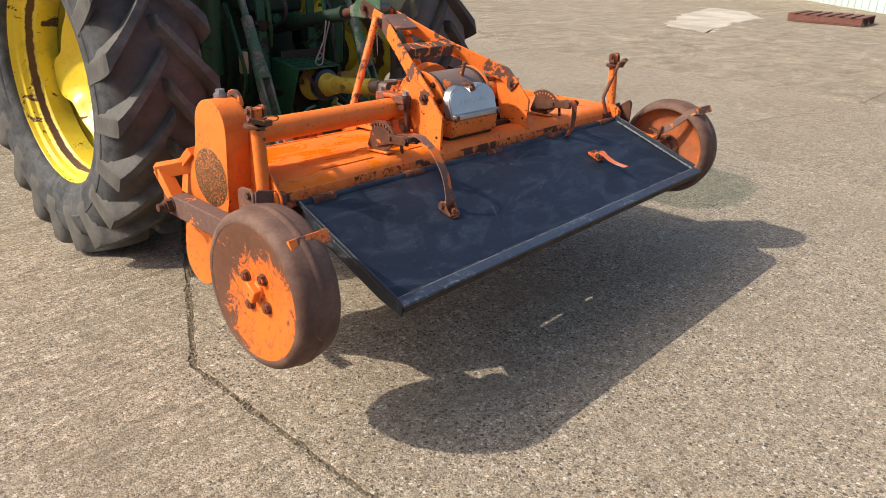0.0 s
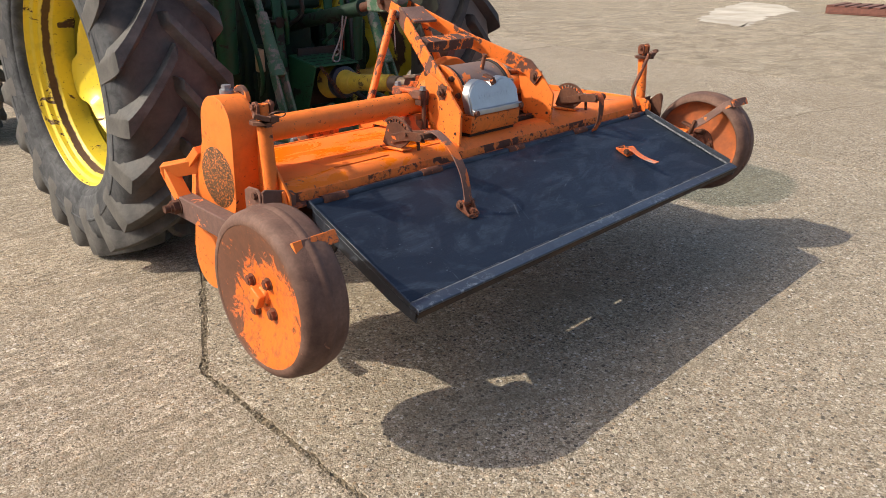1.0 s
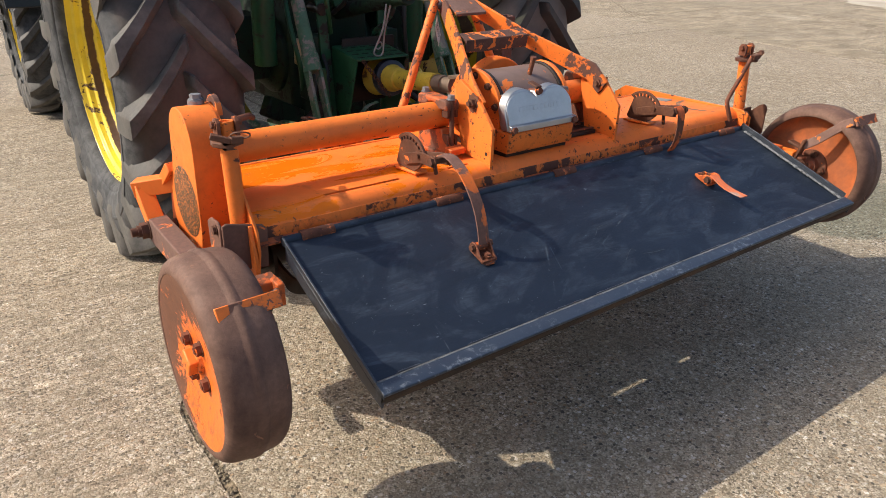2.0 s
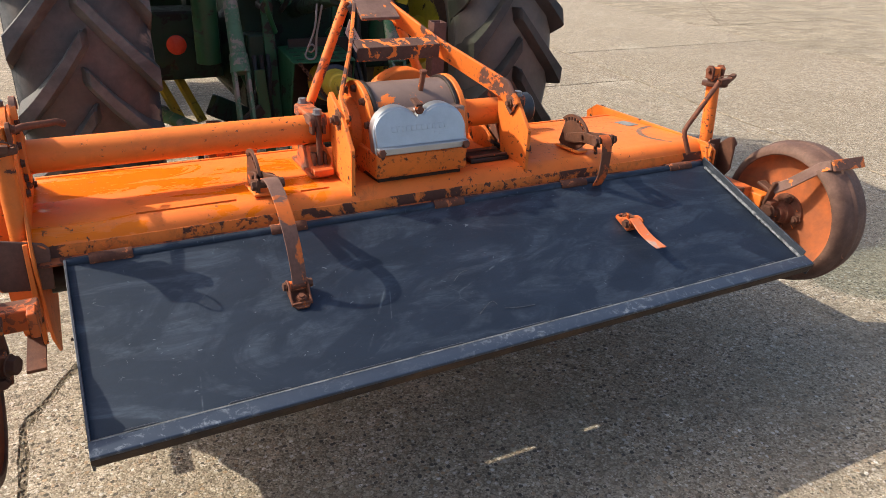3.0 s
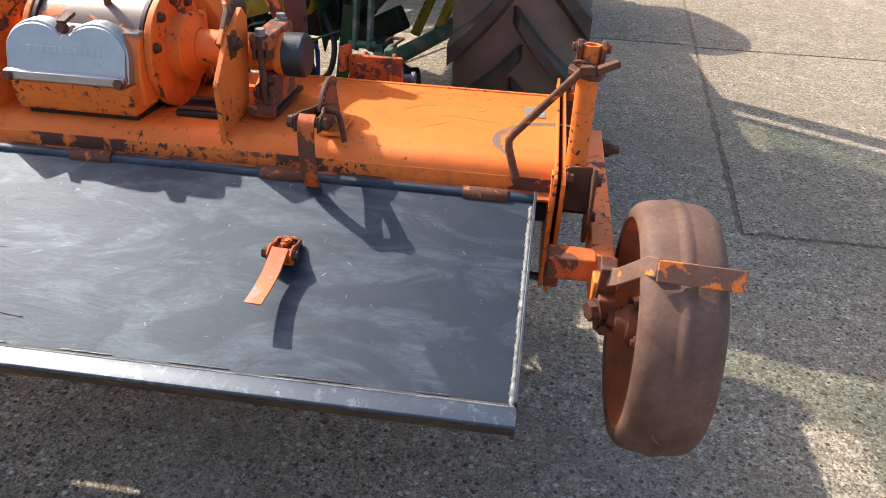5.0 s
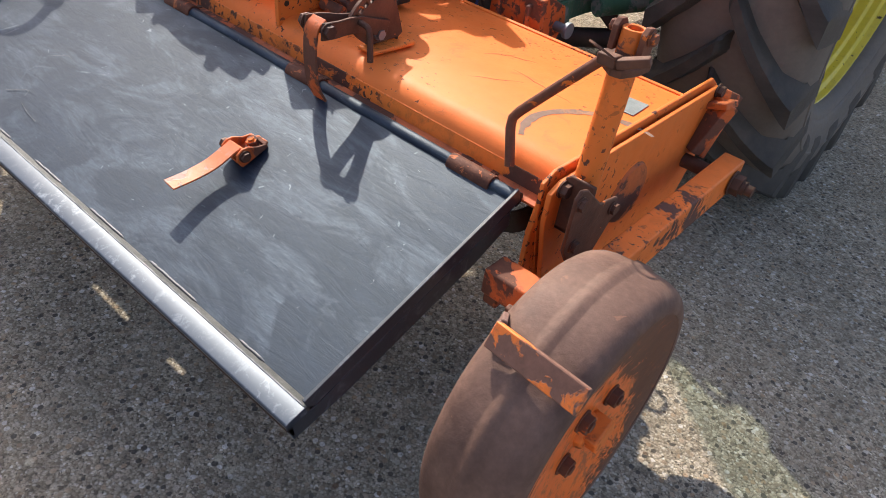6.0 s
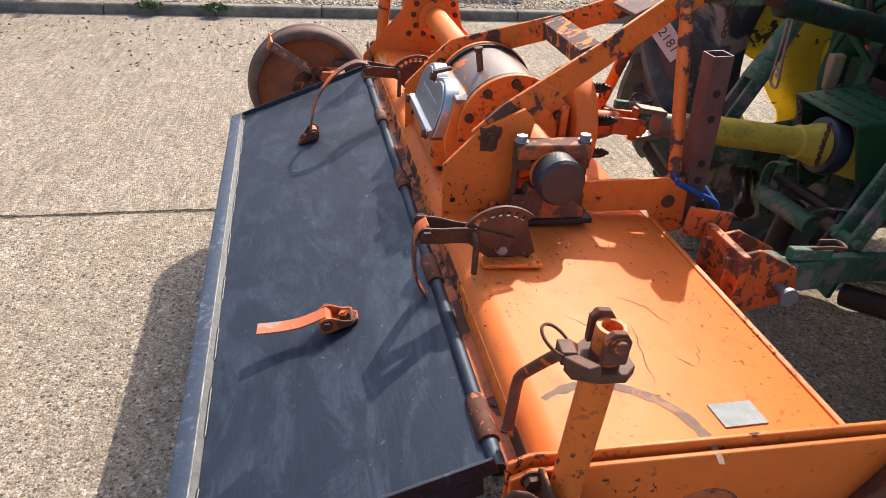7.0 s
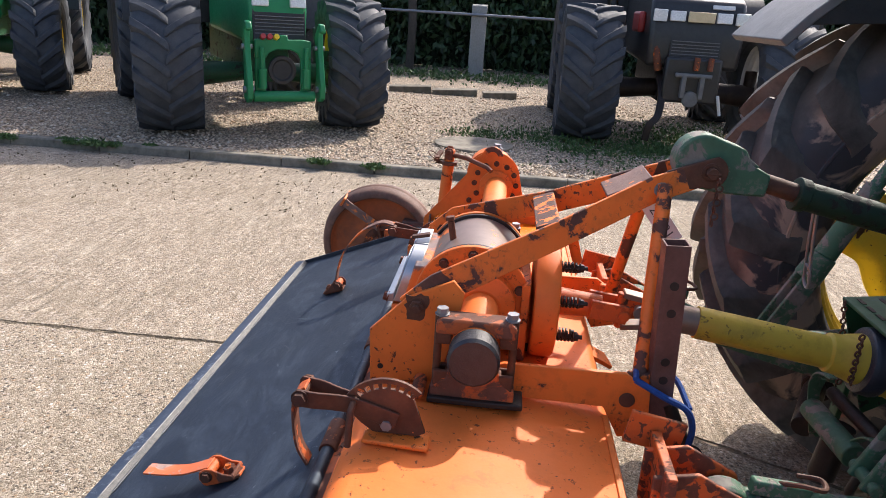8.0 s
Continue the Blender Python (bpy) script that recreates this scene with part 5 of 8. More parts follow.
# flap clips and straps
def clip(x, d, yaw, paint):
    """A small boat-shaped bracket of folded plate: two tapering cheeks, a cross pin at the strap and a nut at the low end."""
    m = Matrix.Translation(on_flap(x, d, 0.0)) @ Matrix((Vector((1, 0, 0)), -DOWN, LIFT)).transposed().to_4x4() @ pose(0, 0, 0, 0, 0, yaw)
    bm = bmesh.new()
    prism(bm, [(-0.024, 0.028), (-0.024, -0.030), (-0.014, -0.044), (0.014, -0.044), (0.024, -0.030), (0.024, 0.028)], "z", 0.0005, 0.0065)
    for s in (-1, 1):
        prism(bm, [(0.030, 0.004), (0.035, 0.020), (0.029, 0.034), (0.016, 0.038), (0.002, 0.034), (-0.016, 0.019), (-0.034, 0.012), (-0.036, 0.004)], "x", s * 0.0235 - 0.0025, s * 0.0235 + 0.0025)
    prism(bm, [(-0.024, -0.036), (-0.024, -0.030), (0.024, -0.030), (0.024, -0.036)], "z", 0.005, 0.013)
    bm.transform(m)
    base = part("strap_clip", bm, paint, flap, "small folded clip bolted to the flap, rust through orange", 0.0016)
    bm = bmesh.new()
    rod(bm, m @ Vector((-0.021, 0.017, 0.023)), m @ Vector((0.021, 0.017, 0.023)), 0.0115, seg=16)
    part("clip_roller", bm, orange_faded, base, bevel=0.001)
    bm = bmesh.new()
    rod(bm, m @ Vector((-0.032, 0.017, 0.023)), m @ Vector((0.032, 0.017, 0.023)), 0.006, seg=12)
    bolt(bm, m @ Vector((0.026, 0.017, 0.023)), m.to_3x3() @ Vector((1, 0, 0)), 0.010, 0.009)
    bolt(bm, m @ Vector((-0.026, 0.017, 0.023)), m.to_3x3() @ Vector((-1, 0, 0)), 0.009, 0.006)
    part("clip_bolt", bm, rust_plain, base, bevel=0)
    bm = bmesh.new()
    bolt(bm, m @ Vector((0, -0.020, 0.0065)), m.to_3x3() @ Vector((0, 0, 1)), 0.011, 0.011, nut=0.008)
    part("clip_bolt", bm, rust_red, base, bevel=0)
    return m


clip(1.957, 0.232, 0, rust_red)
mR = clip(3.004, 0.212, 180, orange_faded)
bm = bmesh.new()
strip(bm, [(1.945, 1.765, 0.868), (1.948, 1.72, 0.872), (1.952, 1.655, 0.832), (1.956, 1.605, 0.765), (1.960, 1.585, 0.70), (1.962, 1.580, 0.655)], 0.036, 0.005, (1, 0, 0))
part("strap", bm, worn_paint("strap_paint", (0.70, 0.15, 0.02), (0.15, 0.075, 0.055), 0.62, 0.4, 0.5, 0.3), rota, "bent steel strap, orange over bare brown steel", 0.001)
bm = bmesh.new()
strip(bm, [mR @ Vector((0, 0.012, 0.036)), mR @ Vector((0.001, 0.030, 0.034)), mR @ Vector((0.003, 0.070, 0.031)), mR @ Vector((0.006, 0.110, 0.036)), mR @ Vector((0.009, 0.156, 0.048))], 0.035, 0.0035, (1, 0, 0))
part("strap_end", bm, worn_paint("strap_end_paint", (0.64, 0.155, 0.05), (0.32, 0.22, 0.18), 0.42, 0.34, 0.5, 0.2), rota, "short free orange strap end", 0.0008)
bm = bmesh.new()
strip(bm, [(3.012, 1.772, 0.868), (3.012, 1.752, 0.85), (3.012, 1.748, 0.80), (3.012, 1.755, 0.74), (3.012, 1.775, 0.70)], 0.036, 0.005, (1, 0, 0))
part("strap", bm, orange_faded, rota, "bent steel strap hanging from the lever", 0.001)


# depth-setting sectors with their levers
def sector(x):
    bm = bmesh.new()
    box(bm, (x + 0.012, 1.945, 0.776), (0.046, 0.125, 0.009), (-3, 0, 0))
    pad = part("sector_pad", bm, orange_worn, rota, bevel=0.003)
    bm = bmesh.new()
    cy, cz = 1.925, 0.803
    prism(bm, [(1.985, 0.782), (1.998, 0.79), (1.974, 0.858), *arc(cy, cz, 0.0725, 50, 152, 16), (1.846, 0.828), (1.875, 0.800), (1.90, 0.782)], "x", x - 0.004, x + 0.004)
    prism(bm, arc(cy, cz, 0.0930, 48, 152, 16) + arc(cy, cz, 0.0835, 152, 48, 16), "x", x - 0.004, x + 0.004)
    for k in range(9):
        a = 50 + 12.2 * k
        prism(bm, arc(cy, cz, 0.0840, a, a + 4.6, 2) + arc(cy, cz, 0.0720, a + 4.6, a, 2), "x", x - 0.004, x + 0.004)
    plate = part("sector_plate", bm, rust_brown, rota, "rusty quadrant plate with a row of open holes", 0.0006)
    for s in (-1, 1):
        bm = bmesh.new()
        strip(bm, [(x + s * 0.009, 1.945, 0.812), (x + s * 0.009, 1.87, 0.835), (x + s * 0.013, 1.83, 0.842), (x + s * 0.024, 1.79, 0.848), (x + s * 0.025, 1.755, 0.852)], 0.034, 0.006, (0, 0.3, 1))
        part("lever_bar", bm, rust_brown, rota, "rusty lever bar", 0.0015)
    bm = bmesh.new()
    rod(bm, (x - 0.034, 1.765, 0.853), (x + 0.034, 1.765, 0.853), 0.009, seg=14)
    bolt(bm, (x + 0.028, 1.765, 0.853), (1, 0, 0), 0.012, 0.010)
    bolt(bm, (x - 0.028, 1.765, 0.853), (-1, 0, 0), 0.012, 0.010)
    part("lever_pin", bm, rust_plain, rota, bevel=0)
    bm = bmesh.new()
    hose(bm, [(x - 0.02, 1.862, 0.842), (x + 0.03, 1.862, 0.842), (x + 0.042, 1.862, 0.825), (x + 0.05, 1.860, 0.775)], 0.0065, 10)
    part("locking_pin", bm, rust_brown, rota, "bent rusty locking pin", 0)
    bm = bmesh.new()
    bolt(bm, (x + 0.004, 1.925, 0.803), (1, 0, 0), 0.010, 0.009)
    part("bolt", bm, zinc, plate, bevel=0)


sector(3.012)
sector(1.945)


# ---- depth wheels, their arms and screw posts ----
def gauge_wheel(at, s):
    """A steel depth wheel; s is the side on which the hub and the machine are."""
    R, W = 0.2465, 0.0745
    bm = bmesh.new()
    half = [(W - 0.006, 0.206), (W - 0.001, 0.209), (W, 0.216), (W - 0.003, 0.226), (W - 0.010, 0.235), (W - 0.020, 0.241), (W - 0.034, R - 0.002), (0.016, R), (0.011, R + 0.0005), (0.006, R + 0.004)]
    lathe(bm, (0, 0, 0), (1, 0, 0), [(-x, r) for x, r in half] + half[::-1] + [(W - 0.008, 0.222), (-W + 0.008, 0.222)], 72, True)
    wheel = part("depth_wheel", bm, wheel_tread, rota, "steel depth wheel with a brown worn tread", 0)
    wheel.location = at
    bm = bmesh.new()
    f = -s
    lathe(bm, (0, 0, 0), (f, 0, 0), [(W - 0.003, 0.217), (W - 0.002, 0.206), (W - 0.010, 0.165), (W - 0.020, 0.10), (W - 0.024, 0.04), (W - 0.024, 0.0)], 72)
    part("wheel_disc", bm, wheel_face, wheel, "orange wheel disc worn through to rust", 0)
    bm = bmesh.new()
    lathe(bm, (0, 0, 0), (s, 0, 0), [(W - 0.003, 0.217), (W - 0.004, 0.209), (W - 0.030, 0.198), (W - 0.046, 0.180), (W - 0.050, 0.12), (W - 0.050, 0.0)], 72)
    part("wheel_disc", bm, wheel_inner, wheel, "rust-stained orange dished inner disc", 0)
    bm = bmesh.new()
    rod(bm, (f * (W - 0.03), 0, 0), (f * (W - 0.012), 0, 0), 0.036, 0.031, seg=8)
    box(bm, (f * (W - 0.008), 0.004, 0.002), (0.030, 0.048, 0.048), (28, 0, 0))
    part("hub_cap", bm, orange_worn, wheel, "square orange hub nut", 0.004)
    for k in range(4):
        a = radians(90 * k + 35)
        bm = bmesh.new()
        bolt(bm, (f * (W - 0.0225), 0.062 * math.cos(a), 0.062 * math.sin(a)), (f, 0, 0), 0.014, 0.012, nut=0.006)
        part("wheel_nut", bm, rust_red, wheel, "rusty wheel nut", 0)
    bm = bmesh.new()
    lathe(bm, (0, 0, 0), (s, 0, 0), [(W - 0.050, 0.066), (W - 0.040, 0.066), (W - 0.036, 0.040), (W - 0.012, 0.036), (W - 0.010, 0.030), (W + 0.012, 0.027), (W + 0.012, 0.0)], 24)
    part("hub", bm, rust_red, wheel, "hub with four bolts", 0.002)
    for k in range(4):
        a = radians(90 * k + 10)
        bm = bmesh.new()
        bolt(bm, (s * (W - 0.040), 0.053 * math.cos(a), 0.053 * math.sin(a)), (s, 0, 0), 0.013, 0.012, nut=0.008)
        part("wheel_nut", bm, rust_plain, wheel, bevel=0)
    return wheel


blade_paint = worn_paint("scraper_paint_worn", ORANGE, (0.16, 0.075, 0.05), 0.46, 0.42, 0.5, 0.4, scale=2.6)
WR, WL = Vector((3.758, 1.595, 0.563)), Vector((1.203, 1.596, 0.563))
gauge_wheel(WR, -1)
gauge_wheel(WL, 1)


def mirrored(x, s):
    """Distances outwards from the side plates: the right one, or the left one."""
    return X1 + x if s > 0 else X0 - 0.015 - x


for s, W0 in ((1, WR), (-1, WL)):
    ox = lambda d: mirrored(d, s)
    # box arm from the front pivot to the wheel
    axx, py, pz = (X1 + 0.120, 2.40, 0.585) if s > 0 else (1.252, 2.215, 0.650)
    bm = bmesh.new()
    beam(bm, (axx, py + 0.05, pz), (axx, 1.628 if s > 0 else 1.70, 0.590 if s > 0 else 0.645), 0.050 if s > 0 else 0.055, 0.074)
    arm = part("wheel_arm", bm, orange_bar if s > 0 else worn_paint("arm_paint_worn", ORANGE, (0.12, 0.065, 0.05), 0.72, 0.4, 0.5, 0.3, scale=1.2), rota, "orange box-section wheel arm" if s > 0 else "box-section wheel arm, orange worn off to brown steel", 0.004)
    bm = bmesh.new()
    rod(bm, (ox(-0.01), py, pz), (axx + s * 0.06, py, pz), 0.017, seg=16)
    bolt(bm, (axx + s * 0.0275, py, pz), (s, 0, 0), 0.022, 0.02, nut=0.03)
    part("arm_pivot", bm, rust_plain, arm, "rusty pivot bolt", 0)
    bm = bmesh.new()
    if s > 0:
        beam(bm, (ox(0.03), py + 0.0, pz + 0.03), (ox(0.06), py + 0.05, pz + 0.145), 0.05, 0.03)
        beam(bm, (ox(0.0), py + 0.05, pz + 0.12), (ox(0.075), py + 0.035, pz + 0.15), 0.045, 0.016)
    else:
        beam(bm, (1.246, 2.215, 0.672), (1.240, 2.292, 0.762), 0.048, 0.034)
        beam(bm, (1.226, 2.302, 0.752), (1.330, 2.225, 0.775), 0.055, 0.048)
        beam(bm, (1.300, 2.255, 0.765), (1.315, 2.190, 0.835), 0.045, 0.030)
    part("pivot_bracket", bm, orange_faded if s > 0 else orange, rota, bevel=0.003)
    # cross piece, axle clamp and spindle
    bm = bmesh.new()
    if s > 0:
        box(bm, (3.582, 1.705, 0.618), (0.100, 0.055, 0.052))
        box(bm, (3.545, 1.712, 0.580), (0.030, 0.040, 0.040))
    else:
        box(bm, (1.345, 1.705, 0.640), (0.100, 0.060, 0.052))
        box(bm, (1.300, 1.670, 0.628), (0.022, 0.070, 0.075))
        box(bm, (1.382, 1.668, 0.640), (0.020, 0.050, 0.062))
    part("arm_head", bm, orange_faded, arm, "orange arm head, rust-stained", 0.004)
    cx = W0.x - s * 0.108
    bm = bmesh.new()
    box(bm, (cx, 1.610, 0.640), (0.036, 0.012, 0.090), (16, 0, 0))
    box(bm, (cx + s * 0.002, 1.636, 0.655), (0.034, 0.060, 0.012), (16, 0, 0))
    part("clamp_strap", bm, rust_brown, arm, "bare brown flat bar bent over the axle", 0.003)
    bm = bmesh.new()
    box(bm, (cx + s * 0.006, 1.622, 0.572), (0.040, 0.050, 0.085), (8, 0, 0))
    part("axle_clamp", bm, rust_red, arm, "rusty axle clamp with traces of orange", 0.005)
    bm = bmesh.new()
    rod(bm, (cx + s * 0.01, W0.y + 0.008, W0.z + 0.006), (W0.x - s * 0.03, W0.y, W0.z), 0.019, seg=16)
    lathe(bm, (W0.x - s * 0.076, W0.y + 0.002, W0.z + 0.002), (s, 0, 0), [(0, 0.0), (0, 0.026), (0.012, 0.034), (0.022, 0.034), (0.022, 0.0)], 20)
    part("axle", bm, rust_red, arm, "rusty orange stub axle", 0.002)
    bm = bmesh.new()
    bolt(bm, (cx - s * 0.014, 1.600, 0.580), (-s, -0.45, 0), 0.019, 0.016)
    bolt(bm, (cx + s * 0.004, 1.594, 0.545), (0, -1, 0), 0.012, 0.010)
    part("clamp_bolt", bm, rust_plain, arm, "large rusty clamp bolt", 0.001)
    # scraper bar, bent over the tread
    by, bz, i0, i1 = (1.447, 0.782, 0.052, 0.084) if s > 0 else (1.445, 0.748, 0.092, 0.046)
    bm = bmesh.new()
    strip(bm, [(cx, 1.606, 0.655), (cx + s * 0.012, 1.560, 0.690 if s > 0 else 0.680), (W0.x - s * (i0 + 0.012), by + 0.032, bz - 0.012), (W0.x - s * i0, by + 0.010, bz - 0.001)], 0.034, 0.009, (0, 0.62, 0.78), False)
    sc = part("scraper", bm, bare_bar, rota, "bare brown scraper bar", 0.002)
    bm = bmesh.new()
    beam(bm, (W0.x - s * (i0 + 0.004), by + 0.001, bz), (W0.x + s * i1, by - 0.006, bz), 0.010, 0.037, (0, 0.50, 0.86))
    part("scraper_blade", bm, blade_paint, sc, "orange scraper blade over the tread", 0.002)
    # screw post with its bracket and crank
    px = ox(0.045) if s > 0 else ox(0.01)
    bm = bmesh.new()
    rod(bm, (px, 1.870, 0.69), (px, 1.888, 0.966), 0.0225, seg=24)
    post = part("screw_post", bm, orange_worn, rota, "upright orange adjusting post", 0.001)
    bm = bmesh.new()
    lathe(bm, (px, 1.889, 0.972), (0, 0.05, 1), [(0, 0.0), (0, 0.020), (0.05, 0.020), (0.05, 0.013), (0.03, 0.012), (0.03, 0.0)], 20)
    part("post_neck", bm, orange_bar, post, "hollow neck of the post", 0.001)
    for dx in (-0.024, 0.024):
        bm = bmesh.new()
        prism(bm, [(1.872, 0.985), (1.872, 1.022), (1.882, 1.032), (1.898, 1.030), (1.906, 1.018), (1.904, 0.985)], "x", px + dx - 0.005, px + dx + 0.005)
        bolt(bm, (px + dx * 1.2, 1.889, 1.016), (dx, 0, 0), 0.009, 0.007)
        part("post_ear", bm, rust_red, post, "small rusty ear with a pin", 0.0015)
    bm = bmesh.new()
    prism(bm, [(px - 0.030, 1.862), (px - 0.042, 1.880), (px - 0.040, 1.905), (px - 0.02, 1.922), (px + 0.02, 1.922), (px + 0.036, 1.905), (px + 0.034, 1.872), (px + s * 0.022, 1.840), (px + s * 0.004, 1.836)], "z", 0.962, 0.975)
    part("post_collar", bm, rust_brown, post, "rusty collar plate with an ear", 0.002)
    bm = bmesh.new()
    beam(bm, (px + s * 0.01, 1.838, 0.984), (px + s * 0.055, 1.852, 1.0), 0.018, 0.014)
    beam(bm, (px - s * 0.02, 1.842, 0.983), (px + s * 0.012, 1.838, 0.986), 0.02, 0.018)
    part("lock_pin", bm, rust_plain, post, "rusty locking pin", 0.002)
    bm = bmesh.new()
    lathe(bm, (px - s * 0.012, 1.828, 0.998), (0.2, 0.5, 0.8), [(-0.0016, 0.025), (0.0016, 0.025), (0.0016, 0.0220), (-0.0016, 0.0220)], 28, True)
    part("lynch_ring", bm, rust_plain, post, bevel=0)
    bm = bmesh.new()
    if s > 0:
        hose(bm, [(px - 0.012, 1.850, 0.984), (px - 0.075, 1.845, 0.912), (px - 0.138, 1.842, 0.838), (px - 0.148, 1.841, 0.822), (px - 0.147, 1.838, 0.805), (px - 0.126, 1.826, 0.742)], 0.0088, 12, False)
    else:
        hose(bm, [(px + 0.0, 1.90, 1.0), (px + 0.05, 1.965, 1.0), (px + 0.12, 2.045, 0.985), (px + 0.135, 2.06, 0.975)], 0.0088, 12, False)
    part("crank_handle", bm, rust_red, post, "bent rusty crank rod", 0)
    bm = bmesh.new()
    if s > 0:
        prism(bm, [(1.772, 0.680), (1.770, 0.785), (1.783, 0.798), (1.805, 0.790), (1.868, 0.735), (1.93, 0.722), (1.943, 0.688), (1.86, 0.58), (1.828, 0.597)], "x", px + 0.034, px + 0.041)
        prism(bm, [(px - 0.022, 0.664), (px - 0.022, 0.768), (px - 0.012, 0.776), (px + 0.036, 0.776), (px + 0.040, 0.664)], "y", 1.838, 1.845)
        box(bm, (px + 0.008, 1.868, 0.668), (0.06, 0.06, 0.010))
    else:
        prism(bm, [(1.835, 0.655), (1.835, 0.765), (1.85, 0.778), (1.90, 0.775), (1.925, 0.76), (1.925, 0.66)], "x", px - 0.066, px - 0.058)
        prism(bm, [(px - 0.062, 0.645), (px - 0.062, 0.772), (px - 0.05, 0.778), (px + 0.045, 0.755), (px + 0.058, 0.74), (px + 0.052, 0.632)], "y", 1.826, 1.834)
    part("post_bracket", bm, rust_brown if s > 0 else worn_paint("bracket_paint_worn", ORANGE, (0.13, 0.062, 0.042), 0.66, 0.42, 0.5, 0.4), post, "rusty folded post bracket", 0.003)
    for y, z in (((1.785, 0.772), (1.80, 0.68), (1.915, 0.706)) if s > 0 else ((1.86, 0.755), (1.86, 0.675))):
        bm = bmesh.new()
        bolt(bm, (px + (0.041 if s > 0 else -0.066), y, z), (s, 0, 0), 0.010, 0.007)
        part("bolt", bm, rust_plain, post, bevel=0)
    bm = bmesh.new()
    prism(bm, [(1.80, 0.50), (1.795, 0.66), (1.82, 0.76), (1.85, 0.76), (1.84, 0.56)], "x", ox(-0.005), ox(0.006))
    part("skid_plate", bm, orange_worn, rota, bevel=0.002)
bm = bmesh.new()
strip(bm, [(1.36, 2.24, 0.46), (1.34, 2.17, 0.37), (1.33, 2.09, 0.33), (1.33, 1.98, 0.325)], 0.05, 0.01, (1, 0, 0))
part("skid_runner", bm, rust_brown, rota, "rusty skid below the drive case", 0.001)

# ---- tractor wheels ----
def tyre_mesh(R, B, rim, lug=0.036, seg=96):
    """The carcass of a farm tyre round the x axis."""
    c = R - lug
    d = c - rim
    prof = [(-0.80 * B, rim), (-0.86 * B, rim + 0.012), (-0.88 * B, rim + 0.030), (-0.905 * B, rim + 0.034), (-0.93 * B, rim + 0.05), (-0.99 * B, rim + d * 0.38), (-1.0 * B, rim + d * 0.46), (-1.012 * B, rim + d * 0.47), (-1.012 * B, rim + d * 0.50), (-0.998 * B, rim + d * 0.51), (-0.985 * B, rim + d * 0.68), (-0.90 * B, c - 0.055), (-0.72 * B, c - 0.016), (-0.36 * B, c - 0.003), (0, c)]
    prof = prof + [(-x, r) for x, r in prof[-2::-1]]
    bm = bmesh.new()
    lathe(bm, (0, 0, 0), (1, 0, 0), prof + [(0.74 * B, rim - 0.01), (-0.74 * B, rim - 0.01)], seg, True)
    return bm


def add_lugs(tyre, R, B, n, material, lug=0.036, sweep=0.34, lw=0.085, soft=0.006):
    """Chevron bars with a rounded nose at the crown that run out over the shoulder; the ones of a side share one mesh."""
    c = R - lug

    def crown(u):
        return R - 0.022 * u ** 2.2 if u <= 1.0 else R - 0.022 - (u - 1.0) * 1.05

    def floor(u):
        return c - 0.010 - 0.055 * u ** 4 if u <= 1.0 else c - 0.065 - (u - 1.0) * 0.9

    for s in (-1, 1):
        bm = bmesh.new()
        rings = []
        for u, h, g in ((-0.06, 0.35, 0.55), (-0.03, 0.80, 0.80), (0.02, 1.0, 1.0), (0.3, 1.0, 1.0), (0.55, 1.0, 1.05), (0.78, 1.0, 1.15), (0.93, 1.0, 1.3), (1.0, 0.97, 1.4), (1.07, 0.9, 1.5), (1.16, 0.55, 1.6)):
            v = max(u, 0.0)
            x = s * B * (u if u <= 1 else 1.0 + 0.10 * (u - 1.0))
            p = sweep * (v ** 0.9)
            top, foot = g * lw * 0.36, g * lw * 0.36 + 0.014 + 0.012 * v
            lo = floor(v)
            hi = lo + (crown(v) - lo) * h
            ring = []
            for r, q in ((lo, -foot), (lo + (hi - lo) * 0.80, -top - 0.003), (hi, -top + soft), (hi, top - soft), (lo + (hi - lo) * 0.80, top + 0.003), (lo, foot)):
                a = p + q / R
                ring.append(bm.verts.new((x - s * (0.012 if r == lo else 0.0), r * math.cos(a), r * math.sin(a))))
            rings.append(ring)
        for a, b in zip(rings, rings[1:]):
            for i in range(5):
                bm.faces.new((a[i], a[i + 1], b[i + 1], b[i]))
        bm.faces.new(rings[0])
        bm.faces.new(rings[-1][::-1])
        first = part("lug", bm, material, tyre, bevel=0, angle=34)
        for k in range(n):
            o = first if k == 0 else new("lug", first.data)
            o.parent = tyre
            o.rotation_euler = (2 * math.pi * (k + (0.5 if s > 0 else 0.0)) / n, 0, 0)


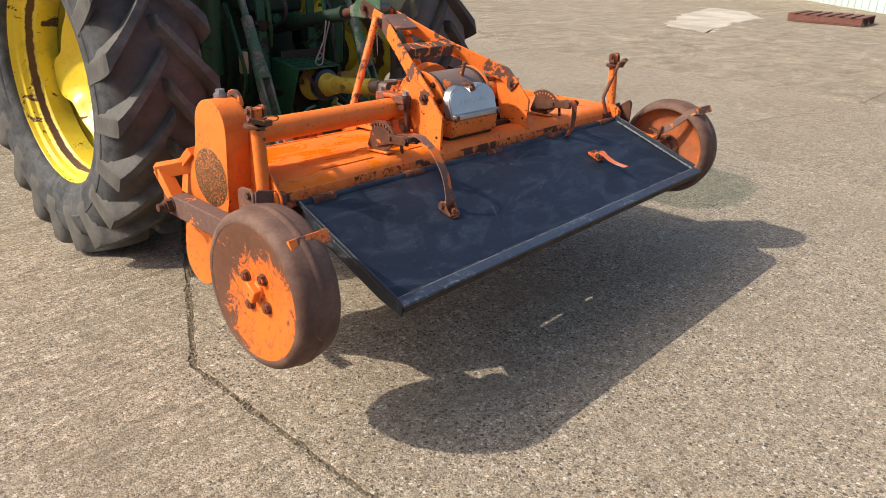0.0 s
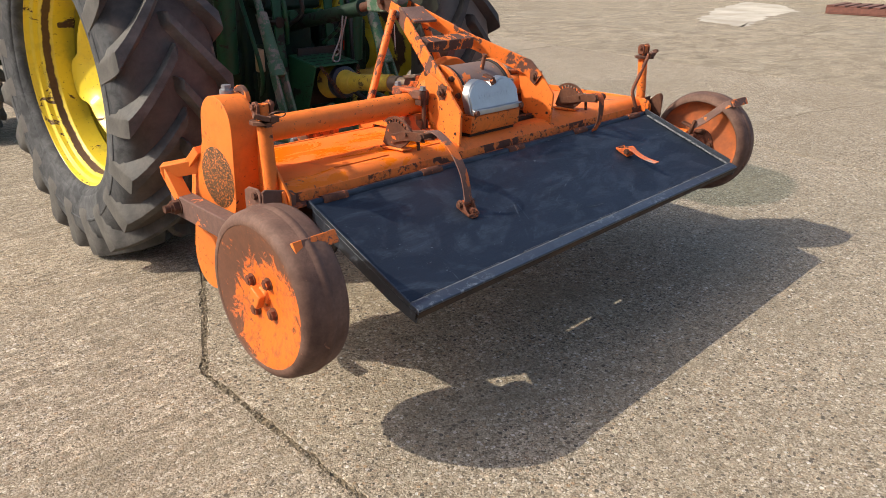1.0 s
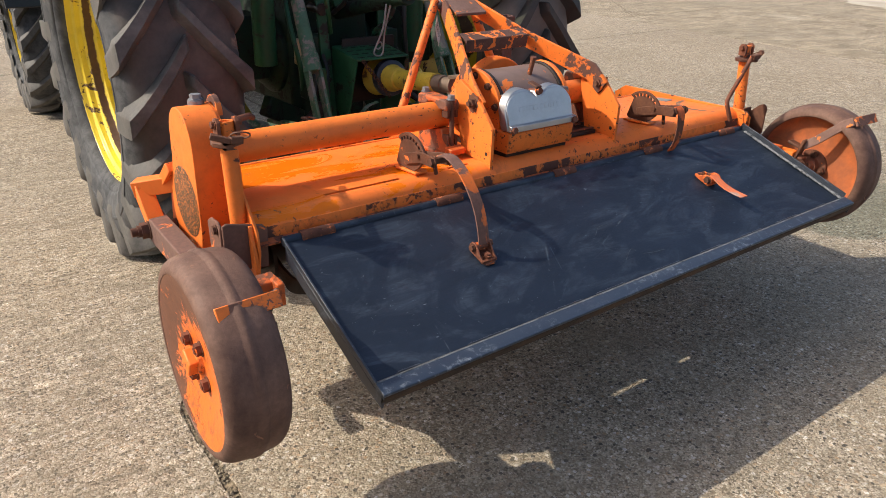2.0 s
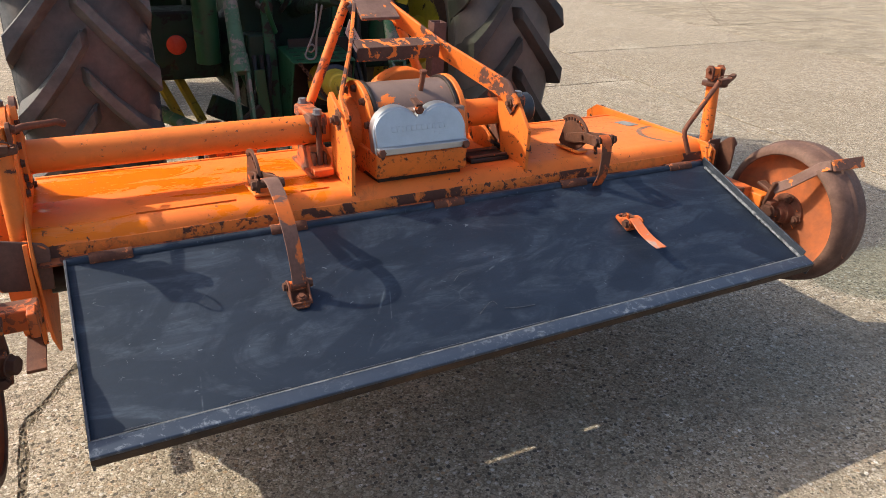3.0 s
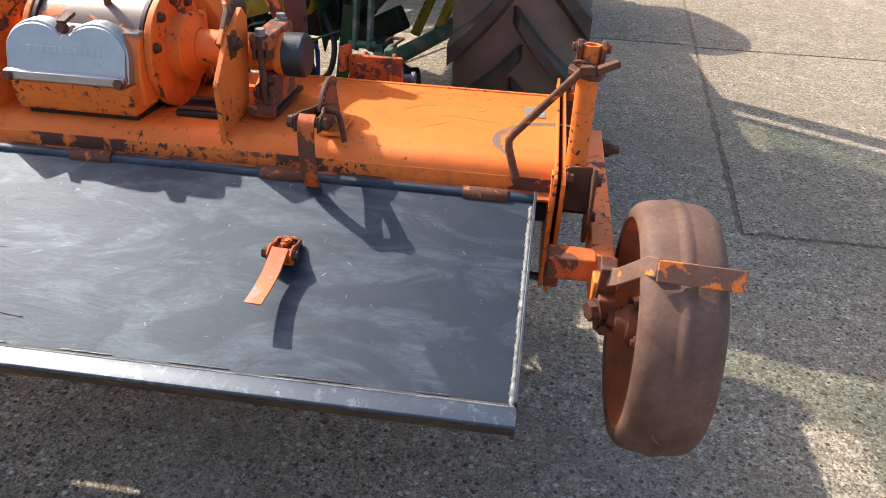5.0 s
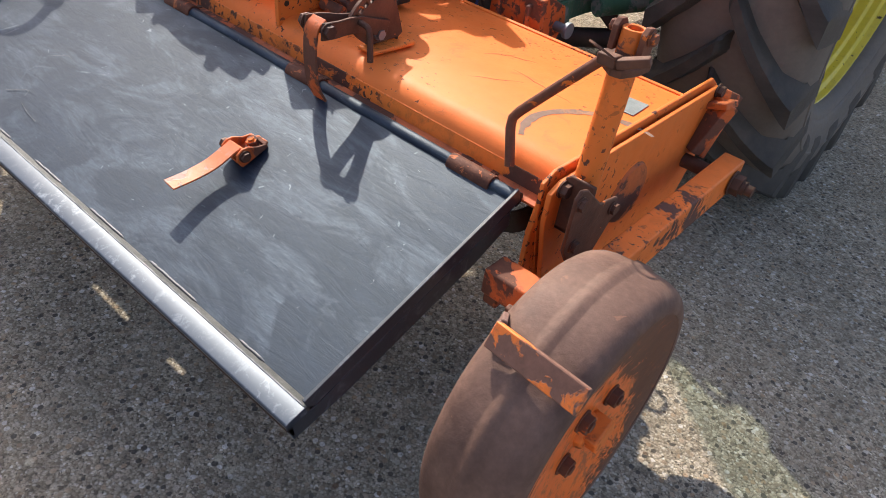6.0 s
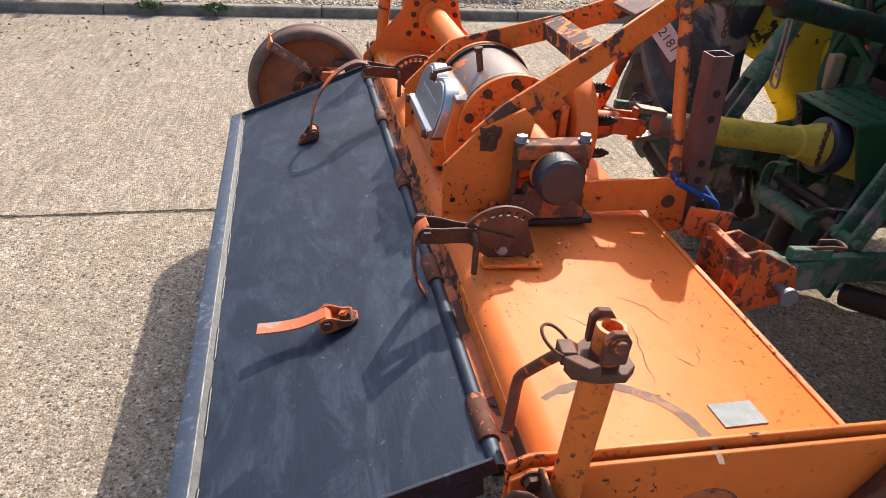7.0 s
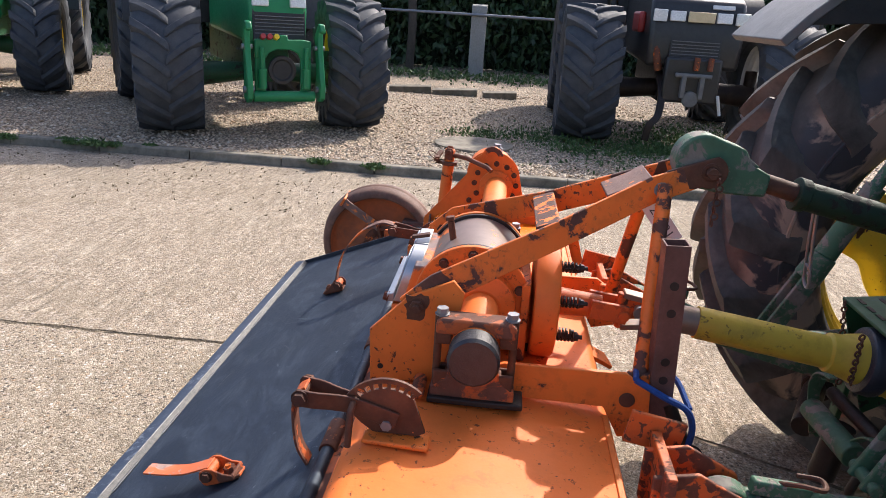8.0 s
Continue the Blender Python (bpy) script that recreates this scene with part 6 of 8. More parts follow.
def rim_mesh(rim, B, face, dish, lug_turn=0.0):
    """A steel rim with a lobed disc; face: the side of the deep dish along x."""
    bm = bmesh.new()
    pr = [(-0.82 * B, rim + 0.028), (-0.76 * B, rim + 0.012), (-0.70 * B, rim - 0.012), (-0.60 * B, rim - 0.016), (-0.56 * B, rim - 0.034), (-0.46 * B, rim - 0.036), (-0.42 * B, rim - 0.052), (-0.27 * B, rim - 0.056), (-0.22 * B, rim - 0.07), (0.22 * B, rim - 0.07), (0.27 * B, rim - 0.056), (0.42 * B, rim - 0.052), (0.46 * B, rim - 0.036), (0.56 * B, rim - 0.034), (0.60 * B, rim - 0.016), (0.70 * B, rim - 0.012), (0.76 * B, rim + 0.012), (0.82 * B, rim + 0.028)]
    lathe(bm, (0, 0, 0), (1, 0, 0), pr + [(x, r + 0.009) for x, r in pr[::-1]], 72, True)
    # disc: four broad lugs reach the rim, with open gaps between them
    seg = 96
    sheets = []
    for back in (0.0, 0.011):
        rings = []
        for f, d, pull in ((1.0, 0.020, 0.30), (0.88, 0.012, 0.24), (0.72, -0.020, 0.12), (0.55, -0.055, 0.0), (0.40, -0.065, 0.0), (0.22, -0.066, 0.0)):
            ring = []
            for i in range(seg):
                a = 2 * math.pi * i / seg
                lobe = 0.5 + 0.5 * math.tanh(2.6 * (math.cos(4 * (a - lug_turn)) - 0.42))
                r = (rim - 0.066) * f * (1 - pull * (1 - lobe))
                ring.append(bm.verts.new((face * (dish + d - back), r * math.cos(a), r * math.sin(a))))
            rings.append(ring)
        sheets.append(rings)
    for rings in sheets:
        for a, b in zip(rings, rings[1:]):
            for i in range(seg):
                bm.faces.new((a[i], a[(i + 1) % seg], b[(i + 1) % seg], b[i]))
    for k in (0, -1):
        a, b = sheets[0][k], sheets[1][k]
        for i in range(seg):
            bm.faces.new((a[i], a[(i + 1) % seg], b[(i + 1) % seg], b[i]))
    bmesh.ops.recalc_face_normals(bm, faces=bm.faces)
    return bm


# ---- the tractor that carries the rotavator ----
CX, AY, AZ = 2.495, 3.715, 0.852
tractor = thing("tractor", "green tractor with yellow wheels, grimy rear linkage", "tractor", at=(CX, 3.9, 0.0))
for s, mat_r in ((-1, rubber), (1, rubber_mud)):
    wx = CX + s * 0.895
    ty = part("rear_tyre", tyre_mesh(0.875, 0.240, 0.525, 0.050), mat_r, tractor, "large ribbed rear tyre, dusty", 0)
    add_lugs(ty, 0.875, 0.240, 20, rubber_lug if s < 0 else rubber_bar, lug=0.050)
    ty.location = (wx, AY, AZ)
    ty.rotation_euler = (radians(4 if s < 0 else 11), 0, 0)
    rm = part("rim", rim_mesh(0.525, 0.240, s, -0.035, radians(76)), rim_yellow, ty, "yellow wheel rim with rust streaks", 0.002)
    bm = bmesh.new()
    lathe(bm, (0, 0, 0), (s, 0, 0), [(-0.165, 0.11), (-0.115, 0.13), (-0.055, 0.12), (-0.015, 0.07), (-0.01, 0.0)], 32)
    part("hub", bm, rim_yellow, ty, bevel=0.003)
    for k in range(8):
        a = radians(45 * k)
        bm = bmesh.new()
        bolt(bm, (s * -0.105, 0.16 * math.cos(a), 0.16 * math.sin(a)), (s, 0, 0), 0.017, 0.02)
        part("wheel_nut", bm, rust_plain, ty, bevel=0)
    # plastic mudguard over the wheel
    bm = bmesh.new()
    pts = arc(AY, AZ, 1.06, 141, 60, 14) + arc(AY, AZ, 1.03, 60, 141, 14)
    prism(bm, pts, "x", wx - 0.26, wx + 0.26)
    part("mudguard", bm, grey_plastic, tractor, "faded grey plastic mudguard", 0.004)
    bm = bmesh.new()
    prism(bm, arc(AY, AZ, 1.03, 136, 60, 14) + [(AY + 0.4, 1.62), (AY - 0.3, 1.60)], "x", wx - s * 0.25, wx - s * 0.235)
    part("mudguard_skirt", bm, black_plastic, tractor, bevel=0.003)

bm = bmesh.new()
lathe(bm, (CX - 0.72, AY, AZ), (1, 0, 0), [(0, 0.0), (0, 0.12), (0.06, 0.12), (0.10, 0.085), (0.38, 0.10), (0.48, 0.20), (0.96, 0.20), (1.06, 0.10), (1.34, 0.085), (1.38, 0.12), (1.44, 0.12), (1.44, 0.0)], 36)
part("axle_housing", bm, green_dark, tractor, "grimy green axle housing, shade put into the colour", 0.004)
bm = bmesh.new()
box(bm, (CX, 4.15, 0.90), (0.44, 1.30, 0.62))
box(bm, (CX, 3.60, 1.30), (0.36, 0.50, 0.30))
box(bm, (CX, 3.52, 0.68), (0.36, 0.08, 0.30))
part("transmission", bm, green_dark, tractor, "oily green transmission housing, shade put into the colour", 0.02)
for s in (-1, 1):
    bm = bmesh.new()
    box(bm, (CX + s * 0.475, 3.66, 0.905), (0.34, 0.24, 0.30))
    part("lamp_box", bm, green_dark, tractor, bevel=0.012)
    bm = bmesh.new()
    lathe(bm, (CX + s * 0.505, 3.54, 0.912), (0, -1, 0), [(0, 0.043), (0.008, 0.043), (0.012, 0.036), (0.012, 0.0)], 28)
    part("reflector", bm, red_lens, tractor, "round red reflector", 0)
    # yellow stay under the lamp box
    for dx in (0.0, 0.09):
        bm = bmesh.new()
        beam(bm, (CX + s * (0.60 - dx), 3.62, 0.76), (CX + s * (0.52 - dx), 3.52, 0.56), 0.045, 0.02)
        part("step_stay", bm, yellow_dull, tractor, bevel=0.003)
    # lift arm, lift rod with its fork, lower link
    bm = bmesh.new()
    beam(bm, (CX + s * 0.20, 3.60, 1.36), (CX + s * 0.335, 3.17, 1.31), 0.05, 0.09)
    part("lift_arm", bm, green, tractor, bevel=0.008)
    top, mid, low = Vector((CX + s * 0.335, 3.18, 1.30)), Vector((CX + s * 0.338, 3.03, 0.95)), Vector((CX + s * 0.350, 2.90, 0.665))
    bm = bmesh.new()
    rod(bm, top, top.lerp(mid, 0.55), 0.018, seg=14)
    rod(bm, top.lerp(mid, 0.4), mid, 0.028, 0.032, seg=18)
    rod(bm, mid, mid.lerp(low, 0.25), 0.036, 0.040, seg=18)
    beam(bm, mid.lerp(low, 0.2) + Vector((-0.026, 0, 0)), low + Vector((-0.026, 0, 0)), 0.014, 0.05, (0, 1, 0))
    beam(bm, mid.lerp(low, 0.2) + Vector((0.026, 0, 0)), low + Vector((0.026, 0, 0)), 0.014, 0.05, (0, 1, 0))
    rod(bm, low + Vector((-0.05, 0, 0.02)), low + Vector((0.05, 0, 0.02)), 0.014, seg=12)
    part("lift_rod", bm, green_old, tractor, "worn green lift rod with a forked end", 0.003)
    bm = bmesh.new()
    pts = [(CX + s * 0.30, 3.62, 0.50), (CX + s * 0.34, 3.25, 0.57), (CX + s * 0.42, 2.85, 0.64), (CX + s * 0.505, 2.66, 0.685)]
    strip(bm, pts, 0.075, 0.030, (0, 0, 1))
    part("lower_link", bm, green_old, tractor, "worn green lower link arm", 0.004)
    bm = bmesh.new()
    lathe(bm, (CX + s * 0.505 - 0.028, 2.565, 0.69), (1, 0, 0), [(0, 0.018), (0, 0.048), (0.008, 0.056), (0.048, 0.056), (0.056, 0.048), (0.056, 0.018)], 28, True)
    beam(bm, (CX + s * 0.505, 2.60, 0.69), (CX + s * 0.50, 2.70, 0.688), 0.042, 0.075)
    beam(bm, (CX + s * 0.505, 2.61, 0.745), (CX + s * 0.50, 2.72, 0.735), 0.026, 0.03)
    part("link_hook", bm, green_old, tractor, "claw end of the lower link", 0.005)
    bm = bmesh.new()
    hose(bm, [(CX + s * 0.50, 2.66, 0.75), (CX + s * 0.53, 2.69, 0.77), (CX + s * 0.53, 2.73, 0.765), (CX + s * 0.49, 2.74, 0.76), (CX + s * 0.48, 2.70, 0.758)], 0.005, 8)
    part("hook_latch", bm, rust_plain, tractor, "bent steel latch", 0)
    # stabiliser
    bm = bmesh.new()
    rod(bm, (CX + s * 0.62, 3.50, 0.62), (CX + s * 0.45, 2.98, 0.62), 0.030, seg=16)
    rod(bm, (CX + s * 0.66, 3.60, 0.62), (CX + s * 0.61, 3.47, 0.62), 0.042, seg=16)
    part("stabiliser", bm, green_old, tractor, "green stabiliser tube", 0.002)
    bm = bmesh.new()
    beam(bm, (CX + s * 0.165, 3.28, 1.42), (CX + s * 0.150, 3.22, 0.60), 0.05, 0.014, (0, 1, 0))
    part("draft_plate", bm, green, tractor, "upright green plate", 0.003)
    bm = bmesh.new()
    rod(bm, (CX + s * 0.40, 3.36, 0.86), (CX + s * 0.40, 3.34, 1.26), 0.052, seg=24)
    rod(bm, (CX + s * 0.40, 3.34, 1.26), (CX + s * 0.40, 3.33, 1.50), 0.022, seg=16)
    part("lift_cylinder", bm, green, tractor, "green lift cylinder", 0.003)
    bm = bmesh.new()
    beam(bm, (CX + s * 0.40, 3.42, 0.66), (CX + s * 0.20, 3.48, 0.55), 0.06, 0.10)
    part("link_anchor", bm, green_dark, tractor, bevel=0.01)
bm = bmesh.new()
rod(bm, (CX - 0.40, 3.33, 1.30), (CX - 0.40, 3.325, 1.52), 0.0235, seg=16)
part("cylinder_rod", bm, rusty("copper_brown_rod", (0.22, 0.09, 0.05), (0.35, 0.15, 0.08), 0.4), tractor, "copper-brown cylinder rod", 0)

# cab with tinted glass
glass = Mat("tinted_cab_glass", 0.08)
tr_ = glass.t.nodes.new("ShaderNodeBsdfTransparent")
tr_.inputs[0].default_value = (0.70, 0.77, 0.70, 1)
mx_ = glass.t.nodes.new("ShaderNodeMixShader")
mx_.inputs[0].default_value = 0.08
glass.colour((0.02, 0.03, 0.03))
glass.t.links.new(tr_.outputs[0], mx_.inputs[1])
glass.t.links.new(glass.b.outputs[0], mx_.inputs[2])
for node in glass.t.nodes:
    if node.bl_idname == "ShaderNodeOutputMaterial":
        glass.t.links.new(mx_.outputs[0], node.inputs[0])
bm = bmesh.new()
prism(bm, [(CX - 0.54, 3.78), (CX + 0.46, 3.78), (CX + 0.57, 3.95), (CX + 0.66, 4.60), (CX + 0.68, 5.30), (CX - 0.66, 5.30), (CX - 0.64, 3.92)], "z", 2.80, 2.93)
part("cab_roof", bm, fresh_green, tractor, bevel=0.03)
# Front of the tractor, out of view: simple shapes added for the shade they cast.
bm = bmesh.new()
box(bm, (CX, 6.1, 0.95), (0.50, 2.5, 0.62))
part("engine", bm, green_dark, tractor, bevel=0.03)
bm = bmesh.new()
prism(bm, [(5.32, 1.15), (5.32, 1.80), (7.0, 1.66), (7.55, 1.50), (7.6, 1.10)], "x", CX - 0.36, CX + 0.36)
part("bonnet", bm, fresh_green, tractor, bevel=0.05)
for s in (-1, 1):
    bm = bmesh.new()
    box(bm, (CX + s * 0.55, 4.72, 0.85), (0.40, 0.85, 0.52))
    part("fuel_tank" if s < 0 else "battery_box", bm, green_dark, tractor, bevel=0.04)
    ft = part("front_tyre", tyre_mesh(0.62, 0.20, 0.36, 0.03, 64), rubber, tractor, bevel=0)
    add_lugs(ft, 0.62, 0.20, 18, rubber_lug, 0.03, 0.36, 0.08)
    ft.location = (CX + s * 0.86, 6.85, 0.61)
    part("rim", rim_mesh(0.36, 0.20, s, -0.05), rim_yellow, ft, bevel=0)
bm = bmesh.new()
rod(bm, (CX - 0.7, 6.85, 0.60), (CX + 0.7, 6.85, 0.60), 0.09, seg=18)
part("front_axle", bm, green_dark, tractor, bevel=0)
for s in (-1, 1):
    bm = bmesh.new()
    prism(bm, arc(6.85, 0.61, 0.80, 160, 30, 12) + arc(6.85, 0.61, 0.775, 30, 160, 12), "x", CX + s * 0.90 - 0.22, CX + s * 0.90 + 0.22)
    part("front_mudguard", bm, black_plastic, tractor, bevel=0.004)
    bm = bmesh.new()
    beam(bm, (CX + s * 0.72, 6.85, 0.75), (CX + s * 0.72, 6.85, 1.39), 0.05, 0.05, (0, 1, 0))
    part("mudguard_stay", bm, black_paint, tractor, bevel=0.003)
bm = bmesh.new()
rod(bm, (CX + 0.56, 5.50, 1.15), (CX + 0.56, 5.44, 2.90), 0.075, seg=20)
rod(bm, (CX + 0.56, 5.44, 2.90), (CX + 0.56, 5.40, 3.15), 0.035, seg=14)
part("exhaust_stack", bm, iron_dark, tractor, "dark exhaust stack beside the cab", 0.004)
bm = bmesh.new()
box(bm, (CX, 4.35, 1.52), (1.0, 1.75, 0.20))
part("cab_floor", bm, green_dark, tractor, bevel=0.02)
for s in (-1, 1):
    for y0, y1 in ((3.50, 3.80), (4.10, 4.10), (5.28, 5.20)):
        bm = bmesh.new()
        beam(bm, (CX + s * 0.55, y0, 1.45), (CX + s * (0.50 if y0 < 4 else 0.66), y1, 2.82), 0.06, 0.06, (0, 1, 0))
        part("cab_post", bm, black_paint, tractor, bevel=0.006)
    bm = bmesh.new()
    prism(bm, [(3.54, 1.62), (4.08, 1.62), (4.08, 2.78), (3.80, 2.78)], "x", CX + s * 0.55, CX + s * 0.556)
    part("side_window", bm, glass.m, tractor, "tinted cab glass", 0)
    bm = bmesh.new()
    prism(bm, [(4.94, 1.62), (5.22, 1.62), (5.16, 2.78), (4.94, 2.78)], "x", CX + s * 0.60, CX + s * 0.606)
    part("side_window", bm, glass.m, tractor, bevel=0)
    bm = bmesh.new()
    prism(bm, [(4.14, 1.62), (4.935, 1.62), (4.935, 2.78), (4.14, 2.78)], "x", CX + s * 0.59, CX + s * 0.61)
    part("door_panel", bm, green_dark, tractor, bevel=0.003)
bm = bmesh.new()
prism(bm, [(CX - 0.80, 3.77), (CX - 0.80, 3.40), (CX - 0.70, 3.25), (CX - 0.47, 3.14), (CX - 0.24, 3.13), (CX + 0.03, 3.18), (CX + 0.17, 3.27), (CX + 0.27, 3.39), (CX + 0.32, 3.58), (CX + 0.32, 3.77)], "z", 2.80, 2.806)
part("roof_window", bm, glass.m, tractor, "tinted glass hatch behind the roof", 0)
for z0, z1, y0, y1 in ((1.62, 2.40, 3.48, 3.36), (1.62, 2.80, 5.27, 5.20)):
    bm = bmesh.new()
    vs = [bm.verts.new((CX + sx * (0.54 if z == z0 else 0.63), (y0 if z == z0 else y1) + dy, z)) for dy in (0, 0.006) for sx, z in ((-1, z0), (1, z0), (1, z1), (-1, z1))]
    for f in ((3, 2, 1, 0), (4, 5, 6, 7), (0, 1, 5, 4), (1, 2, 6, 5), (2, 3, 7, 6), (3, 0, 4, 7)):
        bm.faces.new([vs[i] for i in f])
    part("rear_window" if y0 < 4 else "windscreen", bm, glass.m, tractor, "tinted cab glass", 0)

# hydraulic couplings, pipes and hoses across the back
for k in range(5):
    x = CX - 0.16 + 0.085 * k
    bm = bmesh.new()
    rod(bm, (x, 3.36, 1.10 + 0.03 * (k % 2)), (x, 3.24, 1.10 + 0.03 * (k % 2)), 0.021, seg=14)
    rod(bm, (x, 3.26, 1.10 + 0.03 * (k % 2)), (x, 3.235, 1.10 + 0.03 * (k % 2)), 0.027, seg=14)
    part("coupling", bm, green if k % 2 else iron_dark, tractor, "hydraulic coupling", 0.001)
hose_runs = (
    [(2.32, 3.30, 1.36), (2.30, 3.17, 1.30), (2.31, 3.14, 1.12), (2.36, 3.22, 1.00)],
    [(2.36, 3.30, 1.38), (2.37, 3.15, 1.30), (2.40, 3.13, 1.16), (2.40, 3.26, 1.08)],
    [(2.58, 3.30, 1.36), (2.62, 3.14, 1.28), (2.64, 3.12, 1.10), (2.60, 3.24, 0.98)],
    [(2.68, 3.34, 1.30), (2.72, 3.18, 1.20), (2.71, 3.14, 1.00), (2.76, 3.20, 0.80), (2.80, 3.30, 0.70)],
    [(2.22, 3.40, 1.20), (2.18, 3.26, 1.05), (2.20, 3.22, 0.86), (2.26, 3.34, 0.72)],
    [(2.66, 3.06, 0.74), (2.72, 2.98, 0.66), (2.70, 2.96, 0.55), (2.60, 3.05, 0.48)],
)
for k, run in enumerate(hose_runs):
    bm = bmesh.new()
    hose(bm, run, 0.011, 10)
    part("hose", bm, black_plastic if k % 2 else green, tractor, bevel=0)
bm = bmesh.new()
hose(bm, [(2.436, 2.852, 1.155), (2.425, 2.862, 1.06), (2.396, 2.882, 0.975), (2.392, 2.886, 0.952), (2.412, 2.886, 0.940), (2.432, 2.882, 0.955), (2.436, 2.870, 1.04), (2.456, 2.852, 1.15)], 0.0042, 8)
hose(bm, [(2.400, 2.880, 0.990), (2.416, 2.874, 1.000), (2.428, 2.880, 0.985), (2.416, 2.890, 0.968), (2.402, 2.886, 0.975)], 0.0036, 8)
part("wire_handle", bm, zinc, tractor, "bent wire handle hanging from the top link", 0)
bm = bmesh.new()
rod(bm, (2.362, 2.998, 0.574), (2.604, 3.006, 0.582), 0.031, seg=22)
part("drawbar_tube", bm, green_old, tractor, "worn pale green cross tube", 0.003)
bm = bmesh.new()
rod(bm, (2.345, 3.05, 0.62), (2.63, 3.06, 0.63), 0.018, seg=16)
rod(bm, (2.49, 3.00, 0.45), (2.49, 3.02, 0.60), 0.035, seg=18)
part("drawbar_pin", bm, iron_dark, tractor, "dark oily drawbar pin", 0.002)
for run in ([(2.46, 2.988, 0.715), (2.40, 2.982, 0.700), (2.366, 2.986, 0.655), (2.356, 3.0, 0.59), (2.362, 3.02, 0.50)], [(2.352, 3.01, 0.66), (2.336, 3.01, 0.61), (2.335, 3.02, 0.55), (2.35, 3.03, 0.48)], [(2.60, 3.0, 0.625), (2.655, 2.992, 0.668), (2.705, 2.99, 0.690), (2.735, 3.0, 0.70)]):
    bm = bmesh.new()
    strip(bm, run, 0.026, 0.005, (0, 1, 0))
    part("bent_bracket", bm, green_old, tractor, "bent flat bracket, paint worn pale", 0.001)
for x0, y0, x1, y1, z0, z1 in ((2.72, 3.02, 2.76, 3.06, 0.42, 0.78), (2.28, 3.10, 2.26, 3.14, 0.46, 0.86)):
    bm = bmesh.new()
    beam(bm, (x0, y0, z0), (x1, y1, z1), 0.045, 0.016, (0, 1, 0))
    part("frame_plate", bm, green, tractor, "dark green frame plate", 0.003)
bm = bmesh.new()
box(bm, (2.55, 3.21, 0.82), (0.28, 0.012, 0.30))
part("guard_back", bm, iron_dark, tractor, "oily black plate behind the shaft guard", 0.002)
bm = bmesh.new()
box(bm, (2.205, 3.24, 0.925), (0.032, 0.05, 0.115))
part("brake_box", bm, speckled("cream_paint", (0.42, 0.30, 0.16), (0.55, 0.42, 0.26), 0.5), tractor, "small cream box", 0.008)

# levers and rods under the lift arms, black with grease
for s in (-1, 1):
    bm = bmesh.new()
    strip(bm, [(CX + s * 0.50, 3.18, 0.47), (CX + s * 0.42, 3.14, 0.55), (CX + s * 0.33, 3.10, 0.64), (CX + s * 0.24, 3.12, 0.70)], 0.05, 0.03, (0, 0, 1))
    part("rocker_arm", bm, iron_dark, tractor, "greasy black rocker arm", 0.006)
    bm = bmesh.new()
    rod(bm, (CX + s * 0.47, 3.16, 0.48), (CX + s * 0.26, 3.05, 0.44), 0.034, seg=16)
    lathe(bm, (CX + s * 0.48, 3.17, 0.48), (s, 0.4, 0), [(-0.04, 0.0), (-0.04, 0.048), (0.03, 0.048), (0.03, 0.0)], 18)
    part("check_rod", bm, iron_dark, tractor, "greasy black check rod", 0.003)
    bm = bmesh.new()
    box(bm, (CX + s * 0.20, 3.30, 0.84), (0.10, 0.10, 0.30))
    part("valve_block", bm, green_dark, tractor, "grimy green valve block, shade put into the colour", 0.012)
    for k in range(3):
        bm = bmesh.new()
        hose(bm, [(CX + s * (0.17 + 0.03 * k), 3.24, 0.90), (CX + s * (0.18 + 0.03 * k), 3.18, 0.84 - 0.03 * k), (CX + s * (0.19 + 0.03 * k), 3.17, 0.74), (CX + s * (0.16 + 0.03 * k), 3.24, 0.60)], 0.010, 8)
        part("hose", bm, iron_dark if k % 2 else black_plastic, tractor, bevel=0)

# shaft guard: perforated green sheet over the power take-off
bm = bmesh.new()
prism(bm, [(3.00, 0.900), (3.24, 0.930), (3.24, 0.938), (3.00, 0.908)], "x", 2.372, 2.642)
prism(bm, [(3.00, 0.905), (3.24, 0.935), (3.24, 0.66), (3.12, 0.58)], "x", 2.636, 2.644)
prism(bm, [(3.00, 0.905), (3.24, 0.935), (3.24, 0.66), (3.12, 0.58)], "x", 2.370, 2.378)
guard = part("shaft_guard", bm, green, tractor, "green shaft guard with slots", 0.002)
for i in range(5):
    for j in range(4):
        bm = bmesh.new()
        box(bm, (2.41 + 0.05 * i, 3.03 + 0.052 * j, 0.9125 + 0.0065 * j), (0.034, 0.010, 0.0018), (7, 0, 0))
        part("guard_slot", bm, iron_dark, guard, bevel=0)
bm = bmesh.new()
for k in range(14):
    p = Vector((2.40 + 0.009 * k, 2.995 - 0.002 * k, 0.90 - 0.0125 * k))
    lathe(bm, p, (1, 0.2, 0) if k % 2 else (0.2, 1, 0), [(-0.0018, 0.009), (0.0018, 0.009), (0.0018, 0.0055), (-0.0018, 0.0055)], 10, True)
part("guard_chain", bm, rust_plain, tractor, "small hanging steel chain", 0)

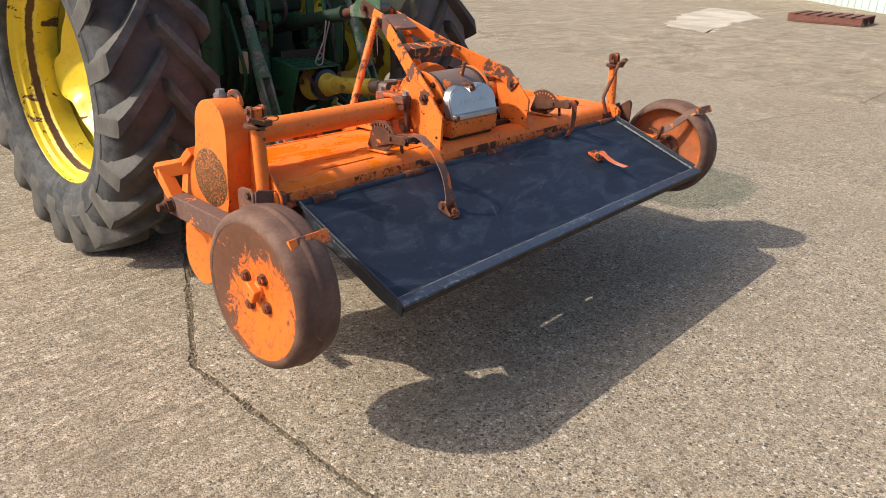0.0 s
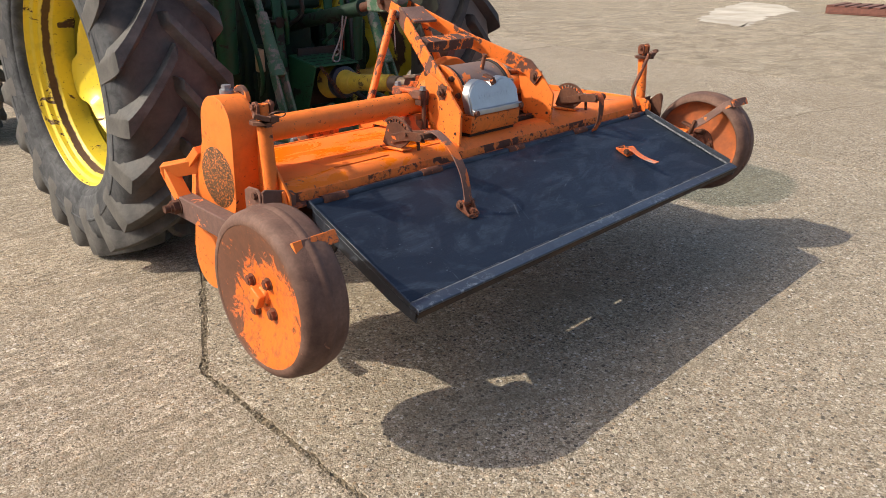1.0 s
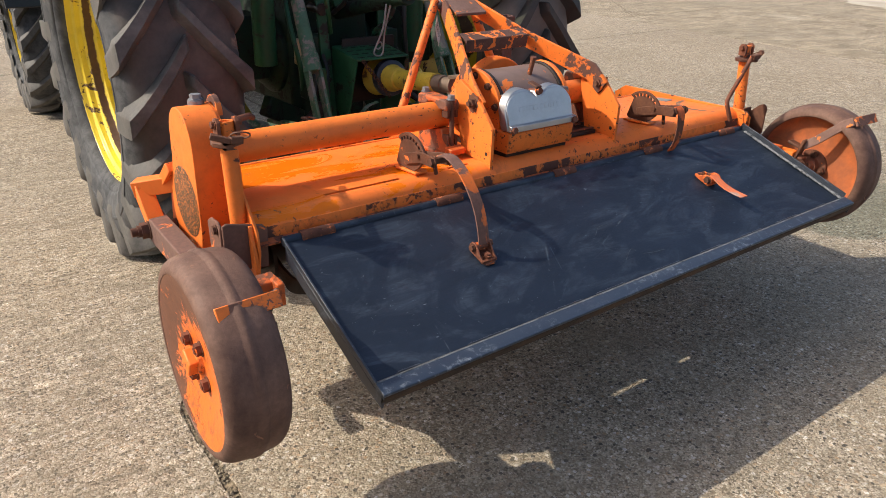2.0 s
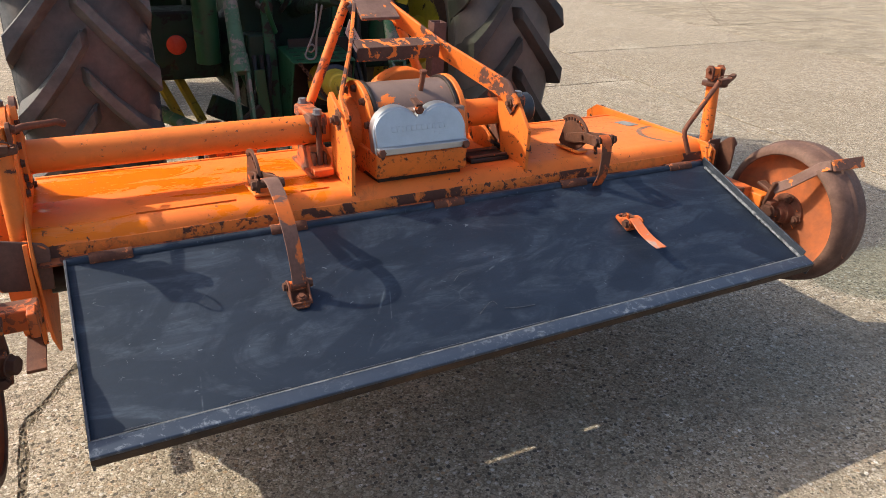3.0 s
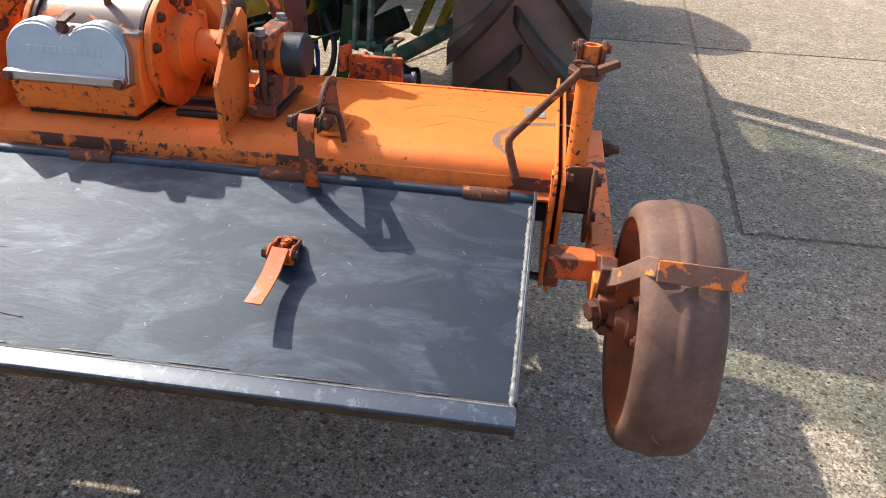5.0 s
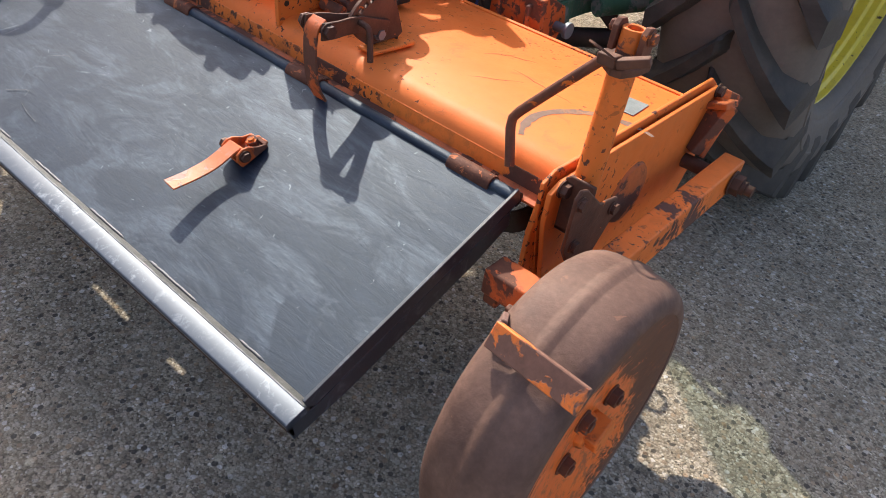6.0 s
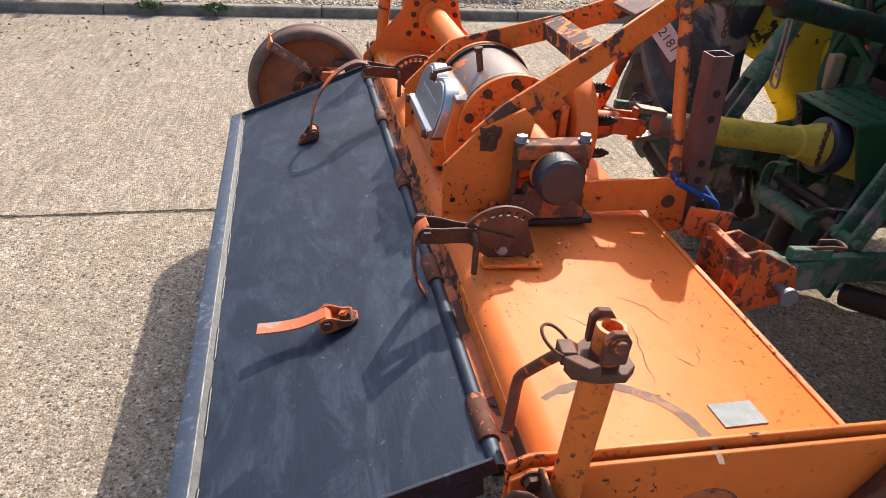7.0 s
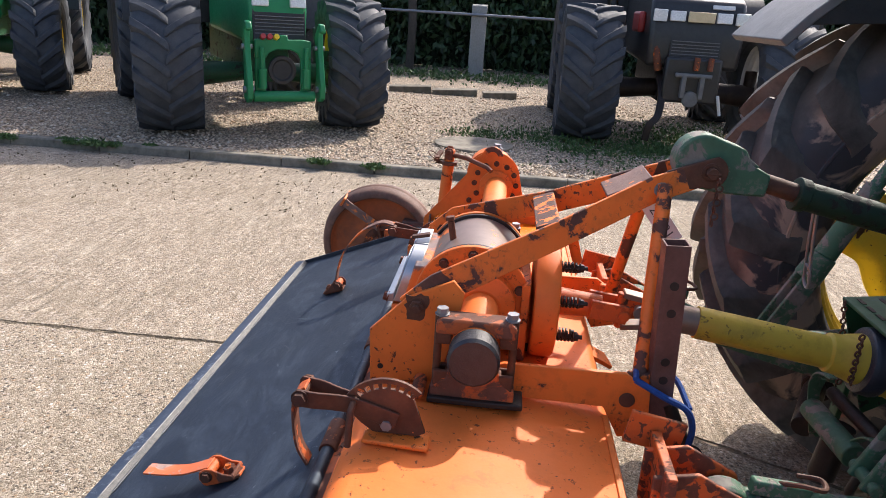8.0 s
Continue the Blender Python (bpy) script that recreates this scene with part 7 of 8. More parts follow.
# top link
bm = bmesh.new()
prism(bm, [*arc(2.55, 1.255, 0.062, 60, 250, 12), (2.60, 1.185), (2.70, 1.185), (2.705, 1.235), (2.66, 1.255), (2.64, 1.29)], "x", CX - 0.035, CX + 0.035)
part("top_link_hook", bm, green_old, tractor, "worn green top link claw", 0.006)
for k in range(2):
    bm = bmesh.new()
    box(bm, (CX, 2.63 + 0.03 * k, 1.278 - 0.022 * k), (0.055, 0.03, 0.014), (-35, 0, 0))
    part("link_catch", bm, green_old, tractor, bevel=0.002)
bm = bmesh.new()
rod(bm, (CX, 2.70, 1.213), (CX, 2.80, 1.188), 0.022, seg=18)
part("link_thread", bm, rust_plain, tractor, "greasy threaded rod", 0)
bm = bmesh.new()
rod(bm, (CX, 2.785, 1.192), (CX, 3.40, 1.065), 0.034, seg=24)
rod(bm, (CX, 2.775, 1.194), (CX, 2.80, 1.188), 0.039, seg=20)
part("top_link", bm, green_dark, tractor, "dark green top link tube", 0.002)

# power take-off shaft with its yellow guard
shaft = thing("drive_shaft", "yellow guarded drive shaft between tractor and rotavator", "drive shaft", at=(2.53, 2.8, 0.8))
A, B_ = Vector((2.522, 2.60, 0.862)), Vector((2.552, 3.14, 0.795))
ax = (B_ - A).normalized()
bm = bmesh.new()
lathe(bm, A, ax, [(0.0, 0.026), (0.0, 0.040), (0.31, 0.040), (0.315, 0.048), (0.345, 0.050), (0.350, 0.053), (0.385, 0.062), (0.39, 0.062), (0.39, 0.026)], 32, True)
body = part("guard_tube", bm, yellow_dull, shaft, "dull yellow plastic guard tube", 0.001)
bm = bmesh.new()
lathe(bm, A, ax, [(0.388, 0.072), (0.392, 0.079), (0.40, 0.082), (0.425, 0.084), (0.436, 0.080), (0.44, 0.07), (0.44, 0.03), (0.388, 0.03)], 32, True)
part("guard_collar", bm, speckled("dark_blue_plastic", (0.012, 0.014, 0.022), (0.035, 0.04, 0.055), 0.4), body, "black plastic bearing collar", 0.001)
bm = bmesh.new()
lathe(bm, A, ax, [(0.433, 0.062)] + [(0.437 + 0.009 * k, 0.074 - 0.008 * (k % 2) + 0.0012 * k) for k in range(12)] + [(0.545, 0.07), (0.545, 0.03), (0.433, 0.03)], 32, True)
part("guard_cone", bm, yellow_dull, body, "ribbed yellow plastic cone", 0)
bm = bmesh.new()
lathe(bm, A, ax, [(-0.06, 0.0), (-0.06, 0.034), (-0.005, 0.035), (0.012, 0.037), (0.02, 0.037), (0.02, 0.0)], 24)
part("shaft_collar", bm, shaft_steel, body, bevel=0.001)
bm = bmesh.new()
for k in range(12):
    p = A + ax * 0.355 + Vector((0.058, 0.002 * (k % 2), 0.075 - 0.0105 * k))
    lathe(bm, p, (0.3, 1, 0) if k % 2 else (1, 0.3, 0), [(-0.0018, 0.009), (0.0018, 0.009), (0.0018, 0.0055), (-0.0018, 0.0055)], 10, True)
part("guard_chain", bm, rust_plain, body, "hanging guard chain", 0)


# ---- parked tractors beyond the kerb ----
def parked_tractor(name, label, at, yaw, hood_mat, frame_mat, rim_mat, R, B, linkage, track, steer=0):
    """A tractor seen from the front: it looks along -y before it is turned."""
    t = thing(name, label, "tractor", "tractors parked on gravel")

    def p(nm, bm, m, parent=t, lab="", bevel=0.006, **k):
        return part(nm, bm, m, parent, lab, bevel, **k)
    for s in (-1, 1):
        ty = p("front_tyre", tyre_mesh(R, B, R * 0.56, 0.04, 72), rubber_new, t, "large black front tyre with deep lugs", 0)
        add_lugs(ty, R, B, 17, rubber_new, 0.04, 0.34, 0.115, 0.010)
        ty.location = (s * track / 2, 0, R)
        ty.rotation_euler = (radians(17 * s), 0, radians(180 - steer))
        p("rim", rim_mesh(R * 0.56, B, s, 0.05), rim_mat, ty, "", 0.002)
        ry = p("rear_tyre", tyre_mesh(0.98, 0.31, 0.53, 0.045, 64), rubber_new, t, "", 0)
        add_lugs(ry, 0.98, 0.31, 20, rubber_new, 0.045, 0.36, 0.10)
        ry.location = (s * (track / 2 + 0.03), 2.75, 0.98)
        ry.rotation_euler = (0, 0, radians(180))
        p("rim", rim_mesh(0.53, 0.31, s, 0.05), rim_mat, ry, "", 0.002)
        bm = bmesh.new()
        prism(bm, arc(2.75, 0.98, 1.10, 175, 40, 12) + arc(2.75, 0.98, 1.06, 40, 175, 12), "x", s * track / 2 - 0.3, s * track / 2 + 0.34)
        p("mudguard", bm, black_plastic)
        bm = bmesh.new()
        rod(bm, (s * 0.18, 0.05, R * 0.86), (s * (track / 2 - 0.2), 0.05, R * 0.80), 0.10, 0.14, 18)
        rod(bm, (s * (track / 2 - 0.24), 0.05, R * 0.55), (s * (track / 2 - 0.24), 0.05, R * 1.18), 0.07, seg=14)
        p("front_axle", bm, frame_mat)
    bm = bmesh.new()
    box(bm, (0, 0.9, 0.92), (0.46, 2.2, 0.5))
    box(bm, (0, 0.1, 0.72), (0.5, 0.5, 0.34))
    p("chassis", bm, frame_mat, bevel=0.02)
    bm = bmesh.new()
    prism(bm, [(-0.62, 0.98), (-0.66, 1.35), (-0.55, 1.72), (-0.3, 1.82), (1.55, 1.95), (1.55, 1.05)], "x", -0.31 if linkage else -0.52, 0.31 if linkage else 0.52)
    hood_ = p("bonnet", bm, hood_mat, t, "", 0.05)
    bm = bmesh.new()
    box(bm, (0, -0.655, 1.19), (0.56, 0.03, 0.34), (-6, 0, 0))
    p("grille", bm, black_plastic, hood_)
    for k in range(7):
        bm = bmesh.new()
        box(bm, (0, -0.675, 1.07 + 0.035 * k), (0.52, 0.012, 0.010), (-6, 0, 0))
        p("grille_slat", bm, grey_plastic, hood_, "", 0.002)
    for s in (-1, 1):
        bm = bmesh.new()
        box(bm, (s * 0.20 if linkage else 0.02 + s * 0.255, -0.66 if linkage else -0.64, 1.43 if linkage else 1.545), (0.17, 0.05, 0.11), (-6, 0, 0))
        p("headlamp", bm, lens_glass, hood_, "rectangular clear headlamp", 0.01)
    # cab
    bm = bmesh.new()
    for x, y in ((-0.72, 1.7), (0.72, 1.7), (-0.78, 3.1), (0.78, 3.1)):
        beam(bm, (x, y, 1.3), (x * 0.95, y + 0.1, 2.75), 0.07, 0.07, (0, 1, 0))
    box(bm, (0, 2.4, 1.35), (1.4, 1.4, 0.5))
    p("cab_frame", bm, black_paint)
    bm = bmesh.new()
    box(bm, (0, 2.45, 2.84), (1.65, 1.75, 0.2))
    p("cab_roof", bm, hood_mat, bevel=0.05)
    # Opaque block, out of view, added so that the cab casts a full shadow.
    bm = bmesh.new()
    box(bm, (0, 2.42, 2.15), (1.32, 1.32, 1.22))
    p("cab_glass", bm, black_plastic, t, "opaque cab block out of view, added to cast shade", 0.03)
    if linkage:
        bm = bmesh.new()
        prism(bm, [(-0.30, 0.86), (-0.30, 1.05), (-0.20, 1.06), (-0.05, 1.055), (-0.04, 1.10), (0.04, 1.10), (0.05, 1.055), (0.20, 1.06), (0.30, 1.05), (0.30, 0.86), (0.19, 0.86), (0.15, 0.92), (0.07, 0.955), (-0.07, 0.955), (-0.15, 0.92), (-0.19, 0.86)], "y", -0.82, -0.75)
        for s in (-1, 1):
            prism(bm, [(s * 0.19, 0.44), (s * 0.30, 0.44), (s * 0.30, 0.87), (s * 0.19, 0.87)], "y", -0.81, -0.75)
        p("linkage_frame", bm, fresh_green, t, "bright green front linkage frame", 0.012)
        bm = bmesh.new()
        rod(bm, (-0.33, -0.82, 0.475), (0.33, -0.82, 0.475), 0.058, seg=20)
        p("cross_tube", bm, fresh_green, t, "", 0.004)
        for s in (-1, 1):
            bm = bmesh.new()
            pts = [(-0.74, 1.10), (-0.80, 1.17), (-0.86, 1.235), (-0.92, 1.225), (-0.955, 1.16), (-0.93, 1.13), (-0.895, 1.165), (-0.865, 1.15), (-0.865, 1.05), (-0.885, 0.90), (-0.93, 0.72), (-0.965, 0.60), (-0.95, 0.46), (-0.87, 0.415), (-0.78, 0.45), (-0.765, 0.58), (-0.80, 0.72), (-0.775, 0.90)]
            prism(bm, pts, "x", s * 0.385 - 0.030, s * 0.385 + 0.030)
            arm_ = p("linkage_arm", bm, fresh_green, t, "bright green hooked link arm", 0.012)
            for y, z, r in ((-0.87, 0.55, 0.035), (-0.82, 0.98, 0.026)):
                bm = bmesh.new()
                rod(bm, (s * 0.385 - 0.055, y, z), (s * 0.385 + 0.055, y, z), r, seg=18)
                p("arm_pin", bm, zinc, arm_, "", 0.003)
            bm = bmesh.new()
            rod(bm, (s * 0.235, -0.85, 0.56), (s * 0.235, -0.85, 0.76), 0.045, seg=18)
            rod(bm, (s * 0.235, -0.85, 0.74), (s * 0.235, -0.85, 0.98), 0.024, seg=14)
            p("lift_ram", bm, fresh_green, t, "", 0.004)
        for k, m in enumerate((red_paint, red_paint, yellow)):
            bm = bmesh.new()
            rod(bm, (-0.22 + 0.07 * k, -0.80, 1.07), (-0.22 + 0.07 * k, -0.86, 1.09), 0.028, seg=14)
            p("coupling_cap", bm, m, t, "coloured coupling cap", 0.003)
        bm = bmesh.new()
        lathe(bm, (0, -0.74, 0.74), (0, -1, 0), [(0, 0.15), (0.03, 0.15), (0.03, 0.11), (0.01, 0.10), (0.01, 0.0)], 28)
        p("shaft_guard", bm, black_plastic)
    else:
        bm = bmesh.new()
        box(bm, (0, -0.70, 0.86), (0.62, 0.14, 0.50))
        p("front_weight_block", bm, black_paint, bevel=0.03)
        bm = bmesh.new()
        for s in (-1, 1):
            box(bm, (s * 0.10, -0.80, 0.80), (0.05, 0.10, 0.26))
        rod(bm, (-0.2, -0.82, 0.92), (0.2, -0.82, 0.92), 0.025, seg=14)
        lathe(bm, (0, -0.78, 0.66), (0, -1, 0), [(0, 0.09), (0.04, 0.09), (0.05, 0.06), (0.05, 0.0)], 24)
        p("tow_hitch", bm, grey_plastic)
        bm = bmesh.new()
        strip(bm, [(-0.34, -0.45, 0.95), (-0.30, -0.70, 0.70), (-0.33, -0.84, 0.46), (-0.42, -0.88, 0.34), (-0.44, -0.86, 0.17)], 0.08, 0.05, (1, 0, 0))
        p("link_arm", bm, iron_dark, t, "folded dark front link arm", 0.006)
        bm = bmesh.new()
        rod(bm, (0.36, -0.78, 0.50), (0.30, -0.80, 0.72), 0.018, seg=12)
        p("steering_ram", bm, white_paint, t, "short pale ram rod", 0.003)
        for x in (0.02, 0.17):
            bm = bmesh.new()
            rod(bm, (x, -0.80, 0.98), (x, -0.80, 1.12), 0.032, seg=14)
            p("hitch_pin", bm, rust_red, t, "rusty upright pin", 0.003)
        bm = bmesh.new()
        hose(bm, [(-0.42, -0.4, 1.75), (-0.45, -0.55, 1.4), (-0.40, -0.62, 1.1), (-0.36, -0.6, 0.95)], 0.045, 10)
        p("exhaust_pipe", bm, rust_red, t, "rust red pipe beside the bonnet", 0)
        bm = bmesh.new()
        box(bm, (-0.555, 0.05, 1.46), (0.08, 0.55, 0.24))
        p("red_panel", bm, red_paint, t, "red panel under the bonnet", 0.03)
        bm = bmesh.new()
        box(bm, (0.02, -0.665, 1.545), (0.29, 0.04, 0.11))
        p("badge_lamp", bm, speckled("amber_lens", (0.55, 0.45, 0.25), (0.75, 0.62, 0.40), 0.3), hood_)
        for k, x in enumerate((-0.43, 0.47)):
            bm = bmesh.new()
            box(bm, (x, -0.655, 1.545), (0.15, 0.05, 0.13))
            p("headlamp", bm, lens_glass, hood_, "rectangular clear headlamp", 0.01)
        bm = bmesh.new()
        box(bm, (0.26, -0.585, 1.66), (0.24, 0.02, 0.045), (-24, 0, 0))
        p("badge_bar", bm, paper, hood_, "", 0.002)
    t.matrix_basis = pose(*at, 0, 0, yaw)
    return t


GZ0 = 0.07
parked_tractor("parked_tractor", "green tractor with front linkage parked on gravel", (-4.12, -0.72, GZ0), 90 + 33, fresh_green, green, rim_yellow, 0.76, 0.335, True, 2.06, 9)
parked_tractor("parked_tractor", "black-fronted tractor with white rims parked on gravel", (-5.12, 4.16, GZ0), 90 - 1, black_paint, iron_dark, white_paint, 0.82, 0.34, False, 2.22)
parked_tractor("parked_tractor", "green tractor standing further back on the gravel", (-5.32, -5.22, GZ0), 90 + 26, fresh_green, green, rim_yellow, 0.75, 0.29, False, 1.8)

# ---- fence, hedge, tree trunks ----
fence = thing("fence", "concrete post fence with a silver rail", "fence", at=(-13.0, 0, 0))
for k in range(8):
    y = -15.5 + 4.2 * k
    bm = bmesh.new()
    prism(bm, [(-0.15, GZ0), (0.15, GZ0), (0.12, 1.62), (0.0, 1.66), (-0.12, 1.62)], "y", y - 0.17, y + 0.17)
    for v in bm.verts:
        v.co.x += -13.0
    part("post", bm, post_mat, fence, "weathered concrete post", 0.012)
bm = bmesh.new()
rod(bm, (-12.82, -16, 1.40), (-12.82, 18, 1.46), 0.03, seg=12)
part("rail", bm, zinc, fence, "silver metal rail", 0)


def leaf_stuff(name, label, category, n, spot, size, material, seed):
    r = random.Random(seed)
    vs, fs = [], []
    for _ in range(n):
        p, s = Vector(spot(r)), size * r.uniform(0.6, 1.4)
        q = Euler((r.uniform(0, 6.3), r.uniform(0, 6.3), r.uniform(0, 6.3))).to_matrix()
        i = len(vs)
        vs += [p + q @ Vector(c) * s for c in ((-0.5, 0, 0), (0, -0.28, 0.08), (0.6, 0, 0), (0, 0.28, 0.08))]
        fs += [(i, i + 1, i + 2), (i, i + 2, i + 3)]
    me = bpy.data.meshes.new(name)
    me.from_pydata([tuple(v) for v in vs], [], fs)
    me.materials.append(material)
    return tagged(new(name, me), label, category, kind="stuff")


def hedge_spot(r):
    y = r.uniform(-20, 21)
    h = 3.4 + 0.9 * noise.noise((y * 0.5, 0, 0)) + 0.5 * noise.noise((y * 1.9, 3, 0))
    z = GZ0 + h * r.random() ** 0.8
    bulge = 0.6 * noise.noise((y * 0.8, z * 0.9, 5)) + 0.3 * noise.noise((y * 2.5, z * 2.5, 1))
    return (-14.6 + bulge + r.uniform(-0.9, 0.25) * (1 - 0.4 * z / h), y, z)


# Near-black sheet behind the leaves: the hedge's inner shade is put into its colour.
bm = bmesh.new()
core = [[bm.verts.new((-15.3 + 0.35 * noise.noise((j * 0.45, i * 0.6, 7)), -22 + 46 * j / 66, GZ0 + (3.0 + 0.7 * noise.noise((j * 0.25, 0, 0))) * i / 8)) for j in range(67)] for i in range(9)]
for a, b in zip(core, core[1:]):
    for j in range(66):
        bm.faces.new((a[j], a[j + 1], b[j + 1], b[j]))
tagged(part("hedge_thicket", bm, speckled("hedge_inner_shade", (0.006, 0.012, 0.005), (0.022, 0.04, 0.014), 0.9, 12, 0.4, 0.05), bevel=0), "dark sheet behind the hedge leaves, coloured as their inner shade", "hedge", kind="stuff")
leaf_stuff("hedge", "dense dark green hedge behind the fence", "hedge", 42000, hedge_spot, 0.19, leaf_mat, 3)
for y, h in ((-9.4, 4.2), (-0.35, 4.6), (9.0, 4.4)):
    bm = bmesh.new()
    hose(bm, [(-13.7, y, GZ0), (-13.68, y + 0.04, 1.2), (-13.75, y - 0.05, 2.6), (-13.7, y + 0.1, h)], 0.10, 12)
    tr = thing("tree", "slim tree trunk with sparse leaves in the hedge", "tree", "hedge trees", (-13.7, y, GZ0))
    part("trunk", bm, wood_bark, tr, bevel=0)
    for k in range(4):
        bm = bmesh.new()
        a = 1.6 * k + y
        z = 2.4 + 0.45 * k
        hose(bm, [(-13.72, y, z), (-13.72 + 0.5 * math.cos(a), y + 0.5 * math.sin(a), z + 0.4), (-13.72 + 0.9 * math.cos(a), y + 0.9 * math.sin(a), z + 1.0)], 0.035, 8)
        part("limb", bm, wood_bark, tr, bevel=0)
    r = random.Random(int(y * 10))
    vs, fs = [], []
    for _ in range(1800):
        d = Vector((r.gauss(0, 0.75), r.gauss(0, 0.75), r.gauss(0, 0.7)))
        p = Vector((-13.7, y, h)) + d
        q = Euler((r.uniform(0, 6.3), r.uniform(0, 6.3), r.uniform(0, 6.3))).to_matrix()
        i = len(vs)
        vs += [tuple(p + q @ Vector(c) * 0.13) for c in ((-0.5, 0, 0), (0, -0.28, 0.08), (0.6, 0, 0), (0, 0.28, 0.08))]
        fs += [(i, i + 1, i + 2), (i, i + 2, i + 3)]
    me = bpy.data.meshes.new("crown")
    me.from_pydata(vs, [], fs)
    me.materials.append(leaf_mat)
    cr = new("crown", me)
    cr.parent = tr
    cr.matrix_parent_inverse = Matrix.Translation(-tr.location)

# ---- kerb, gravel and the far side of the yard ----
KX = -2.50
kerb = tagged(new("kerb"), "grey concrete kerb between yard and gravel", "kerb", kind="structure")
for k in range(24):
    y = -11.0 + 0.915 * k
    bm = bmesh.new()
    rr = random.Random(k)
    prism(bm, [(KX - 0.13, -0.05), (KX - 0.13, 0.083), (KX - 0.015, 0.085), (KX + 0.0, 0.07), (KX + 0.012, -0.05)], "y", y + 0.004, y + 0.911)
    o = part("kerbstone", bm, kerb_mat, kerb, bevel=0.008)
    o.rotation_euler = (0, 0, radians(rr.uniform(-0.02, 0.02)))
bm = bmesh.new()
rr = random.Random(11)
nx, ny = 40, 90
gr = [[bm.verts.new((KX - 0.12 - 22 * (i / nx) ** 1.5, -24 + 52 * j / ny, GZ0 + 0.018 * noise.noise((i * 0.7, j * 0.6, 0)))) for j in range(ny + 1)] for i in range(nx + 1)]
for i in range(nx):
    for j in range(ny):
        bm.faces.new((gr[i][j], gr[i][j + 1], gr[i + 1][j + 1], gr[i + 1][j]))
for v in gr[0]:
    v.co.z = 0.06
tagged(part("gravel_ground", bm, gravel, bevel=0), "tan gravel parking strip", "gravel", kind="structure")


def pebbles(name, label, category, n, spot, size, material, seed, flat=0.6):
    r = random.Random(seed)
    vs, fs = [], []
    base = [(1, 0, 0), (-1, 0, 0), (0, 1, 0), (0, -1, 0), (0, 0, 1), (0, 0, -1)]
    tri = ((0, 2, 4), (2, 1, 4), (1, 3, 4), (3, 0, 4), (2, 0, 5), (1, 2, 5), (3, 1, 5), (0, 3, 5))
    for _ in range(n):
        p, s = Vector(spot(r)), size * r.uniform(0.5, 1.4)
        q = Euler((r.uniform(-0.4, 0.4), r.uniform(-0.4, 0.4), r.uniform(0, 6.3))).to_matrix()
        i = len(vs)
        sx, sy = r.uniform(0.8, 1.5), r.uniform(0.7, 1.0)
        vs += [tuple(p + q @ Vector((c[0] * sx, c[1] * sy, c[2] * flat)) * s) for c in base]
        fs += [tuple(i + k for k in t) for t in tri]
    me = bpy.data.meshes.new(name)
    me.from_pydata(vs, [], fs)
    me.materials.append(material)
    return tagged(new(name, me), label, category, kind="stuff")


def line_x(i, y):
    x0, k = ((KX + 0.0, 0.0), (1.232, 0.0), (4.245, 0.080), (6.09, 0.145), (9.62, 0.12), (13.1, 0.10), (17.5, 0.1), (23.0, 0.1), (30.0, 0.1), (40.0, 0.1))[i]
    return x0 + k * (y - 1.8)


def gravel_spot(r):
    d = 7.5 * r.random() ** 1.6
    return (KX - 0.16 - d, r.uniform(-6, 7.5), GZ0 + 0.008)


pebbles("gravel_stones", "loose tan and brown gravel stones", "gravel", 16000, gravel_spot, 0.017, stone_mat, 21)
pebbles("yard_crumbs", "small clods and crumbs on the concrete", "debris", 170, lambda r: (-0.7 - 1.7 * r.random() ** 0.6, r.uniform(-2.6, 2.2), 0.003), 0.012, debris_mat, 22, 0.5)


def grit_spot(r):
    """Along the open joint and its kinked run under the tractor."""
    y = r.uniform(-1.5, 2.9)
    if y < 2.2:
        return line_x(1, y) + r.gauss(0, 0.014), y, r.uniform(-0.010, 0.001)
    k = (y - 2.2) / 0.7
    return line_x(1, 2.2) * (1 - k) + 1.60 * k + r.gauss(0, 0.022), y, r.uniform(-0.008, 0.001)


pebbles("joint_grit", "grit and broken concrete in the joint", "debris", 3000, grit_spot, 0.0055, grit_mat, 23)
pebbles("loose_grit", "a few loose stones lying on the yard", "debris", 170, lambda r: (r.uniform(-1, 6), r.uniform(-0.6, 3.2), 0.001), 0.005, stone_mat, 24)
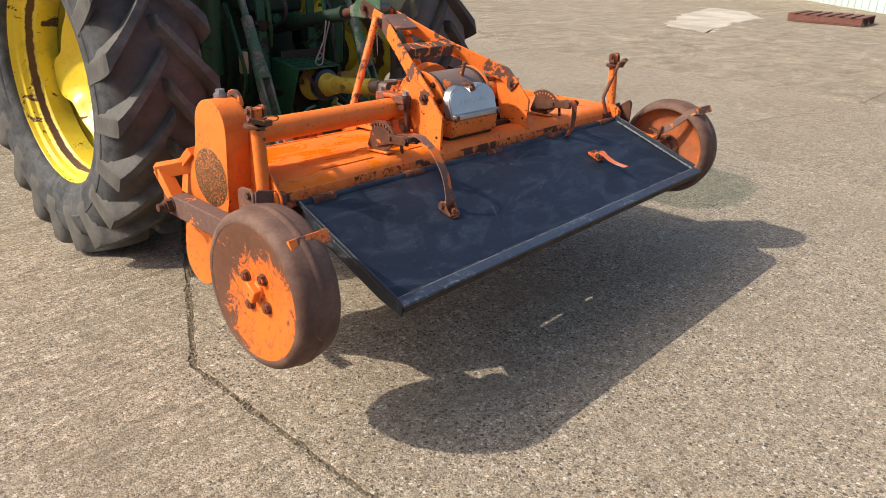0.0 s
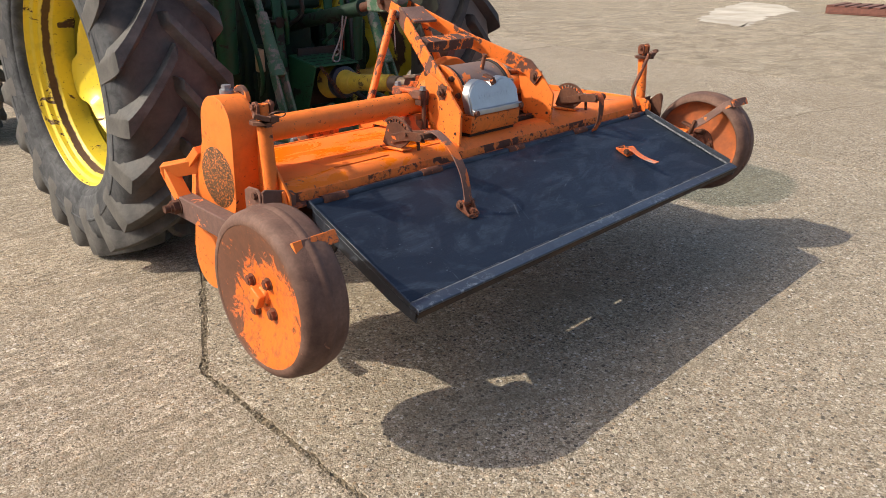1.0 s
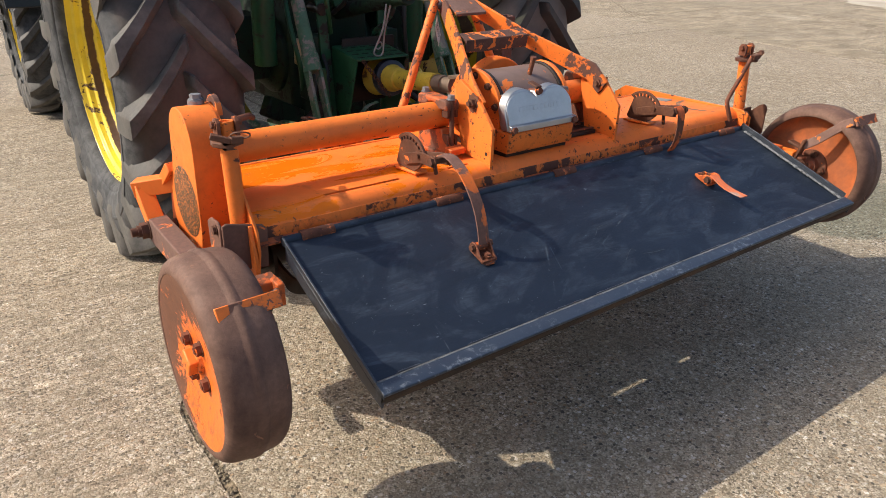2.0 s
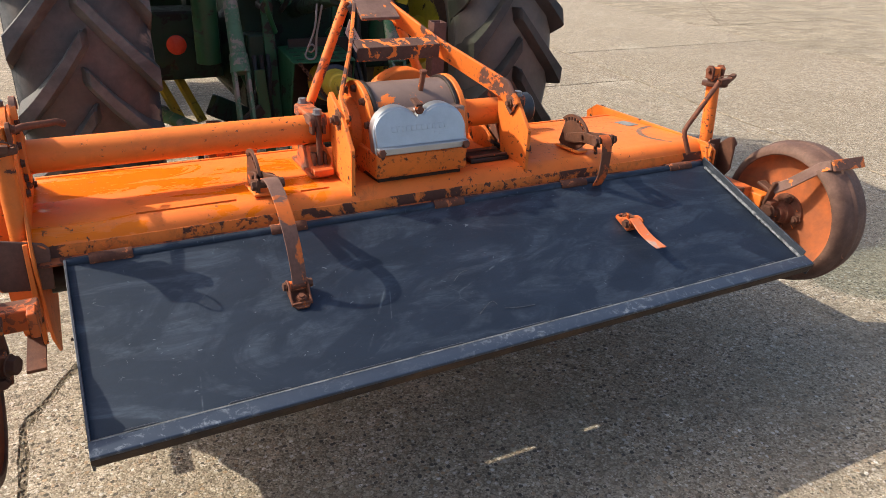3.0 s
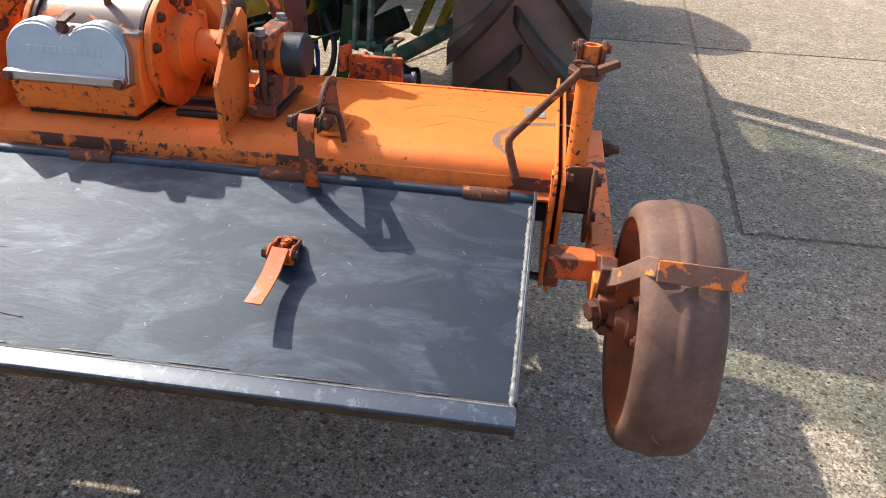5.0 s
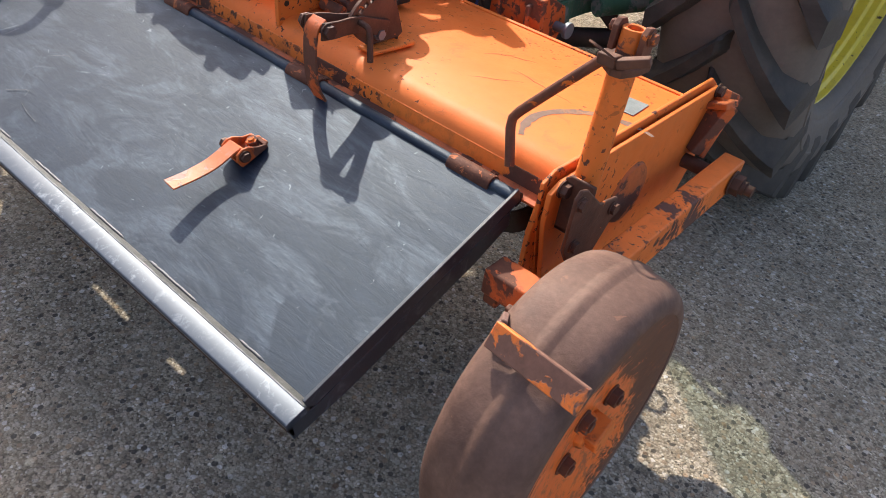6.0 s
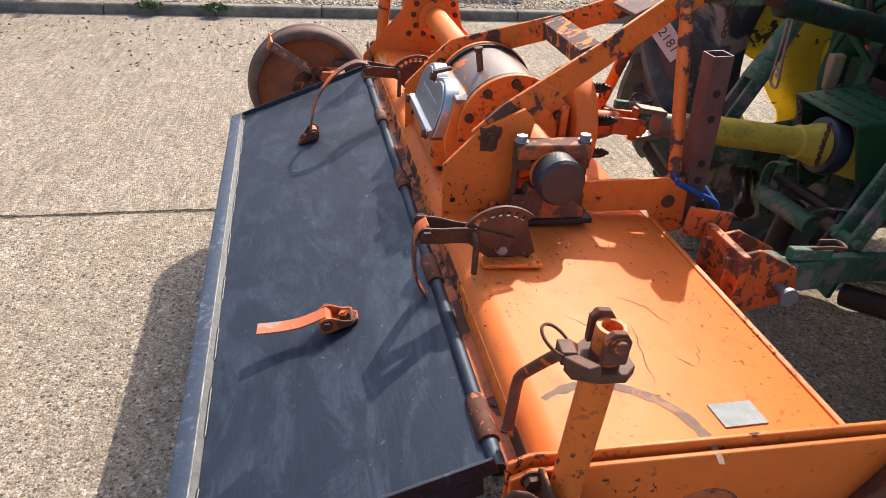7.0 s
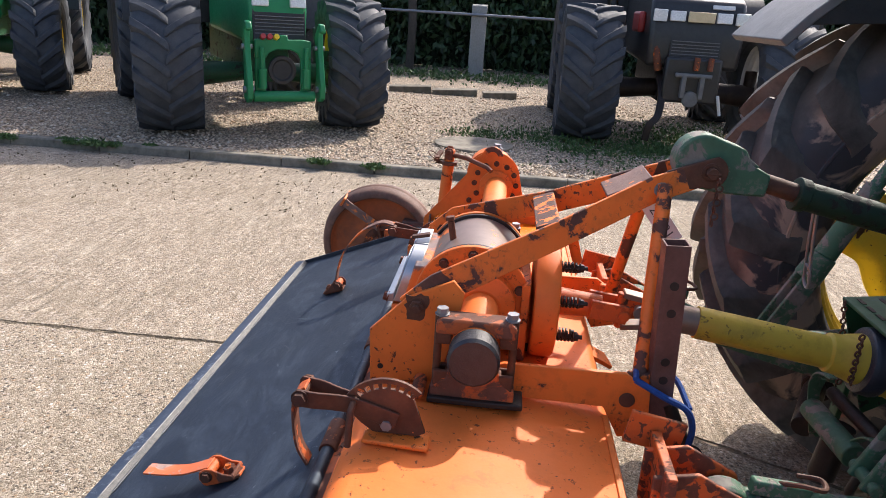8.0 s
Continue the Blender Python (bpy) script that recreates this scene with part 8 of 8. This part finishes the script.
leaf_stuff("weeds", "low green weeds along the kerb and gravel", "weeds", 9500, lambda r: (lambda c: (c[0] + r.gauss(0, c[2]), c[1] + r.gauss(0, c[2] * 1.5), GZ0 + abs(r.gauss(0, c[3]))))(r.choice(((-4.75, 4.0, 0.22, 0.05), (-5.15, 4.15, 0.16, 0.11), (-6.2, 5.0, 0.25, 0.09), (-4.9, 3.7, 0.5, 0.025), (-5.2, 4.6, 0.5, 0.03), (-4.65, 1.75, 0.12, 0.05), (-5.3, 3.0, 0.35, 0.04), (-5.9, 4.6, 0.3, 0.09), (-4.9, 2.2, 0.2, 0.03), *((-2.475 - 0.05 * (k_ % 3), -3.9 + 0.31 * k_ + 0.17 * math.sin(k_ * 2.7), 0.02 + 0.012 * (k_ % 2), 0.006) for k_ in range(9)), (-4.35, 3.75, 0.10, 0.045), (-4.45, 3.95, 0.16, 0.05), (-4.3, 3.5, 0.2, 0.02), (-4.1, 2.9, 0.12, 0.04), (-3.6, 3.4, 0.3, 0.015), (-2.48, -1.9, 0.04, 0.018), (-2.48, 0.35, 0.03, 0.014), (-2.46, 0.9, 0.03, 0.012), (-4.6, 2.9, 0.28, 0.03), (-4.8, 2.75, 0.2, 0.05), (-5.7, 3.9, 0.3, 0.06), (-4.5, 4.1, 0.15, 0.04), (-5.2, 4.3, 0.12, 0.10)))), 0.040, weed_mat, 31)
leaf_stuff("straw_bits", "bits of straw and twig lying on the yard", "debris", 260, lambda r: (-0.6 - 1.8 * r.random() ** 0.6, r.uniform(-2.8, 2.2), 0.004), 0.022, debris_mat, 33)
leaf_stuff("grass", "grass under the fence", "grass", 9000, lambda r: (-12.3 + r.gauss(0, 0.6), r.uniform(-14, 16), GZ0 + abs(r.gauss(0, 0.07))), 0.085, weed_mat, 32)

# broken kerb stones and a round manhole cover in the gravel
for y, l, z in ((0.35, 0.75, 0.05), (1.15, 0.8, 0.045), (1.95, 0.6, 0.05), (-0.5, 0.7, 0.04)):
    bm = bmesh.new()
    box(bm, (-8.9, y, GZ0 + z), (0.22, l, 0.13), (3, 4, 5))
    tagged(part("edging_stone", bm, kerb_mat, bevel=0.015), "old concrete edging stone lying in the gravel", "stone", "edging stones")
bm = bmesh.new()
lathe(bm, (-4.02, 1.76, GZ0 - 0.03), (0, 0, 1), [(0, 0.0), (0, 0.45), (0.055, 0.45), (0.062, 0.41), (0.055, 0.39), (0.058, 0.0)], 40)
tagged(part("manhole_cover", bm, kerb_mat, bevel=0.003), "round grey manhole cover set in the gravel", "manhole cover")

# pallet on the far yard
def pallet(at, yaw, s):
    t = thing("pallet", "weathered red-brown wooden pallet on the concrete", "pallet")
    for k in range(7):
        bm = bmesh.new()
        box(bm, (0, -0.54 * s + 0.18 * s * k, 0.135 * s), (1.2 * s, 0.12 * s, 0.022 * s))
        part("board", bm, pallet_wood, t, bevel=0.004)
    for x in (-0.55, 0, 0.55):
        bm = bmesh.new()
        box(bm, (x * s, 0, 0.075 * s), (0.09 * s, 1.2 * s, 0.09 * s))
        part("bearer", bm, pallet_wood, t, bevel=0.004)
        bm = bmesh.new()
        box(bm, (x * s, 0, 0.016 * s), (0.10 * s, 1.2 * s, 0.02 * s))
        part("board", bm, pallet_wood, t, bevel=0.004)
    t.matrix_basis = pose(*at, 0, 0, yaw)


pallet((22.3, 5.97, 0.0), 4, 1.5)
far = tagged(new("far_building"), "long pale green clad farm building", "building")
bm = bmesh.new()
c, d = Vector((29.9, 7.1, 0)), Vector((0.79, 0.61, 0))
m = pose(c.x + 6.2 * d.x, c.y + 6.2 * d.y, 2.5, 0, 0, math.degrees(math.atan2(d.y, d.x)))
box(bm, (0, 0, 0), (22, 0.3, 5.0), m=m)
part("wall", bm, cladding, far, bevel=0.01)
for k in range(40):
    bm = bmesh.new()
    box(bm, (0, 0, 0), (0.08, 0.05, 4.9), m=m @ pose(-10.8 + 0.55 * k, 0.165, 0))
    part("cladding_rib", bm, cladding, far, bevel=0)

# ---- yard slabs ----
yard = tagged(new("yard_pavement"), "concrete slabs of the farmyard with dirty joints", "pavement", kind="structure")


def slab(corners, seed, gap=0.008, rough=0.006, material=concrete):
    r = random.Random(seed)
    c = sum((Vector(p) for p in corners), Vector((0, 0))) / len(corners)
    ring = []
    n = len(corners)
    for i in range(n):
        a, b = Vector(corners[i]), Vector(corners[(i + 1) % n])
        steps = max(2, min(150, int((b - a).length / 0.05)))
        d = (b - a).normalized()
        inw = Vector((-d.y, d.x))
        if inw.dot(c - a) < 0:
            inw = -inw
        for k in range(steps):
            q = a.lerp(b, k / steps) + inw * (gap + abs(r.gauss(0, rough)) * (1 if k else 0.6))
            ring.append(q if k else a + (c - a).normalized() * gap * 1.5)
    bm = bmesh.new()
    top = [bm.verts.new((q.x, q.y, -0.003)) for q in ring]
    low = [bm.verts.new((q.x, q.y, -0.028)) for q in ring]
    inn = [bm.verts.new((*(q + (c - q).normalized() * 0.003), 0.0)) for q in ring]
    m = len(ring)
    bm.faces.new(inn)
    for i in range(m):
        j = (i + 1) % m
        bm.faces.new((top[i], top[j], inn[j], inn[i]))
        bm.faces.new((low[i], low[j], top[j], top[i]))
    return part("concrete_slab", bm, material, yard, bevel=0, angle=20)


cuts = ((-16, -6.0, 8.6, 16, 30), (-16, -5.0, 5.8, 11.5, 18, 30), (-16, -3.4, 3.05, 5.75, 9.2, 16, 30), (-16, -4.0, 7.25, 12, 20, 30),
        (-16, -5.0, 2.0, 8.6, 16, 30), (-16, -3, 5.2, 12, 30), (-16, -2, 7, 14, 30), (-16, 0, 9, 30), (-16, 4, 13, 30))
for i, ys in enumerate(cuts):
    for j, (y0, y1) in enumerate(zip(ys, ys[1:])):
        q = [(line_x(i, y0), y0), (line_x(i + 1, y0), y0), (line_x(i + 1, y1), y1), (line_x(i, y1), y1)]
        mid, bend, end = (line_x(1, 2.2), 2.2), (1.60, 2.90), (3.1, 5.8)   # the joint that runs under the tractor
        if i == 0 and j == 1:
            slab([q[0], q[1], mid, bend, end, (3.1, y1), q[3]], 501, 0.007, 0.006, concrete_broomed)
        elif i == 0 and j > 1:
            slab([q[0], (3.1, y0), (3.1, y1), q[3]], 505 + j)
        elif i == 1 and j == 1:
            wide = [(line_x(2, -3.4), -3.4), (line_x(3, -3.4), -3.4), (line_x(3, 3.05), 3.05), (line_x(2, 3.05), 3.05)]
            slab([q[0], q[1], *wide, q[2], end, bend, mid], 502, 0.008, 0.007)
        elif i == 2 and j == 1:
            continue
        elif i == 1 and j > 1:
            slab([(3.1, y0), q[1], q[2], (3.1, y1)], 515 + j)
        else:
            slab(q, 10 * i + j, 0.007, 0.007, concrete if i < 4 else concrete_far)
bm = bmesh.new()
prism(bm, [(KX, -16), (46, -16), (46, 30), (KX, 30)], "z", -0.030, -0.006)
part("joint_dirt", bm, dirt_mat, yard, "dark dirt in the joints", 0)


def crack(pts, wide, seed):
    r = random.Random(seed)
    line = []
    for a, b in zip(pts, pts[1:]):
        a, b = Vector(a), Vector(b)
        n = max(2, int((b - a).length / 0.14))
        line += [a.lerp(b, k / n) + Vector((r.gauss(0, 0.02), r.gauss(0, 0.02))) for k in range(n)]
    bm = bmesh.new()
    lo, hi = [], []
    for i, p in enumerate(line):
        d = (line[min(i + 1, len(line) - 1)] - line[max(i - 1, 0)]).normalized()
        s = Vector((-d.y, d.x)) * wide * r.uniform(0.3, 1.0)
        lo.append(bm.verts.new((*(p - s), 0.0015)))
        hi.append(bm.verts.new((*(p + s), 0.0015)))
    for i in range(len(line) - 1):
        bm.faces.new((lo[i], lo[i + 1], hi[i + 1], hi[i]))
    part("crack", bm, dirt_mat, yard, "dark dirty crack", 0)


for k, (run, wide) in enumerate((
        ([(13.6, 11.9), (10.80, 8.58), (10.68, 7.4), (10.55, 6.77), (11.3, 6.2)], 0.018), ([(18.4, 13.1), (18.0, 11.7), (16.9, 9.3), (16.4, 7.8), (15.7, 6.56), (15.04, 5.12)], 0.020),
        ([(15.04, 5.12), (16.8, 5.4), (19.4, 5.85)], 0.022), ([(15.04, 5.12), (16.45, 4.5), (19.7, 4.0)], 0.022), ([(15.04, 5.12), (13.93, 3.93), (14.3, 3.5), (13.1, 2.5), (12.4, 1.2)], 0.014),
        ([(7.22, 2.52), (8.2, 2.31), (9.63, 1.83)], 0.012), ([(10.9, 8.2), (10.8, 7.35), (11.2, 6.26)], 0.012))):
    crack(run, wide, k + 1)
bm = bmesh.new()
rr = random.Random(8)
edge = [Vector((15.9, 6.56)), Vector((17.4, 6.9)), Vector((19.2, 7.4)), Vector((21.4, 7.5)), Vector((23.7, 8.8)), Vector((24.1, 10.1)), Vector((20.2, 9.3)), Vector((16.6, 8.0))]
pts = []
for a, b in zip(edge, edge[1:] + edge[:1]):
    pts += [tuple(a.lerp(b, k / 12) + Vector((rr.gauss(0, 0.055), rr.gauss(0, 0.055)))) for k in range(12)]
prism(bm, pts, "z", 0.001, 0.004)
part("cement_patch", bm, speckled("pale_cement", (0.36, 0.31, 0.24), (0.60, 0.54, 0.44), 0.9, 0.9, 0.30, 0.0005), yard, "pale cement patch", 0)
